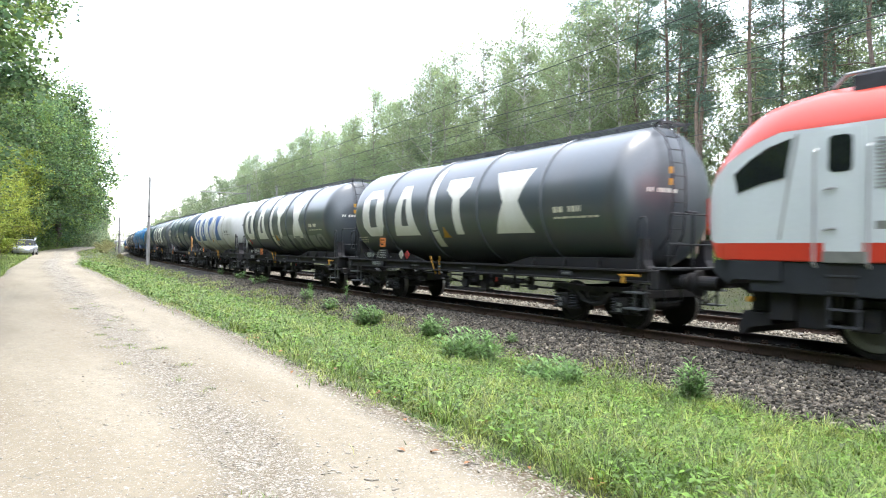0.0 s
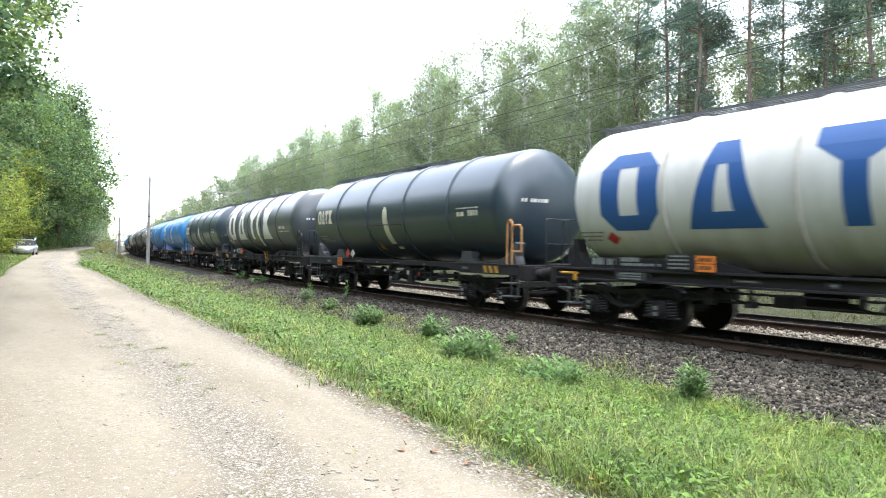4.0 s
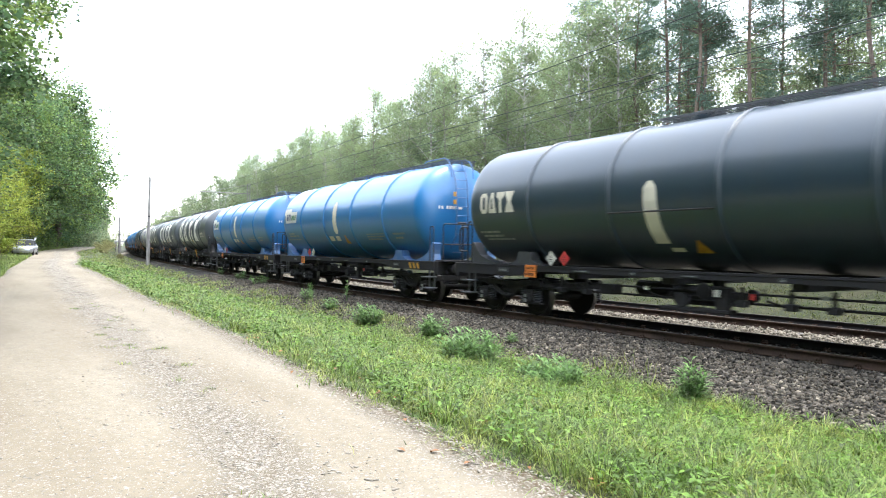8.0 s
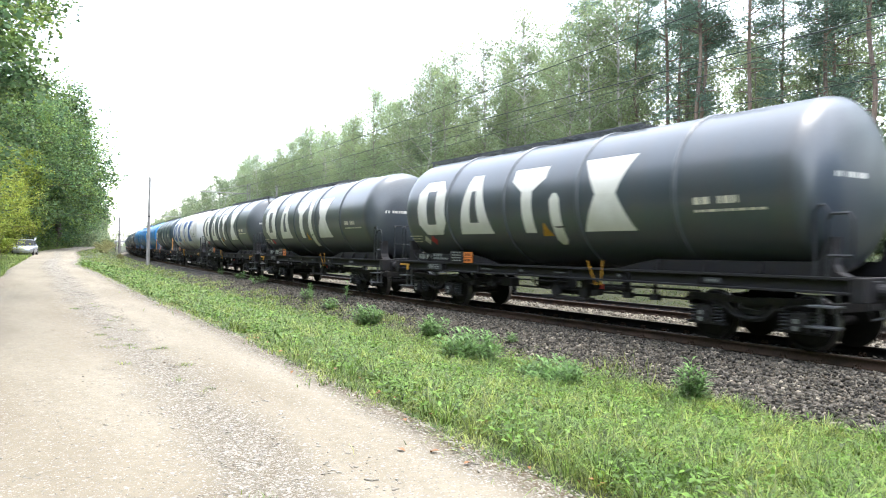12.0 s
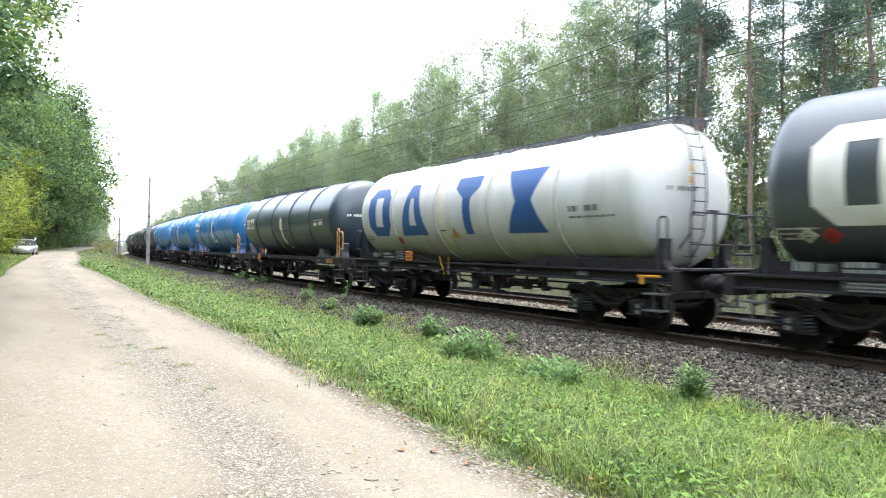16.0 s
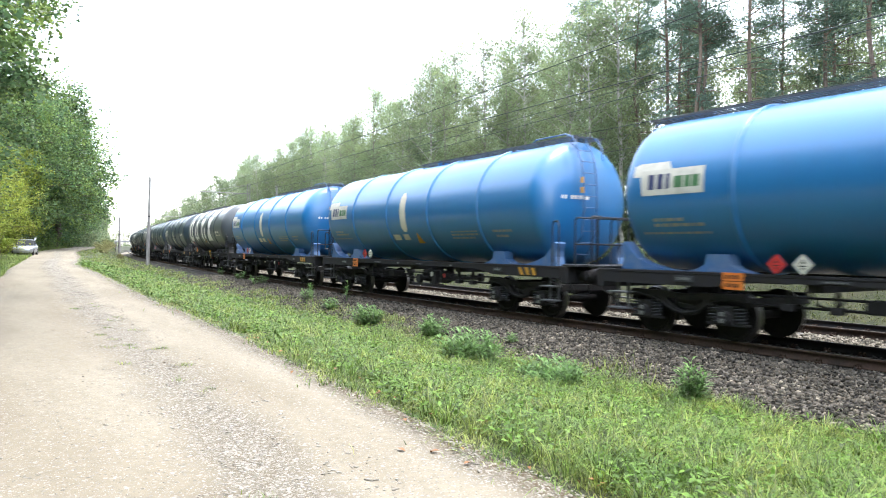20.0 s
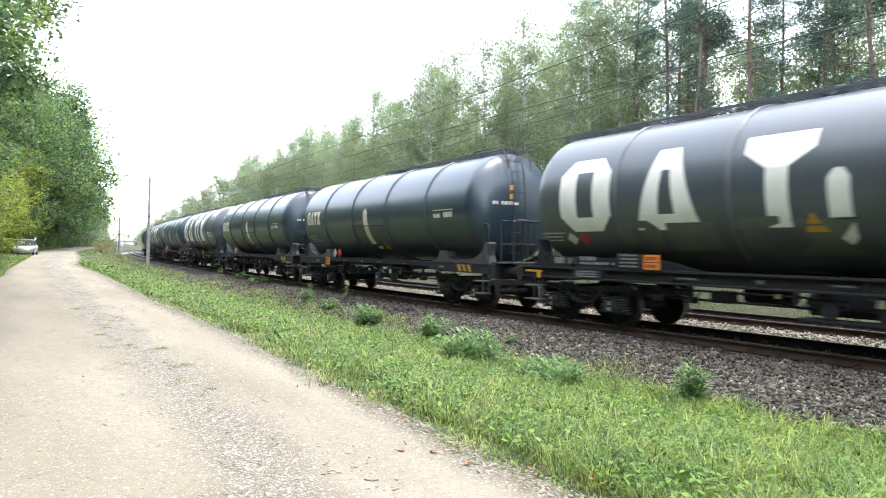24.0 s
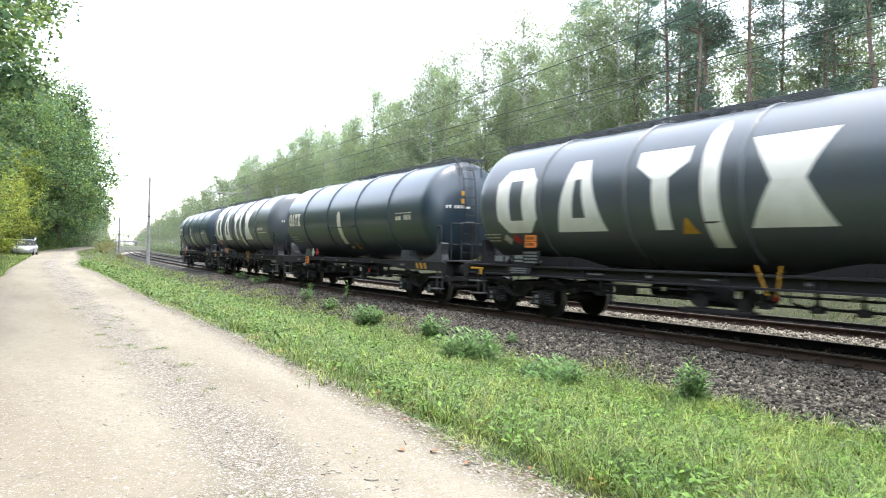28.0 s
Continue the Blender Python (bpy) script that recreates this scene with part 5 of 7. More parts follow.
            part("valve_cap", rod(bmesh.new(), (side * 1.22, -LOCO / 2 + dd(1.30), 0.84), (side * 1.32, -LOCO / 2 + dd(1.30), 0.84), 0.05, 10), "paint_yellow", w)
            part("marker_plate", box(bmesh.new(), side * 1.325, -LOCO / 2 + dd(1.0), 1.2, side * 1.335, -LOCO / 2 + dd(1.12), 1.34), "marking_white", w)
            b1 = part("buffer", cached("buffer_l", lambda: rod(bmesh.new(), (0, 0, 0), (0, 0.42, 0), 0.13, 16), "frame_black"), None, w, m=pose(side * 0.875, (LOCO / 2 - 0.46) * (1 if end else -1), 1.05, 0, 0, 0 if end else 180))
            part("buffer_head", cached("buffer_head_l", lambda: lathe(bmesh.new(), [(0.40, 0.1), (0.415, 0.23), (0.44, 0.25), (0.46, 0.2)], "y", 24), "frame_black", True), None, b1)
            # seam line and a red grab line on the nose
            part("nose_handrail", pipe(bmesh.new(), [(side * 1.20, -LOCO / 2 + dd(0.43), 1.95), (side * 1.17, -LOCO / 2 + dd(0.40), 2.62)], 0.02, 6), "loco_red", w)
            part("lettering", side_panel([(dd(3.35), 2.0), (dd(4.3), 2.0), (dd(4.3), 2.12), (dd(3.35), 2.12)], side, 0, 0.004), "loco_sill", w)
            bm = bmesh.new()
            for i in range(14):
                a, b = sorted((dd(3.35), dd(4.4)))
                box(bm, side * 1.478, -LOCO / 2 + a, 2.6 + 0.055 * i, side * 1.492, -LOCO / 2 + b, 2.625 + 0.055 * i)
            part("air_grille", bm, "handrail_grey", w)
        y0, s = (LOCO / 2, -1) if end else (-LOCO / 2, 1)
        bm = bmesh.new()
        prism(bm, [(y0 + s * d, z) for d, z in ((1.08, 0.62), (1.0, 0.36), (0.98, 0.2), (1.05, 0.2), (1.22, 0.34), (1.6, 0.42), (1.6, 0.60))], "x", -1.12, 1.12)
        box(bm, -0.9, y0 + s * 1.1, 0.6, 0.9, y0 + s * 1.4, 1.1, 0.03)
        part("snow_plough", bm, "frame_black", w)
        for x in (-0.95, 0.95):
            part("tail_lamp", rod(bmesh.new(), (x, y0 + s * 0.62, 2.0), (x, y0 + s * 0.80, 2.0), 0.11, 14), "dark_glass", w)
        ws = (1.0, 1.3)
        bm = bmesh.new()
        for x in (-1, 1):
            prism(bm, [(-2.55, 0.62), (-2.5, 0.92), (2.5, 0.92), (2.55, 0.62), (2.2, 0.5), (1.2, 0.62), (0.6, 0.45), (-0.6, 0.45), (-1.2, 0.62), (-2.2, 0.5)], "x", x * 1.0 - 0.06, x * 1.0 + 0.06)
            for y in (-1.9, 0, 1.9):
                box(bm, x * 1.0, y - 0.22, 0.44, x * 1.2, y + 0.22, 0.8, 0.03)
            for y in (-2.35, -1.45, -0.45, 0.45, 1.45, 2.35):
                rod(bm, (x * 1.1, y, 0.6), (x * 1.1, y, 1.05), 0.11, 12)
        box(bm, -0.9, -2.4, 0.5, 0.9, 2.4, 0.9, 0.05)
        bog = part("bogie", bm, "bogie_dirt", w, "three-axle bogie with coil springs", m=pose(0, (5.15 if end else -5.15), 0))
        for y in (-1.9, 0, 1.9):
            ax = part("wheelset", cached("loco_wheelset", loco_wheelset_bm, "wheel_steel"), None, bog, "large locomotive wheelset", m=pose(0, y, 0.625))
            for s2 in (1, -1):
                part("brake_ring", cached(f"brake_ring{s2}", lambda: brake_ring_bm(s2), "loco_sill"), None, bog, m=pose(0, y, 0.625))
    part("transformer_box", box(bmesh.new(), -1.3, -2.3, 0.4, 1.3, 2.3, 1.0, 0.08), "loco_grey", w)
    return w


# ---- poles and overhead line ----
def build_poles():
    for x, y, h, lean, label in ((14.46, 74.8, 9.1, 0.6, "weathered grey concrete pole beside the track"), (25.2, 160.0, 8.2, -0.4, "distant grey concrete pole beside the track")):
        z = float(terrain(x, y))
        t = thing("concrete_pole", label, "pole", "poles along the line", m=pose(x, y, z, 0, lean, 0))
        bm = bmesh.new()
        rod(bm, (0, 0, -0.6), (0, 0, h), 0.20 if y < 100 else 0.30, 10, 0.10 if y < 100 else 0.16)
        part("shaft", bm, "mast_grey", t)
        part("cap", rod(bmesh.new(), (0, 0, h), (0, 0, h + 0.12), 0.06, 8), "steel_dark", t)
        part("band", rod(bmesh.new(), (0, 0, h * 0.55), (0, 0, h * 0.55 + 0.12), 0.165 if y < 100 else 0.24, 10), "steel_dark", t)


MAST_S = [6.5, 74, 141, 208, 275, 342, 409]


def build_masts():
    for i, s in enumerate(MAST_S):
        lat = GAP2 + 3.1
        x, y, h = on_track(s, lat)
        z = float(terrain(x, y))
        if i == 0:
            x, y, h = on_track(-1.0, lat)
        t = thing("catenary_mast", "grey steel overhead line mast with bracket arms", "mast", "masts of the overhead line", m=pose(x, y, z, 0, 0, math.degrees(-h)))
        base = RAIL_Z - z
        bm = bmesh.new()
        for px in (-0.13, 0.13):
            box(bm, px - 0.03, -0.09, -0.5, px + 0.03, 0.09, base + 8.6)
        for k in range(12):
            zz = 0.3 + 0.68 * k
            rod(bm, (-0.13, 0.05, zz), (0.13, 0.05, zz + 0.6), 0.018, 5)
        part("mast", bm, "mast_grey", t)
        bm = bmesh.new()
        pipe(bm, [(0, 0, base + 7.5), (-lat - 0.3, 0, base + 7.5)], 0.05, 8)
        pipe(bm, [(0, 0, base + 8.5), (-lat * 0.6, 0, base + 7.55)], 0.02, 6)
        part("cross_arm", bm, "mast_grey", t)
        for c in (-lat, -lat + GAP2):
            bm = bmesh.new()
            pipe(bm, [(c + 0.9, 0, base + 7.45), (c + 0.5, 0, base + 5.85), (c - 0.2, 0, base + 5.62)], 0.025, 6)
            br = part("bracket", bm, "mast_grey", t)
            bm = bmesh.new()
            for k in range(4):
                rod(bm, (c, 0, base + 7.05 + 0.1 * k), (c, 0, base + 7.09 + 0.1 * k), 0.07, 8)
            part("insulator", bm, "rust", br)
    x, y, h = on_track(71, GAP2 + 5.4)
    z = float(terrain(x, y))
    t = thing("line_post", "plain grey steel post behind the track", "post", m=pose(x, y, z))
    part("post", rod(bmesh.new(), (0, 0, -0.3), (0, 0, RAIL_Z - z + 8.2), 0.13, 8, 0.10), "mast_grey", t)


def wire_bm(pts, r):
    bm = bmesh.new()
    for a, b in zip(pts, pts[1:]):
        rod(bm, a, b, r, 5)
    return bm


def build_wires():
    ends = [-61] + [-1.0] + MAST_S[1:]
    for lat in (0.0, GAP2):
        t = thing("overhead_line", "thin dark overhead contact line with carrying wire", "wire", "wires above the tracks")
        t["kind"] = "structure"
        car, con, drop = [], [], []
        for a, b in zip(ends, ends[1:]):
            for k in range(12):
                f = k / 12
                s = a + (b - a) * f
                x, y, _ = on_track(s, lat + 0.2 * (1 - 2 * abs(f - 0.5)))
                zc = RAIL_Z + 7.05 - 1.15 * 4 * f * (1 - f) * 0.75
                car.append((float(x), float(y), zc))
                con.append((float(x), float(y), RAIL_Z + 5.6))
                if k in (2, 4, 6, 8, 10):
                    drop.append(((float(x), float(y), zc), (float(x), float(y), RAIL_Z + 5.6)))
        part("carrying_wire", wire_bm(car, 0.011), "wire", t)
        part("contact_wire", wire_bm(con, 0.011), "wire", t)
        bm = bmesh.new()
        for a, b in drop:
            rod(bm, a, b, 0.004, 4)
        part("droppers", bm, "wire", t)
    lat = GAP2 + 3.1
    t = thing("feeder_line", "thin dark feeder wire along the mast tops", "wire", "wires above the tracks")
    t["kind"] = "structure"
    for dz in (8.5, 6.2):
        pts = []
        for a, b in zip(ends, ends[1:]):
            for k in range(8):
                f = k / 8
                x, y, _ = on_track(a + (b - a) * f, lat + 0.3)
                pts.append((float(x), float(y), RAIL_Z + dz - 0.9 * 4 * f * (1 - f)))
        part("feeder_wire", wire_bm(pts, 0.011), "wire", t)


# ---- trees ----
def tube(points, radii, n=7):
    """Vertices and quads of a tapering tube."""
    pts = np.array(points, float)
    v, f = [], []
    for i, (p, r) in enumerate(zip(pts, radii)):
        d = pts[min(i + 1, len(pts) - 1)] - pts[max(i - 1, 0)]
        d /= np.linalg.norm(d) + 1e-9
        a = np.cross(d, [0.31, 0.77, 0.2])
        a /= np.linalg.norm(a) + 1e-9
        b = np.cross(d, a)
        ang = np.linspace(0, 2 * np.pi, n, endpoint=False)
        v.append(p + r * (np.cos(ang)[:, None] * a + np.sin(ang)[:, None] * b))
    for i in range(len(pts) - 1):
        for j in range(n):
            f.append((i * n + j, i * n + (j + 1) % n, (i + 1) * n + (j + 1) % n, (i + 1) * n + j))
    return np.concatenate(v), np.array(f)


def merge(list_vf):
    vs, fs, o = [], [], 0
    for v, f in list_vf:
        vs.append(v)
        fs.append(f + o)
        o += len(v)
    return np.concatenate(vs), np.concatenate(fs)


def leaf_quads(rng, centres, spread, per, length, width, droop=0.0):
    """Many small leaves scattered about clump centres, as bent rhombs."""
    n = len(centres) * per
    c = np.repeat(centres, per, 0) + np.clip(rng.normal(0, 1, (n, 3)), -1.6, 1.6) * np.repeat(spread, per)[:, None] * np.array([1, 1, 0.75]) * 0.6
    a = rng.normal(0, 1, (n, 3)) * [1, 1, 0.6]
    a[:, 2] -= droop
    a /= np.linalg.norm(a, axis=1)[:, None]
    b = np.cross(a, rng.normal(0, 0.75, (n, 3)) + [0, 0, 1])
    b /= np.linalg.norm(b, axis=1)[:, None] + 1e-9
    sz = rng.uniform(0.6, 1.25, n)[:, None]
    up = np.cross(a, b) * width * 0.25 * sz
    v = np.stack([c - a * length / 2 * sz, c + b * width / 2 * sz + up, c + a * length / 2 * sz, c - b * width / 2 * sz + up], 1)
    f = np.arange(4 * n).reshape(n, 4)
    return v.reshape(-1, 3), f


def grow(kind, seed):
    """Trunk and leaf arrays of one tree."""
    rng = np.random.default_rng(seed)
    tubes, clumps, spread = [], [], []
    if kind in ("oak", "oak_mid", "oak_far", "oak_back"):
        h = rng.uniform(12.5, 15)
        zs = np.linspace(-0.4, h * 0.85, 8)
        ax = np.cumsum(rng.normal(0, 0.16, (8, 2)), 0)
        tubes.append(tube(np.column_stack([ax, zs]), np.linspace(0.30, 0.05, 8)))
        for i in range(56):
            z0 = rng.uniform(0.13, 0.88) * h
            k = z0 / h
            reach = 5.3 * math.sin(math.pi * min(1, 0.22 + k * 0.78)) ** 0.55 * rng.uniform(0.65, 1.1)
            an = rng.uniform(0, 2 * math.pi)
            p0 = np.array([*(ax[int(min(7, k * 8))]), z0])
            pts = [p0 + np.array([math.cos(an) * reach * t, math.sin(an) * reach * t, reach * (0.42 * t - 0.25 * t * t) + rng.normal(0, 0.12)]) for t in (0, 0.35, 0.7, 1)]
            tubes.append(tube(pts, [0.075, 0.05, 0.03, 0.012], 5))
            for t in np.linspace(0.28, 1.03, 7):
                for _ in range(3):
                    clumps.append(p0 + np.array([math.cos(an) * reach * t, math.sin(an) * reach * t, reach * (0.42 * t - 0.25 * t * t)]) + rng.normal(0, 0.42, 3))
                    spread.append(rng.uniform(0.25, 0.5))
        for _ in range(240):
            k, an = rng.uniform(0.2, 0.95), rng.uniform(0, 2 * math.pi)
            r = 4.9 * math.sin(math.pi * min(1, 0.22 + k * 0.78)) ** 0.55 * math.sqrt(rng.uniform(0.3, 1.0))
            clumps.append(np.array([math.cos(an) * r, math.sin(an) * r, k * h]))
            spread.append(0.55)
        for _ in range(26):
            clumps.append(np.array([*ax[7], h * 0.9]) + rng.normal(0, 1, 3) * [1.2, 1.2, 0.8])
            spread.append(0.6)
        per, ln = {"oak": (165, 0.108), "oak_mid": (30, 0.17), "oak_far": (21, 0.215), "oak_back": (8, 0.36)}[kind]
        leaves = leaf_quads(rng, np.array(clumps), np.array(spread) * 1.3, per, ln, ln * 0.72)
    elif kind in ("birch", "birch_far", "aspen"):
        h = rng.uniform(12.5, 15.5)
        zs = np.linspace(-0.5, h, 8)
        ax = np.cumsum(rng.normal(0, 0.14, (8, 2)), 0)
        tubes.append(tube(np.column_stack([ax, zs]), np.linspace(0.115, 0.02, 8), 6))
        n = 44 if kind != "birch_far" else 26
        for i in range(n):
            k = 0.2 + 0.79 * rng.uniform(0, 1) ** 0.8
            z0 = k * h
            reach = (2.6 if kind == "birch" else 2.4) * (1.2 - k) ** 0.5 * rng.uniform(0.5, 1.1) * (1 if k > 0.35 else 0.75)
            an = rng.uniform(0, 2 * math.pi)
            p0 = np.array([*ax[int(min(7, k * 7.99))], z0])
            tip = p0 + np.array([math.cos(an) * reach, math.sin(an) * reach, reach * 0.7])
            if kind != "birch_far":
                tubes.append(tube([p0, (p0 + tip) / 2 + [0, 0, 0.1], tip], [0.03, 0.02, 0.008], 4))
            for t in (0.35, 0.7, 1.0):
                clumps.append(p0 + (tip - p0) * t + rng.normal(0, 0.18, 3))
                spread.append(rng.uniform(0.28, 0.55))
        per, ln = (42, 0.135) if kind != "birch_far" else (13, 0.27)
        leaves = leaf_quads(rng, np.array(clumps), np.array(spread) * 1.35, per, ln, ln * 0.72, 0.4)
    elif kind == "pine":
        h = rng.uniform(17, 20)
        zs = np.linspace(-0.5, h, 9)
        ax = np.cumsum(rng.normal(0, 0.10, (9, 2)), 0)
        tubes.append(tube(np.column_stack([ax, zs]), np.linspace(0.115, 0.03, 9), 8))
        for i in range(54):
            k = 1 - rng.uniform(0, 1) ** 1.2 * 0.74
            z0 = k * h
            dead = k < 0.5
            reach = (2.7 * (1.1 - k) ** 0.5 if not dead else 1.3) * rng.uniform(0.5, 1.0)
            an = rng.uniform(0, 2 * math.pi)
            p0 = np.array([*ax[int(min(8, k * 8.99))], z0])
            tip = p0 + np.array([math.cos(an) * reach, math.sin(an) * reach, reach * (0.25 if not dead else -0.05)])
            tubes.append(tube([p0, (p0 + tip) / 2 + [0, 0, 0.08], tip], [0.035, 0.022, 0.009], 4))
            if not dead or rng.uniform() < 0.35:
                for t in (0.5, 0.75, 1.0):
                    clumps.append(p0 + (tip - p0) * t + rng.normal(0, 0.15, 3))
                    spread.append(rng.uniform(0.25, 0.48))
        leaves = leaf_quads(rng, np.array(clumps), np.array(spread) * 1.1, 60, 0.26, 0.05)
    else:
        far = kind == "shrub_far"
        r = rng.uniform(0.9, 1.4)
        for i in range(16):
            an, el = rng.uniform(0, 2 * math.pi), rng.uniform(0.3, 1.4)
            tip = np.array([math.cos(an) * math.cos(el), math.sin(an) * math.cos(el), math.sin(el) * 1.4]) * r * rng.uniform(0.6, 1.1)
            tubes.append(tube([np.array([0, 0, -0.2]), tip * 0.5 + [0, 0, 0.15], tip], [0.03, 0.02, 0.006], 4))
            for t in (0.4, 0.65, 0.9, 1.05):
                clumps.append(tip * t + rng.normal(0, 0.15, 3))
                spread.append(rng.uniform(0.2, 0.4))
        leaves = leaf_quads(rng, np.array(clumps), np.array(spread), 8 if far else 24, 0.2 if far else 0.13, 0.13 if far else 0.08)
    return merge(tubes), leaves


TREES = {}


def tree_meshes(kind, seed, bark, leaf):
    key = (kind, seed, leaf, bark)
    if key not in TREES:
        (tv, tf), (lv, lf) = grow(kind, seed)
        TREES[key] = (array_mesh("trunk", tv, tf, bark, True), array_mesh("crown", lv, lf, leaf))
    return TREES[key]


def plant_tree(name, kind, seed, bark, leaf, x, y, scale, turn, label, category, group, tilt=0.0):
    tm, lm = tree_meshes(kind, seed, bark, leaf)
    t = thing(name, label, category, group, m=pose(x, y, float(terrain(x, y)), tilt, 0, turn) @ Matrix.Diagonal((scale, scale, scale, 1)))
    part("trunk", tm, None, t)
    part("crown", lm, None, t)
    return t


def build_forest():
    rng = np.random.default_rng(21)
    # pines that stand at the wood's edge
    for s, lat in ((21.6, 15.0), (19.9, 15.4), (18.7, 14.2), (16.9, 15.0), (12.6, 15.0), (10.1, 14.6), (22.6, 17.0), (15.2, 18.5), (7.4, 15.5), (24.0, 19.0), (6.0, 18.5), (19.0, 20.5), (14.0, 22.0), (27.5, 18.5), (34.0, 20.0), (9.0, 22.5)):
        x, y, _ = on_track(s, lat)
        plant_tree("pine_tree", "pine", int(rng.integers(1, 4)), "bark_pine", "pine_needle", x, y, rng.uniform(0.9, 1.08), rng.uniform(0, 360),
                   "tall pine with orange bark and high dark crown", "tree", "pines at the wood's edge", rng.normal(0, 1.2))
    for row in range(6):
        s = (24.0 if row < 2 else 2.0) + rng.uniform(0, 2)
        while s < 112:
            lat = 14.2 + row * 2.7 + rng.normal(0, 0.8)
            x, y, _ = on_track(s, lat)
            pale = rng.uniform() < 0.3
            kind = "birch" if pale else "aspen"
            plant_tree("birch_tree" if pale else "aspen_tree", kind, int(rng.integers(1, 4)), "bark_birch" if pale else "bark_grey", "birch_leaf", x, y, rng.uniform(0.82, 1.16) * (1.0 + 0.02 * row) * float(np.interp(s, [0, 22, 34, 45, 62, 80, 112], [1.0, 1.0, 1.05, 0.98, 0.93, 0.95, 0.98])),
                       rng.uniform(0, 360), "slender birch with white bark and light green leaves" if pale else "slender aspen with grey-green trunk and pale leaves", "tree",
                       "broadleaf trees of the wood", rng.normal(0, 1.5))
            s += rng.uniform(1.9, 3.5) * (1 + 0.15 * row) * (1.5 if s < 22 else 1)
    for i in range(30):
        s = 4 + i * 3.4 + rng.uniform(-1, 1)
        x, y, _ = on_track(s, rng.uniform(12.0, 14.5))
        plant_tree("shrub", "shrub", int(rng.integers(1, 4)), "bark_brown", "birch_leaf" if rng.uniform() < 0.7 else "lime_leaf", x, y, rng.uniform(0.6, 1.25), rng.uniform(0, 360),
                   "low leafy shrub at the edge of the wood", "shrub", "shrubs below the wood")
    x, y, _ = on_track(14.8, 16.8)
    plant_tree("pine_tree", "pine", 2, "bark_pine", "pine_needle", x, y, 1.0, 40, "tall pine with orange bark and high dark crown", "tree", "pines at the wood's edge", 0.8)


def build_far_wood():
    rng = np.random.default_rng(33)
    protos = [grow("birch_far", 60 + i) for i in range(4)]
    trunks, crowns = [], []

    def add(x, y, sc):
        (tv, tf), (lv, lf) = protos[int(rng.integers(0, 4))]
        a = rng.uniform(0, 2 * np.pi)
        R = np.array([[math.cos(a), -math.sin(a), 0], [math.sin(a), math.cos(a), 0], [0, 0, 1]]) * sc
        p = np.array([x, y, float(terrain(x, y))])
        trunks.append((tv @ R.T + p, tf))
        crowns.append((lv @ R.T + p, lf))
    for row in range(4):
        s = 112.0
        while s < 880:
            x, y, _ = on_track(s, 14.5 + row * 4.0 + rng.normal(0, 1.0))
            add(x, y, rng.uniform(0.86, 1.12))
            s += rng.uniform(2.6, 4.6) * (1 + s / 420)
    for row in range(3):
        s = 190.0
        while s < 450:
            x, y, _ = on_track(s, -11 - row * 4.5 + rng.normal(0, 1.0))
            add(x, y, rng.uniform(0.85, 1.3))
            s += rng.uniform(3.5, 6.0) * (1 + s / 500)
    thick = [grow("shrub_far", 80 + i) for i in range(3)]
    for i in range(120):
        y = 18 + (i % 60) * 2.7 + rng.uniform(-1, 1)
        off = -9.5 - rng.uniform(0, 2.5) - (4.5 if i >= 60 else 0)
        if y > 150:
            off = rng.uniform(-15, -6)
        x = float(road_x(y)) + off
        (tv, tf), (lv, lf) = thick[i % 3]
        a, sc = rng.uniform(0, 6.28), rng.uniform(2.2, 3.4)
        R = np.array([[math.cos(a), -math.sin(a), 0], [math.sin(a), math.cos(a), 0], [0, 0, 1]]) * sc
        crowns.append((lv @ R.T + np.array([x, y, float(terrain(x, y))]), lf))
    # the wood's depth behind its edge
    for row in range(3):
        s = -25.0 + 30 * (row == 2)
        while s < 118:
            x, y, _ = on_track(s, 30 + row * 5.0 + rng.normal(0, 1.2))
            add(x, y, rng.uniform(0.85, 1.15))
            s += rng.uniform(2.5, 4.5)
    for i in range(210):
        x, y, _ = on_track(-20 + i * 1.5 + rng.uniform(-1, 1) if i < 90 else rng.uniform(-8, 34), rng.uniform(18.5, 33) if i < 90 else rng.uniform(15.5, 26))
        (tv, tf), (lv, lf) = thick[i % 3]
        a, sc = rng.uniform(0, 6.28), rng.uniform(1.5, 3.2) if i < 90 else rng.uniform(0.8, 1.7)
        R = np.array([[math.cos(a), -math.sin(a), 0], [math.sin(a), math.cos(a), 0], [0, 0, 1]]) * sc
        crowns.append((lv @ R.T + np.array([x, y, float(terrain(x, y))]), lf))
    # young trees inside the wood
    for i in range(46):
        x, y, _ = on_track(rng.uniform(-8, 34), rng.uniform(22, 33))
        add(x, y, rng.uniform(0.38, 0.62))
    # trees added behind the camera, out of view; they act only as shading
    for row in range(2):
        for i in range(24):
            y = -95 + i * 4.6 + rng.uniform(-1.5, 1.5)
            add(float(road_x(y)) - 12 - 5 * row + rng.normal(0, 1), y, rng.uniform(1.0, 1.3))
            x, y2, _ = on_track(-95 + i * 4.1, 15 + 4.5 * row + rng.normal(0, 1))
            add(x, y2, rng.uniform(1.0, 1.3))
    # undergrowth added out of view beside and behind the camera
    for i in range(40):
        y, (tv, tf), (lv, lf) = -70 + 2.2 * i + rng.uniform(-1, 1), *thick[i % 3]
        a, sc = rng.uniform(0, 6.28), rng.uniform(2.4, 3.4)
        R = np.array([[math.cos(a), -math.sin(a), 0], [math.sin(a), math.cos(a), 0], [0, 0, 1]]) * sc
        x = float(road_x(y)) - 8.5 - rng.uniform(0, 2)
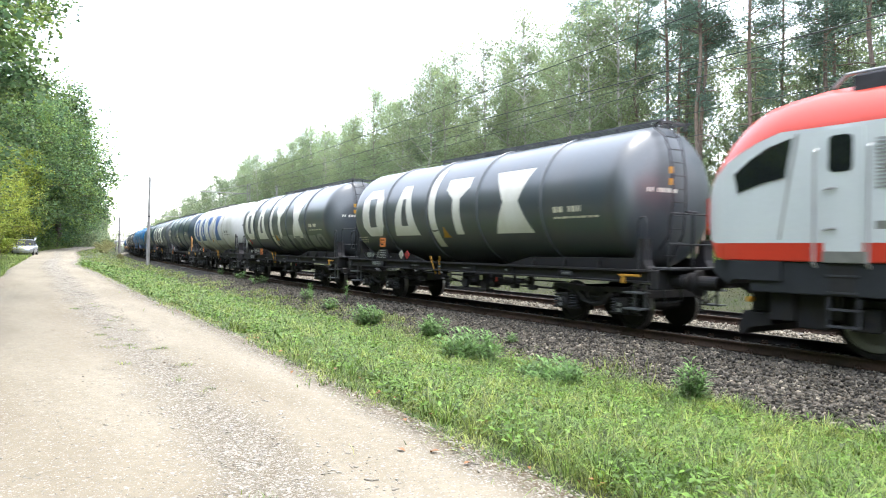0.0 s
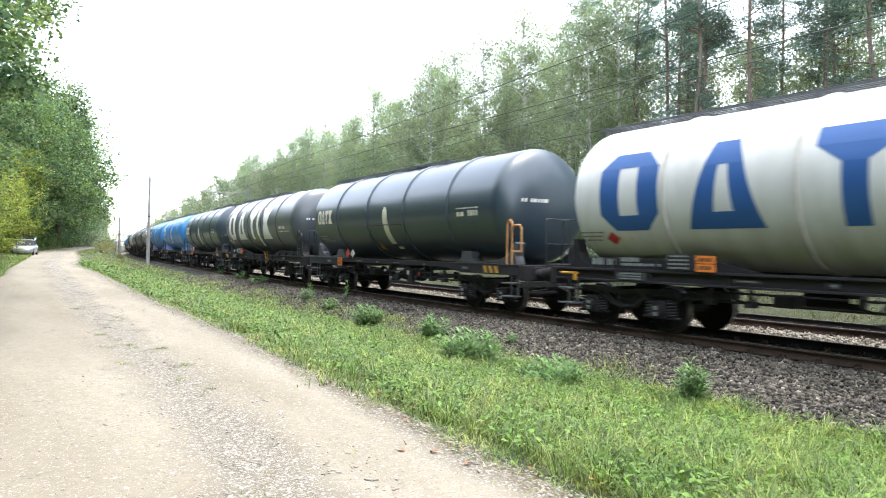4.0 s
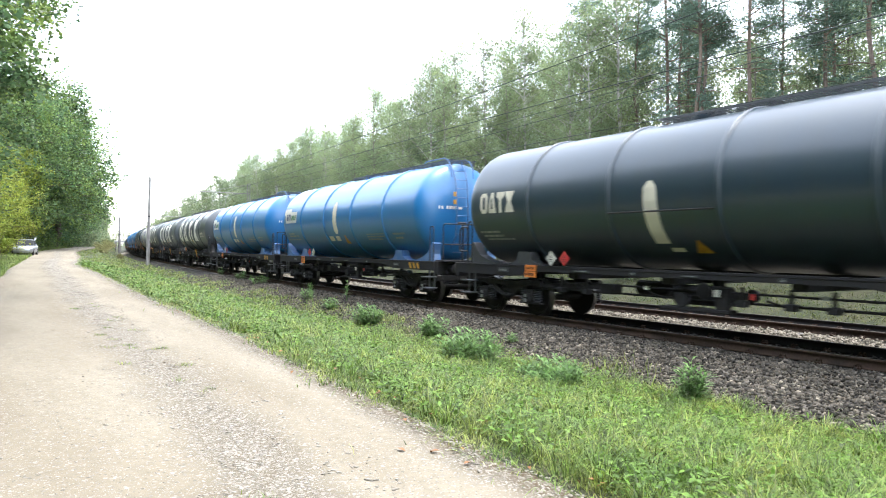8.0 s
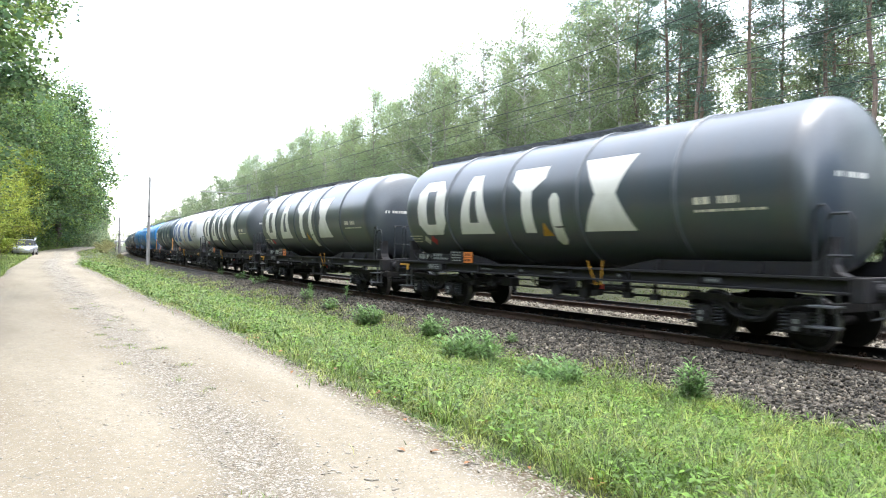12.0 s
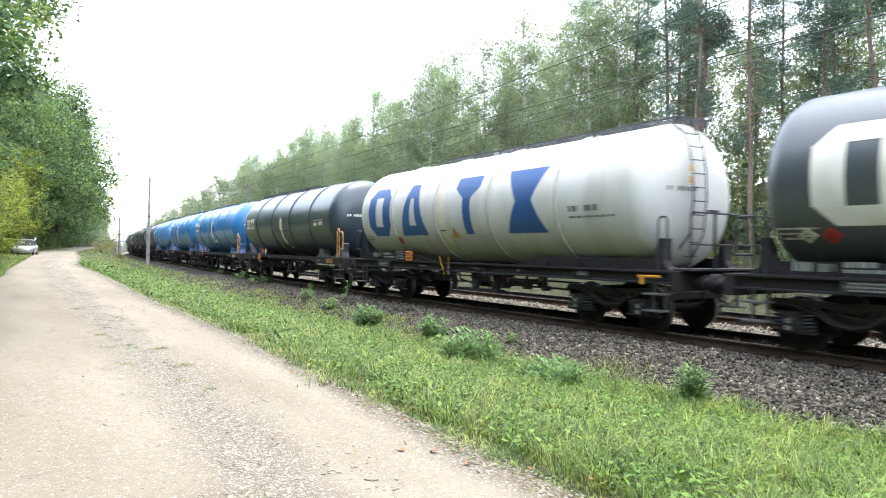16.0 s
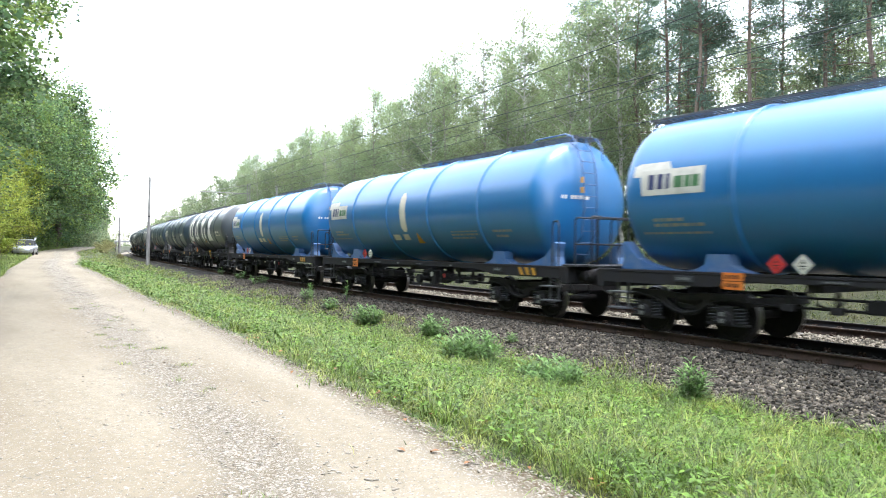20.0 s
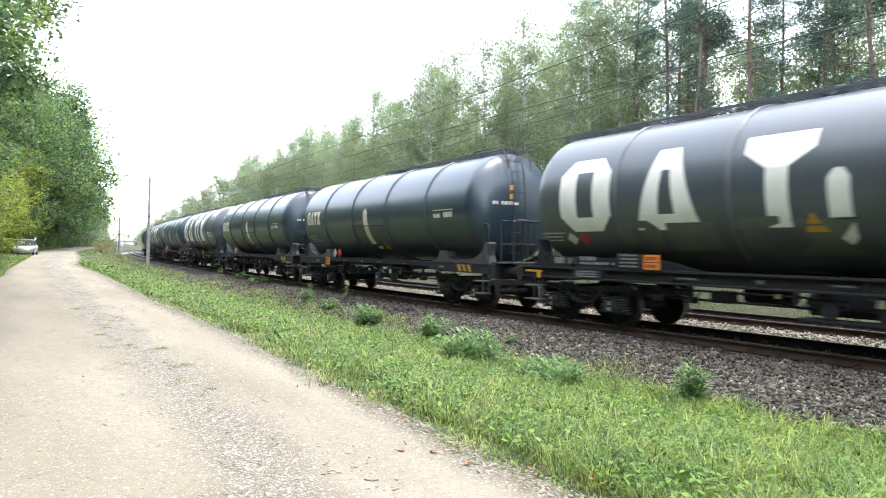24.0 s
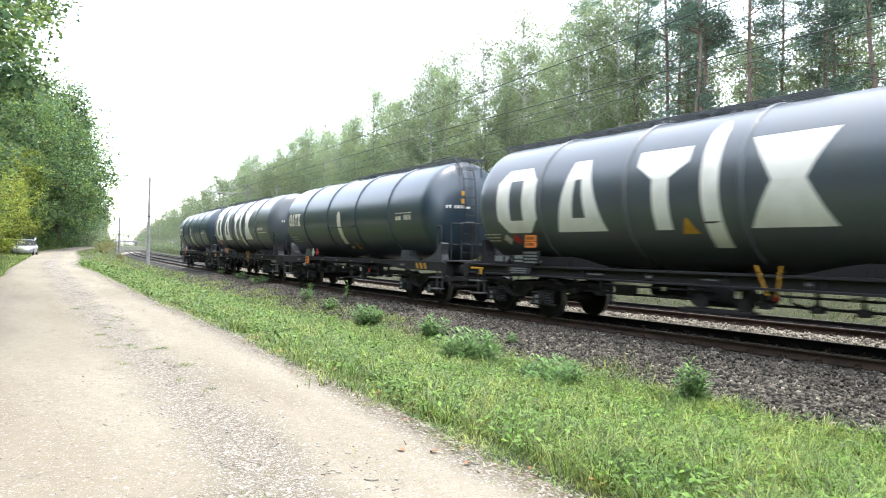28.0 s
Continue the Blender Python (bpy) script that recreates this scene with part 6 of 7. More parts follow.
        crowns.append((lv @ R.T + np.array([x, y, float(terrain(x, y))]), lf))
    for i in range(36):
        y = 16 + i * 5.0 + rng.uniform(-1.5, 1.5)
        add(float(road_x(y)) - 17 + rng.normal(0, 1), y, rng.uniform(0.9, 1.2))
    for i in range(150):
        right = i < 95
        s = 95 + i * 4.2 if right else 180 + (i - 95) * 7.0
        x, y, _ = on_track(s, rng.uniform(9.0, 13.5) if right else rng.uniform(-16, -8.5))
        (tv, tf), (lv, lf) = thick[i % 3]
        a, sc = rng.uniform(0, 6.28), rng.uniform(1.0, 2.0) * (1 if right else 1.8)
        R = np.array([[math.cos(a), -math.sin(a), 0], [math.sin(a), math.cos(a), 0], [0, 0, 1]]) * sc
        crowns.append((lv @ R.T + np.array([x, y, float(terrain(x, y))]), lf))
    # the wood that closes the line far away
    for i in range(80):
        (tv, tf), (lv, lf) = thick[i % 3]
        x, y = 35 + i * 3.1 + rng.uniform(-1, 1), 866 + rng.uniform(-6, 6)
        crowns.append((lv * rng.uniform(2.6, 4.0) + np.array([x, y, float(terrain(x, y)) - 0.5]), lf))
    for i in range(150):
        add(40 + i * 1.6 + rng.uniform(-1, 1), 880 + rng.uniform(-12, 12) + 14 * (i % 2), rng.uniform(0.9, 1.5))
    ob = new("far_wood", array_mesh("far_wood", *merge(crowns), "birch_leaf"))
    tagged(ob, "distant green broadleaf wood along both sides of the line", "wood", kind="stuff")
    ob = new("far_wood_trunks", array_mesh("far_wood_trunks", *merge(trunks), "bark_grey", True))
    tagged(ob, "thin grey trunks of the distant wood", "wood", kind="stuff")


def build_road_trees():
    rng = np.random.default_rng(44)
    # the oaks at negative y are added out of view, present only as shading
    for y, off, sc, leaf in ((15.5, -7.1, 1.12, "oak_leaf"), (20.5, -6.9, 1.15, "oak_leaf"), (27, -7.0, 1.15, "oak_leaf"), (34, -7.6, 1.1, "oak_leaf"), (17.5, -9.6, 1.3, "oak_leaf"), (23, -9.8, 1.35, "oak_leaf"), (11.5, -8.2, 1.2, "oak_leaf"), (34, -5.0, 0.66, "lime_leaf"), (40, -5.2, 0.70, "lime_leaf"), (44, -7.0, 1.1, "oak_leaf"),
                             (51, -6.2, 0.8, "lime_leaf"), (61, -5.8, 0.8, "lime_leaf"), (72, -8.0, 0.95, "lime_leaf"), (86, -5.0, 0.85, "lime_leaf"), (89, -7.0, 1.25, "oak_leaf"),
                             (95, -5.5, 1.5, "oak_leaf"), (103, -4.6, 1.6, "oak_leaf"), (113, -4.6, 1.85, "oak_leaf"), (124, -5.4, 1.7, "oak_leaf"), (138, -7.0, 1.4, "oak_leaf"), (152, -7.5, 1.3, "oak_leaf"), (168, -8.0, 1.2, "oak_leaf"),
                             (24, -11.0, 1.1, "oak_leaf"), (33, -11.5, 1.1, "oak_leaf"), (44, -12.5, 1.1, "oak_leaf"), (57, -12.5, 1.1, "oak_leaf"), (70, -13.0, 1.15, "oak_leaf"), (84, -12.5, 1.15, "oak_leaf"), (98, -11.5, 1.2, "oak_leaf"),
                             (112, -12.0, 1.25, "oak_leaf"), (7, -6.5, 1.0, "oak_leaf"), (-1, -6.8, 1.05, "oak_leaf"), (-9, -6.5, 1.0, "oak_leaf"), (-18, -7.0, 1.1, "oak_leaf"), (-28, -7, 1.1, "oak_leaf")):
        x = float(road_x(y)) + off
        plant_tree("oak_tree", "oak" if 8 < y < 30 and off > -10 else "oak_mid" if 0 < y < 62 and off > -9.6 else "oak_far" if y > 60 and off > -9.6 else "oak_back", int(rng.integers(1, 3)), "bark_brown", leaf, x, y, sc * rng.uniform(0.95, 1.05), rng.uniform(0, 360),
                   "leafy green oak beside the gravel road", "tree", "oaks along the road")
    for i in range(64):
        y = 21 + (i % 32) * 2.9 + rng.uniform(-0.8, 0.8)
        sc = rng.uniform(1.3, 2.3) if i < 32 else rng.uniform(2.0, 3.0)
        off = -0.012 * y - 2.3 - 1.05 * sc - rng.uniform(0, 0.8) - (1.8 if i >= 32 else 0)
        if 64 < y < 92:
            off = -8.0 - rng.uniform(0, 1.2) - (2.5 if i >= 32 else 0)
        x = float(road_x(y)) + off
        plant_tree("bush", "shrub", int(rng.integers(1, 4)), "bark_brown", "lime_leaf" if rng.uniform() < 0.65 else "oak_leaf", x, y, sc, rng.uniform(0, 360),
                   "yellow-green leafy bush beside the gravel road", "bush", "bushes along the road")
    for i in range(22):
        y = 93 + i * 2.2 + rng.uniform(-0.8, 0.8)
        sc = rng.uniform(1.7, 2.8)
        x = float(road_x(y)) - 2.2 - 1.15 * sc - rng.uniform(0, 2.5)
        plant_tree("bush", "shrub", int(rng.integers(1, 4)), "bark_brown", "oak_leaf", x, y, sc, rng.uniform(0, 360), "dark green undergrowth below the roadside oaks", "bush", "bushes along the road")
    plant_tree("bush", "shrub", 2, "bark_brown", "lime_leaf", 1.55, 74.5, 1.9, 40, "yellow-green leafy bush that hangs over the parked car", "bush", "bushes along the road")
    for i in range(9):
        y = 92 + i * 4.0
        x = float(road_x(y)) + rng.uniform(3.4, 5.0)
        plant_tree("bush", "shrub", int(rng.integers(1, 4)), "bark_brown", "grass_dry", x, y, rng.uniform(0.6, 0.95), rng.uniform(0, 360), "dry yellowish bush on the grassy bank", "bush", "bushes on the bank")


# ---- grass, stones, weeds ----
def blades(rng, x, y, lo, hi, width, heading=None):
    """Grass blades that arch over, as arrays of triangles; heading: the way each leans, else at random."""
    n = len(x)
    z = terrain(x, y) - 0.02
    h = rng.uniform(lo, hi, n)
    a = rng.uniform(0, 2 * np.pi, n) if heading is None else heading
    d = np.stack([np.cos(a), np.sin(a), np.zeros(n)], 1)
    s = np.stack([-np.sin(a), np.cos(a), np.zeros(n)], 1) * (width * rng.uniform(0.7, 1.3, n))[:, None]
    lean = (h * rng.uniform(0.35, 1.5, n))[:, None]
    p = np.stack([x, y, z], 1)
    up = np.array([0, 0, 1.0])
    fall = rng.uniform(0.35, 1.05, n)
    mid = p + d * lean * 0.22 + up * (h * 0.6)[:, None]
    bend = p + d * lean * 0.62 + up * (h * (0.72 + 0.25 * fall))[:, None]
    tip = p + d * lean * 1.1 + up * (h * fall)[:, None]
    v = np.stack([p - s, p + s, mid - s, mid + s, bend - s * 0.7, bend + s * 0.7, tip], 1).reshape(-1, 3)
    i = np.arange(n)[:, None, None] * 7
    f = (i + np.array([[0, 1, 3], [0, 3, 2], [2, 3, 5], [2, 5, 4], [4, 5, 6]])[None]).reshape(-1, 3)
    return v, f


def build_grass():
    rng = np.random.default_rng(55)

    def spread_y(n, y0, y1, p):
        u = rng.uniform(0, 1, n)
        a, b = (y0 + 3) ** (1 - p), (y1 + 3) ** (1 - p)
        return (a + (b - a) * u) ** (1 / (1 - p)) - 3
    # the verge between road and track
    n = 300000
    y = spread_y(n, 0.3, 135, 1.36)
    left = road_x(y) + road_half(y) + 0.06 + 0.07 * np.sin(y * 2.9 + np.sin(y * 1.1) * 2) + rng.normal(0.0, 0.10, n)
    right = np.interp(y, _y, _x) - 3.35 - 0.7 * np.exp(-y / 7) + 0.8 * smooth01((y - 6) / 16) + 0.3 * np.sin(y * 0.9) + rng.normal(0, 0.25, n)
    k = rng.uniform(0, 1, n)
    x = left + (right - left) * k
    # nearly half of the blades stand in loose clumps
    j = rng.integers(0, n // 45, n)
    mine = rng.uniform(0, 1, n) < 0.45
    c = rng.integers(0, n, n // 45)
    wide = 0.05 + 0.002 * y
    x, y, k = (np.where(mine, x[c][j] + rng.normal(0, 1, n) * wide, x), np.where(mine, y[c][j] + rng.normal(0, 1, n) * wide, y), np.where(mine, k[c][j], k))
    left, right = np.where(mine, left[c][j], left), np.where(mine, right[c][j], right)
    tall = np.where(mine, rng.uniform(0.7, 1.5, n // 45)[j], 0.85)
    patch = np.sin(x * 1.9 + 1.3 * np.sin(y * 0.7)) * np.sin(y * 1.4 + np.sin(x * 2.3))
    keep = (right > left + 0.3) & (rng.uniform(0, 1, n) < 0.72 + 0.28 * patch)
    x, y, k, patch, tall = x[keep], y[keep], k[keep], patch[keep], tall[keep]
    short = np.clip(0.62 + 1.6 * np.minimum(k, 0.4), 0.62, 1.0)
    far = np.clip(y / 40, 0, 1)
    dry = rng.uniform(0, 1, len(x)) < 0.13
    for m, name, mt, label in ((~dry, "verge_grass", "grass", "fresh green grass between the road and the track"), (dry, "dry_grass", "grass_dry", "dry yellowish grass among the green")):
        v, f = blades(rng, x[m], y[m], 0.04, 0.16, 0.0026 + 0.006 * far[m])
        b = v.reshape(-1, 7, 3)
        z0 = b[:, 0:1, 2:3]
        b[:, :, 2:3] = z0 + (b[:, :, 2:3] - z0) * (short[m] * tall[m] * (1 + 0.35 * patch[m]))[:, None, None]
        tagged(new(name, array_mesh(name, b.reshape(-1, 3), f, mt)), label, "grass", kind="stuff")
    # the grass goes on behind
    n = 64000
    y = rng.uniform(-16, 4, n)
    x = np.where((rng.uniform(0, 1, n) < 0.55) & (y < 0.6), road_x(y) + road_half(y) + rng.uniform(0, 6.5, n), road_x(y) - road_half(y) - 0.1 - rng.uniform(0, 1, n) ** 1.5 * 4.5)
    v, f = blades(rng, x, y, 0.06, 0.22, 0.006)
    tagged(new("roadside_grass", array_mesh("roadside_grass", v, f, "grass")), "green grass on both sides of the gravel road", "grass", kind="stuff")
    # tussocks of longer grass
    c, n = 1500, 75000
    cy = spread_y(c, 1.0, 45, 1.5)
    cl, cr = road_x(cy) + road_half(cy) + 0.35, np.interp(cy, _y, _x) - 3.9
    cx = cl + (cr - cl) * rng.uniform(0, 1, c)
    i = rng.integers(0, c, n)
    dx, dy = rng.normal(0, 0.06, n), rng.normal(0, 0.06, n)
    tx, ty = cx[i] + dx, cy[i] + dy
    size = rng.uniform(0.6, 1.15, c)[i]
    v, f = blades(rng, tx, ty, 0.10 * size, 0.30 * size, 0.0023 + 0.006 * np.clip(ty / 40, 0, 1), np.arctan2(dy, dx) + rng.normal(0, 0.5, n))
    tagged(new("grass_tussocks", array_mesh("grass_tussocks", v, f, "grass")), "longer arching grass tussocks on the verge", "grass", kind="stuff")
    # fallen leaves along the road's edges
    n = 240
    fy = spread_y(n, 1.5, 25, 1.2)
    fx = road_x(fy) + np.where(rng.uniform(0, 1, n) < 0.3, road_half(fy) + rng.normal(0.2, 0.3, n), -road_half(fy) + rng.normal(0, 0.4, n))
    pts = np.stack([fx, fy, terrain(fx, fy) + np.where(fx > road_x(fy) + road_half(fy), 0.09, 0.035)], 1)
    a = rng.normal(0, 1, (n, 3)) * [1, 1, 0.25]
    a /= np.linalg.norm(a, axis=1)[:, None]
    sd = np.cross(a, [0, 0, 1.0])
    ln = rng.uniform(0.02, 0.045, n)[:, None]
    v = np.stack([pts - a * ln, pts + sd * ln * 0.6 + [0, 0, 0.012], pts + a * ln, pts - sd * ln * 0.6 + [0, 0, 0.008]], 1).reshape(-1, 3)
    tagged(new("fallen_leaves", array_mesh("fallen_leaves", v, np.arange(4 * n).reshape(n, 4), "fallen_leaf")), "brown fallen leaves along the road's edges", "leaves", kind="stuff")
    # broad-leaved herbs in the grass
    n = 50000
    c = 1500
    cy = spread_y(c, 1.0, 60, 1.4)
    cl, cr = road_x(cy) + road_half(cy) + 0.4, np.interp(cy, _y, _x) - 3.9
    cx = cl + (cr - cl) * rng.uniform(0, 1, c)
    i = rng.integers(0, c, n)
    hx, hy = cx[i] + rng.normal(0, 0.13, n), cy[i] + rng.normal(0, 0.13, n)
    pts = np.stack([hx, hy, terrain(hx, hy) + rng.uniform(0.04, 0.19, n)], 1)
    a = rng.normal(0, 1, (n, 3)) * [1, 1, 0.3]
    a /= np.linalg.norm(a, axis=1)[:, None]
    sd = np.cross(a, np.array([0, 0, 1.0]) + rng.normal(0, 0.25, (n, 3)))
    sd /= np.linalg.norm(sd, axis=1)[:, None]
    ln = (rng.uniform(0.011, 0.040, n) * (1 + hy / 25))[:, None]
    v = np.stack([pts - a * ln, pts + sd * ln * 0.45 + [0, 0, 0.006], pts + a * ln, pts - sd * ln * 0.45 + [0, 0, 0.006]], 1).reshape(-1, 3)
    tagged(new("verge_herbs", array_mesh("verge_herbs", v, np.arange(4 * n).reshape(n, 4), "herb_leaf")), "small broad-leaved herbs among the verge grass", "herbs", kind="stuff")
    # the road's other edge
    n = 30000
    y = spread_y(n, 4, 120, 1.2)
    x = road_x(y) - road_half(y) - np.abs(rng.normal(0, 1.5, n)) + 0.1
    v, f = blades(rng, x, y, 0.06, 0.22, 0.006 + 0.010 * np.clip(y / 40, 0, 1))
    tagged(new("road_edge_grass", array_mesh("road_edge_grass", v, f, "grass")), "thin grass below the trees beside the road", "grass", kind="stuff")
    # the bank beyond the tracks
    n = 110000
    s = spread_y(n, 2, 160, 1.1)
    lat = rng.uniform(7.6, 16.5, n)
    keep = np.sin(s * 1.1 + 2 * np.sin(lat)) * np.sin(lat * 1.7 + np.sin(s * 0.6)) > rng.uniform(-1.6, 0.7, n)
    s, lat = s[keep], lat[keep]
    x, y, _ = on_track(s, lat)
    v, f = blades(rng, x, y, 0.03, 0.10, 0.008 + 0.012 * np.clip(s / 50, 0, 1))
    tagged(new("bank_grass", array_mesh("bank_grass", v, f, "bank_grass")), "long rough grass on the bank beyond the tracks", "grass", kind="stuff")
    # tufts in the road's crown
    n = 900
    c = rng.uniform(2, 20, 26)
    i = rng.integers(0, 26, n)
    y = c[i] + rng.normal(0, 0.07, n)
    x = road_x(y) + ridge(y) + np.sin(c[i] * 7.7) * 0.35 + rng.normal(0, 0.06, n)
    v, f = blades(rng, x, y, 0.02, 0.05, 0.0022)
    v[:, 2] += 0.03
    tagged(new("road_tufts", array_mesh("road_tufts", v, f, "grass")), "tiny grass tufts in the gravel road's crown", "grass", kind="stuff")


CUBE_V = np.array([(-1, -1, -1), (1, -1, -1), (1, 1, -1), (-1, 1, -1), (-1, -1, 1), (1, -1, 1), (1, 1, 1), (-1, 1, 1)], float)
CUBE_F = np.array([(0, 2, 1), (0, 3, 2), (4, 5, 6), (4, 6, 7), (0, 1, 5), (0, 5, 4), (1, 2, 6), (1, 6, 5), (2, 3, 7), (2, 7, 6), (3, 0, 4), (3, 4, 7)])
PEBBLE_V = np.array([(-1, -1, -0.5), (1, -1, -0.5), (1, 1, -0.5), (-1, 1, -0.5), (-0.45, -0.45, 0.5), (0.45, -0.45, 0.5), (0.45, 0.45, 0.5), (-0.45, 0.45, 0.5)], float)


def stones(rng, x, y, z, size, base_v, base_f, flat=0.7, jitter=0.35, tilt=1.0):
    """Loose stones: jittered copies of one solid, turned at random; tilt: how far they may lie on their sides."""
    n = len(x)
    q = rng.normal(0, 1, (n, 4)) * np.array([1, tilt, tilt, 1])
    q /= np.linalg.norm(q, axis=1)[:, None]
    w, a, b, c = q.T
    R = np.stack([np.stack([1 - 2 * (b * b + c * c), 2 * (a * b - c * w), 2 * (a * c + b * w)], 1),
                  np.stack([2 * (a * b + c * w), 1 - 2 * (a * a + c * c), 2 * (b * c - a * w)], 1),
                  np.stack([2 * (a * c - b * w), 2 * (b * c + a * w), 1 - 2 * (a * a + b * b)], 1)], 1)
    v = base_v[None] * (1 + rng.uniform(-jitter, jitter, (n, len(base_v), 3)))
    v = v * (np.array([1.0, 0.8, 0.6])[None] * rng.uniform(0.75, 1.25, (n, 3)))[:, None, :]
    v = np.einsum("nij,nkj->nki", R, v) * size[:, None, None]
    v[:, :, 2] *= flat
    v += np.stack([x, y, z], 1)[:, None, :]
    f = (np.arange(n)[:, None, None] * len(base_v) + base_f[None]).reshape(-1, 3)
    return v.reshape(-1, 3), f


def build_stones():
    rng = np.random.default_rng(66)
    for name, mt, label, rows in (
            ("ballast_stones", "stone", "loose angular grey-brown crushed stones", ((4000, -12, 1.0, -4.35, -0.95, 0.012, 0.036), (46000, 1.0, 16, -4.35, -0.95, 0.010, 0.036), (13000, 16, 45, -4.3, -0.95, 0.025, 0.052))),
            ("oily_stones", "stone_oily", "dark stones between the rails, coloured for oil and the train's shade", ((6000, 2, 40, -0.62, 0.62, 0.02, 0.042),)),
            ("pale_stones", "stone_pale", "paler crushed stones between and beyond the tracks", ((6500, 1, 17, -4.4, -0.95, 0.010, 0.034), (14000, 2, 30, 0.9, 3.45, 0.016, 0.042), (6000, 30, 60, 0.9, 3.45, 0.03, 0.055), (6000, 2, 40, 3.6, 7.3, 0.02, 0.042)))):
        out = []
        for n, s0, s1, l0, l1, a, b in rows:
            s, lat = rng.uniform(s0, s1, n), rng.uniform(l0, l1, n)
            if l0 < -4.2:
                lat = np.where(rng.uniform(0, 1, n) < 0.1, l0 - np.abs(rng.normal(0, 0.25, n)), lat)
            x, y, _ = on_track(s, lat)
            out.append(stones(rng, x, y, terrain(x, y) + rng.uniform(-0.01, 0.03, n), a + (b - a) * rng.uniform(0, 1, n) ** 1.5, CUBE_V, CUBE_F, 0.9, 0.45))
        tagged(new(name, array_mesh(name, *merge(out), mt)), label, "ballast stones", kind="stuff")
    out = []
    for n, f_off, a, b in ((19000, lambda yy: ridge(yy) + 0.05 + rng.normal(0, 0.30, len(yy)), 0.004, 0.019), (6500, lambda yy: road_half(yy) + 0.02 + rng.normal(0, 0.12, len(yy)), 0.005, 0.018),
                           (16000, lambda yy: road_half(yy) * rng.uniform(-1, 1, len(yy)), 0.003, 0.011), (2500, lambda yy: -road_half(yy) + 0.15 + rng.normal(0, 0.2, len(yy)), 0.007, 0.022)):
        y = np.where(rng.uniform(0, 1, n) < 0.25, rng.uniform(-12, 3, n), 1.5 + (rng.uniform(0, 1, n) ** 1.9) * 62)
        off = f_off(y)
        x = road_x(y) + off
        sz = rng.uniform(a, b, n) * (1 + 0.03 * np.maximum(y, 0))
        out.append(stones(rng, x, y, terrain(x, y) + 0.020 - sz * 0.02, sz * 0.95, PEBBLE_V, CUBE_F, 0.5, 0.3, 0.12))
    tagged(new("road_pebbles", array_mesh("road_pebbles", *merge(out), "pebble")), "loose pale pebbles on the gravel road", "pebbles", kind="stuff")


def weed(x, y, h, r, n_stems, seed, label):
    """A leafy weed: stems with long narrow leaves."""
    rng = np.random.default_rng(seed)
    z = float(terrain(x, y))
    t = thing("weed", label, "weed", "weeds on the verge", m=pose(x, y, z))
    st, lv = [], []
    for i in range(n_stems):
        a = rng.uniform(0, 2 * math.pi)
        reach = r * math.sqrt(rng.uniform(0, 1))
        top = np.array([math.cos(a) * reach, math.sin(a) * reach, h * rng.uniform(0.5, 1.08) * (1.05 - 0.3 * reach / r)])
        st.append(tube([np.array([top[0] * 0.5, top[1] * 0.5, -0.05]), top * [0.8, 0.8, 0.55], top], [0.006, 0.005, 0.003], 4))
        for k in range(13):
            f = 0.2 + 0.8 * k / 12
            p = np.array([top[0] * (0.5 + 0.5 * f), top[1] * (0.5 + 0.5 * f), top[2] * f])
            b = 2.4 * k + rng.uniform(0, 0.6)
            ln = 0.23 * (1.15 - 0.45 * f) * rng.uniform(0.8, 1.2)
            d = np.array([math.cos(b), math.sin(b), 0.25 + 0.5 * f])
            s = np.array([-math.sin(b), math.cos(b), 0]) * 0.021
            lv.append(np.array([p, p + d * ln * 0.5 + s, p + d * ln - [0, 0, ln * 0.3], p + d * ln * 0.5 - s]))
    part("stem", array_mesh("stem", *merge(st), "weed_leaf", True), None, t)["kind"] = "stuff"
    v = np.concatenate(lv)
    part("foliage", array_mesh("foliage", v, np.arange(len(v)).reshape(-1, 4), "weed_leaf"), None, t)["kind"] = "stuff"


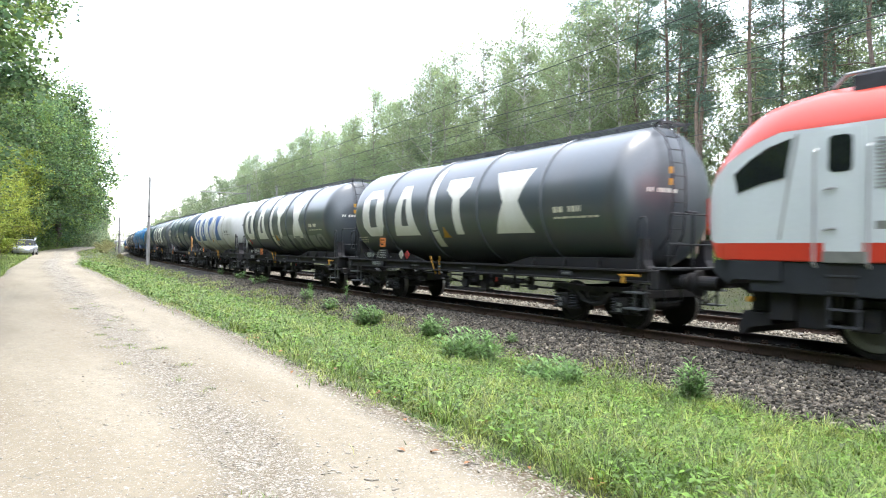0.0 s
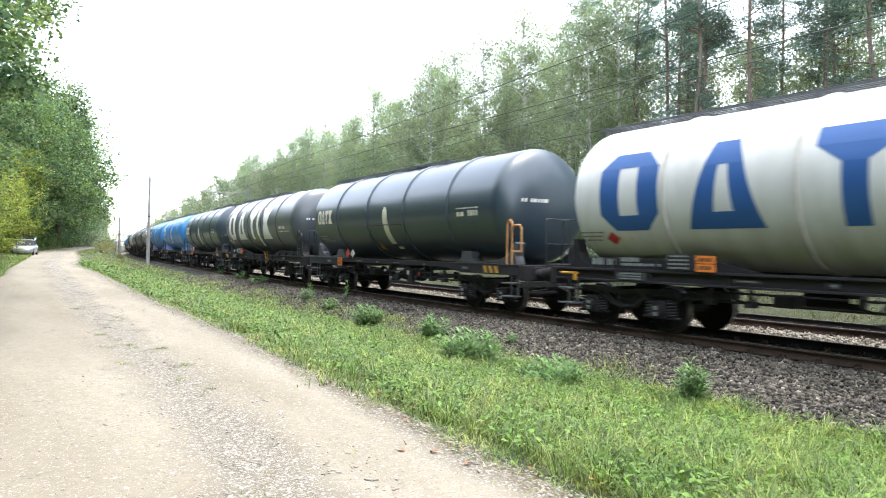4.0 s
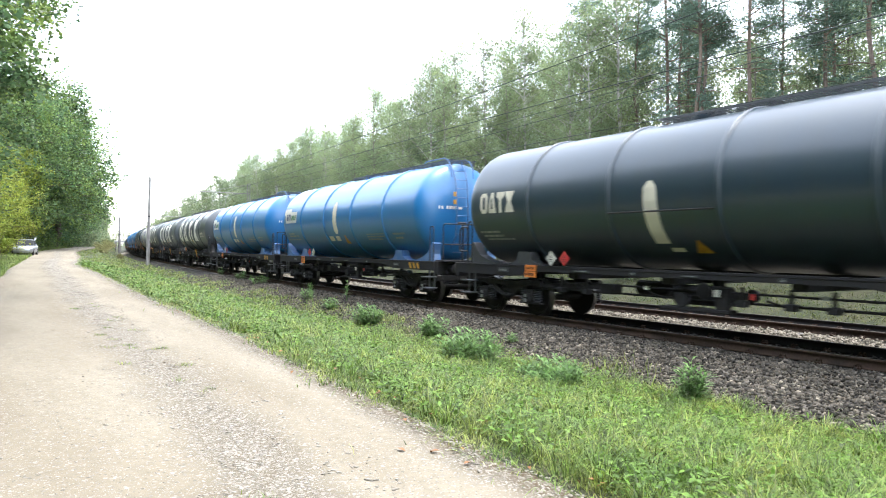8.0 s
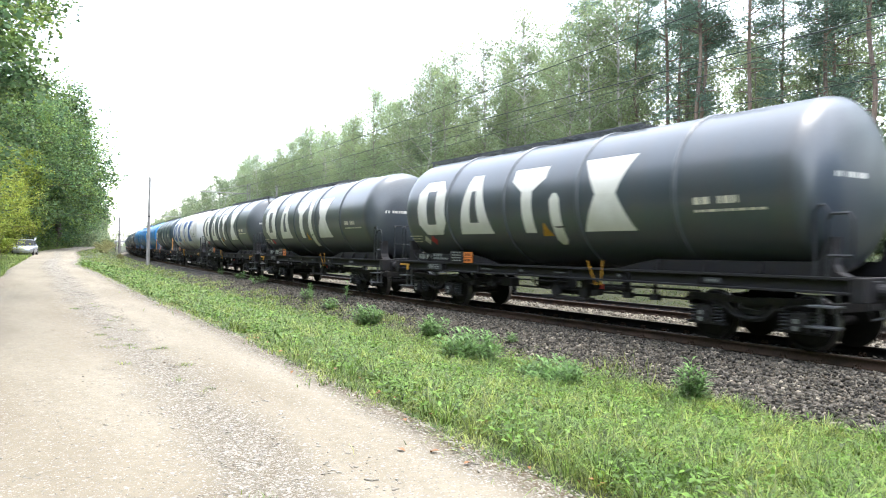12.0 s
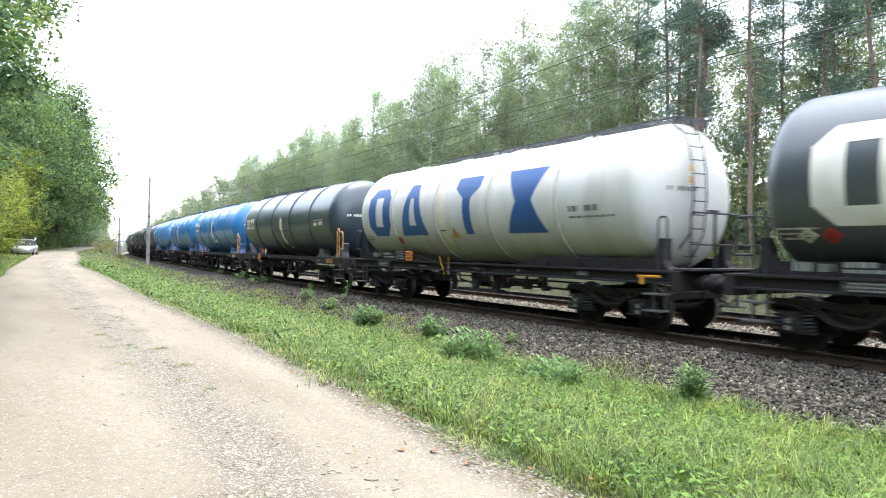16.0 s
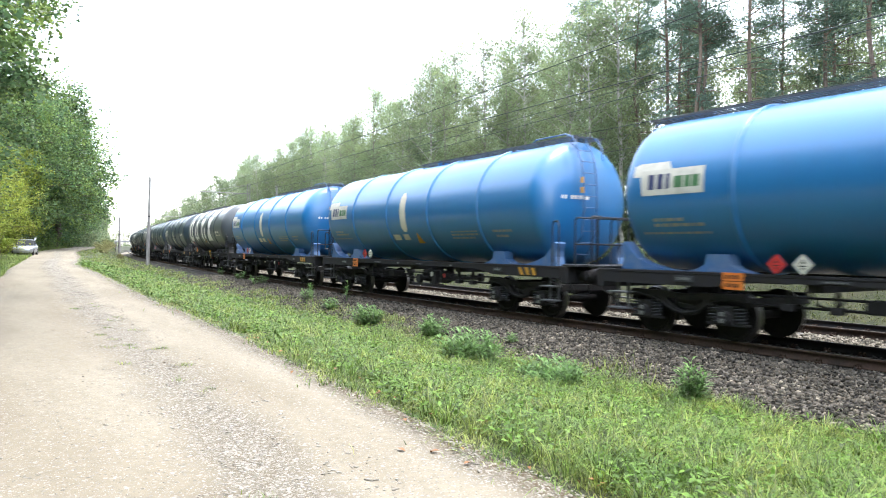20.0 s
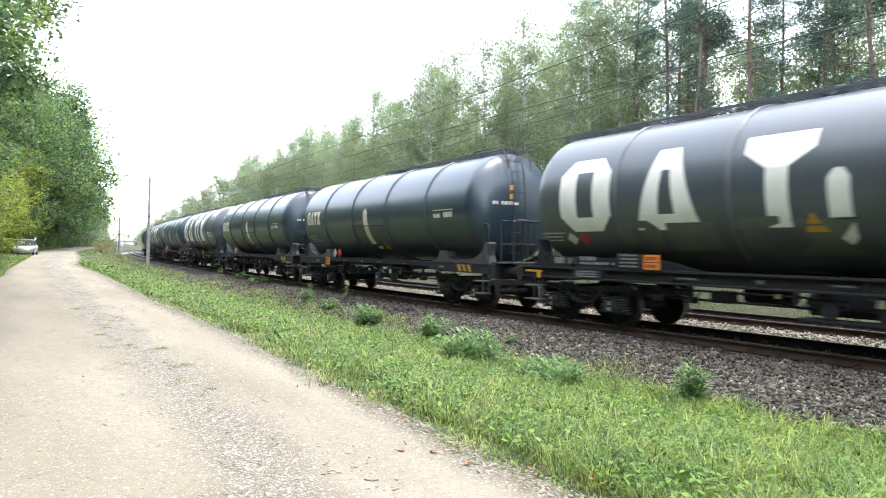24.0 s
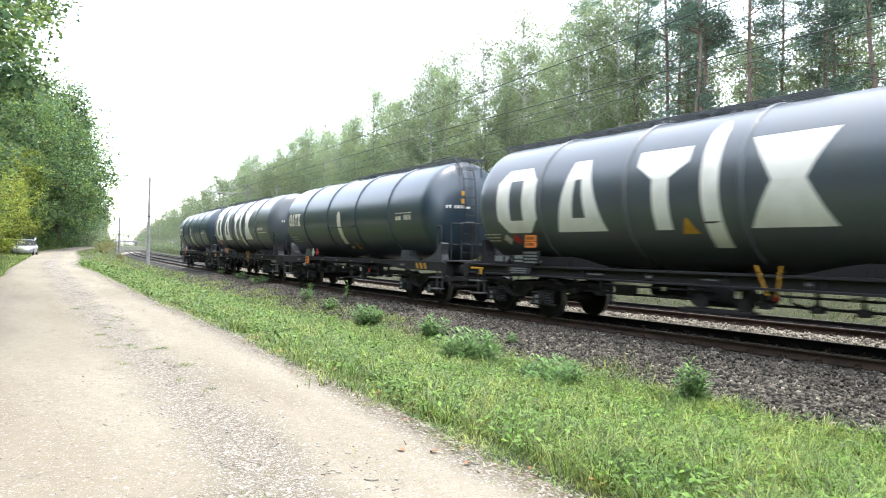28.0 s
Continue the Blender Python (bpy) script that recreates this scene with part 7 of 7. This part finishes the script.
# ---- parked car ----
def build_car():
    x, y = 3.75, 76.0
    t = thing("parked_car", "silver hatchback car with raised tailgate on the verge", "car", m=pose(x, y, float(terrain(x, y)) - 0.01, 0, 0, 170) )
    # local: +y is the car's front
    W = 0.86

    def shell(sections):
        bm = bmesh.new()
        prev = None
        for yy, pts in sections:
            ring = [bm.verts.new((px, yy, pz)) for px, pz in pts] + [bm.verts.new((-px, yy, pz)) for px, pz in pts[::-1]]
            if prev:
                n = len(ring)
                for i in range(n):
                    bm.faces.new((prev[i], prev[(i + 1) % n], ring[(i + 1) % n], ring[i]))
            else:
                bm.faces.new(ring)
            prev = ring
        bm.faces.new(prev[::-1])
        bmesh.ops.recalc_face_normals(bm, faces=bm.faces[:])
        return bm
    low = [(-2.05, 0.62, 0.90), (-1.9, 0.82, 0.95), (-1.0, W, 0.93), (0.4, W, 0.92), (0.9, W, 0.92), (1.5, 0.84, 0.86), (1.95, 0.76, 0.74), (2.12, 0.58, 0.62)]
    part("body", shell([(yy, [(w - 0.08, 0.22), (w, 0.38), (w, h - 0.16), (w - 0.07, h)]) for yy, w, h in low]), "car_silver", t, "silver painted body", smooth=True)
    cab = [(-1.9, 0.70, 1.05), (-1.55, 0.70, 1.40), (-0.6, 0.70, 1.47), (0.1, 0.70, 1.43), (0.85, 0.72, 0.95)]
    part("cabin", shell([(yy, [(0.78, 0.90), (0.76, 0.93), (w * 0.86, h - 0.04), (w * 0.7, h)]) for yy, w, h in cab]), "car_glass", t, "dark window glass")
    part("roof", shell([(yy, [(0.60, h - 0.03), (0.61, h), (0.5, h + 0.02), (0.3, h + 0.03)]) for yy, h in ((-1.55, 1.40), (-0.6, 1.475), (0.12, 1.435))]), "car_silver", t)
    part("windscreen", shell([(0.16, [(0.58, 1.40), (0.58, 1.41), (0.5, 1.42), (0.3, 1.425)]), (0.86, [(0.70, 0.95), (0.70, 0.96), (0.6, 0.97), (0.3, 0.975)])]), "car_glass", t)
    tg = part("tailgate", shell([(0, [(0.62, -0.03), (0.64, 0), (0.6, 0.03), (0.3, 0.05)]), (-0.75, [(0.62, -0.03), (0.64, 0), (0.6, 0.03), (0.3, 0.05)]), (-1.0, [(0.55, -0.2), (0.57, -0.17), (0.5, -0.14), (0.3, -0.12)])]), "car_silver", t, "raised tailgate", m=pose(0, -1.5, 1.42, -20))
    part("rear_window", box(bmesh.new(), -0.5, -0.7, 0.04, 0.5, -0.1, 0.06), "dark_glass", tg)
    for sx in (-1, 1):
        part("headlight", shell([(1.72, [(sx * 0.02 + 0.16, 0.60), (0.17, 0.62), (0.17, 0.72), (0.12, 0.76)]), (2.02, [(0.10, 0.58), (0.12, 0.60), (0.10, 0.66), (0.06, 0.68)])]), "lamp_clear", t, m=pose(sx * 0.60, 0.02, 0.02))
        part("mirror", box(bmesh.new(), sx * 0.84, 0.5, 0.95, sx * 1.0, 0.6, 1.08, 0.03), "car_silver", t)
        for yy in (-1.3, 1.3):
            wh = part("wheel", lathe(bmesh.new(), [(-0.10, 0.2), (-0.1, 0.29), (-0.08, 0.31), (0.08, 0.31), (0.1, 0.29), (0.1, 0.2)], "x", 24), "tyre", t, m=pose(sx * 0.78, yy, 0.31))
            part("rim", lathe(bmesh.new(), [(-0.02, 0.21), (sx * 0.105, 0.20), (sx * 0.115, 0.06)] if sx > 0 else [(0.02, 0.21), (-0.105, 0.20), (-0.115, 0.06)], "x", 16), "handrail_grey", wh)
    part("grille", box(bmesh.new(), -0.45, 2.02, 0.52, 0.45, 2.115, 0.62, 0.02), "rubber", t)
    part("lower_intake", box(bmesh.new(), -0.6, 2.0, 0.26, 0.6, 2.08, 0.38, 0.02), "rubber", t)
    part("number_plate", box(bmesh.new(), -0.26, 2.08, 0.42, 0.26, 2.13, 0.5), "placard_white", t)


def build_far_bridge():
    x, y, h = on_track(660, 0)
    t = thing("far_bridge", "pale road bridge across the line far away", "bridge", m=pose(x, y, RAIL_Z, 0, 0, math.degrees(-h)))
    part("deck", box(bmesh.new(), -12, -3, 5.0, 12, 3, 6.4, 0.1), "far_building", t)
    for px in (-7, 9):
        part("pier", box(bmesh.new(), px - 0.8, -2, -1, px + 0.8, 2, 5.0), "concrete", t)


build_ground()
build_road()
build_ballast()
build_track_beds()
build_train()
loco = build_loco()
build_poles()
build_masts()
build_wires()
build_forest()
build_far_wood()
build_road_trees()
build_car()
build_far_bridge()
build_stones()
build_grass()
for i, (wx, wy, wh, wr, stems, kind) in enumerate((
        (7.4, 9.85, 0.68, 0.60, 72, "dense leafy green weed beside the ballast"), (7.25, 7.5, 0.46, 0.55, 56, "low spreading green weed in the grass"),
        (8.2, 5.8, 0.62, 0.22, 22, "upright leafy weed at the edge of the ballast"), (8.78, 16.4, 0.64, 0.5, 44, "dense leafy green weed beside the ballast"),
        (10.78, 21.7, 0.95, 0.06, 4, "tall thin weed growing in the ballast"), (8.93, 13.3, 0.5, 0.42, 30, "pale green weed beside the ballast"),
        (11.0, 25.3, 0.45, 0.12, 6, "small thin weed growing in the ballast"), (12.9, 44.0, 0.5, 0.2, 8, "small thin weed growing in the ballast"),
        (10.3, 24.0, 0.45, 0.3, 14, "pale green weed beside the ballast"), (9.6, 20.5, 0.40, 0.3, 14, "pale green weed beside the ballast"),
        (9.42, 11.1, 0.22, 0.05, 3, "small thin weed growing in the ballast"),
        (11.6, 33.0, 0.5, 0.5, 16, "pale green weed beside the ballast"), (12.3, 38.0, 0.5, 0.4, 14, "pale green weed beside the ballast"))):
    weed(wx, wy, wh, wr, stems, 100 + i, kind)

build_tracks()


# ---- what moves ----
RUN_T = [0, 1, 2, 3, 6, 7, 8, 9, 10, 11, 12, 15, 16, 17, 18, 19, 20, 21, 24, 25, 26, 27, 28]
RUN_M = [0.28, 10.52, 20.76, 31.42, 62.83, 73.06, 83.51, 94.25, 104.7, 115.2, 125.62, 157.15, 167.97, 178.3, 188.96, 199.88, 210.54, 221.21, 253.46, 264.23,
         275.29, 286.05, 296.74]                  # how far the train has run
PITCH_M = 15.2                                    # from one wagon's middle to the next


def run_at(t):
    """Metres run at t seconds: a slowly rising speed, and what the run is ahead of or behind it."""
    even = [10.47 * q + 0.0092 * q * q for q in RUN_T]
    return 10.47 * t + 0.0092 * t * t + float(np.interp(t, RUN_T, np.subtract(RUN_M, even)))


MIDDLES = [15.90 + PITCH_M * i for i in range(len(TRAIN))]      # each wagon's middle at the start


def body_pose(s, pivot):
    """A vehicle's pose with its middle at s, carried on two bogies."""
    xa, ya, _ = on_track(s - pivot)
    xb, yb, _ = on_track(s + pivot)
    h = math.atan2(xb - xa, yb - ya)
    return pose((xa + xb) / 2, (ya + yb) / 2, RAIL_Z, 0, 0, 180 - math.degrees(h))


def spin(vehicles, radius):
    """Roll the wheelsets: all of one size turn alike, so they share one set of keys."""
    sets = [o for v in vehicles for o in v.children_recursive if o.name.split(".")[0] == "wheelset"]
    for o in sets:
        o.matrix_parent_inverse = o.matrix_basis.copy()
        o.matrix_basis = Matrix()
    steps = [i / FPS for i in range(28 * FPS + 1)]
    walk(sets[0], [(t, pose(0, 0, 0, math.degrees(-run_at(t) / radius) % 360)) for t in steps])
    keys = sets[0].animation_data
    for o in sets[1:]:
        o.rotation_mode = "QUATERNION"
        o.animation_data_create()
        o.animation_data.action = keys.action
        o.animation_data.action_slot = keys.action_slot


def motions():
    times = [i * 0.5 for i in range(57)]
    for i, w in enumerate(TRAIN):
        walk(w, [(t, body_pose(MIDDLES[i] - run_at(t), 5.15)) for t in times])
    walk(loco, [(t, body_pose(MIDDLES[0] - 7.72 - LOCO / 2 - run_at(t), 5.15)) for t in times])
    spin(TRAIN, 0.457)
    spin([loco], 0.625)


motions()
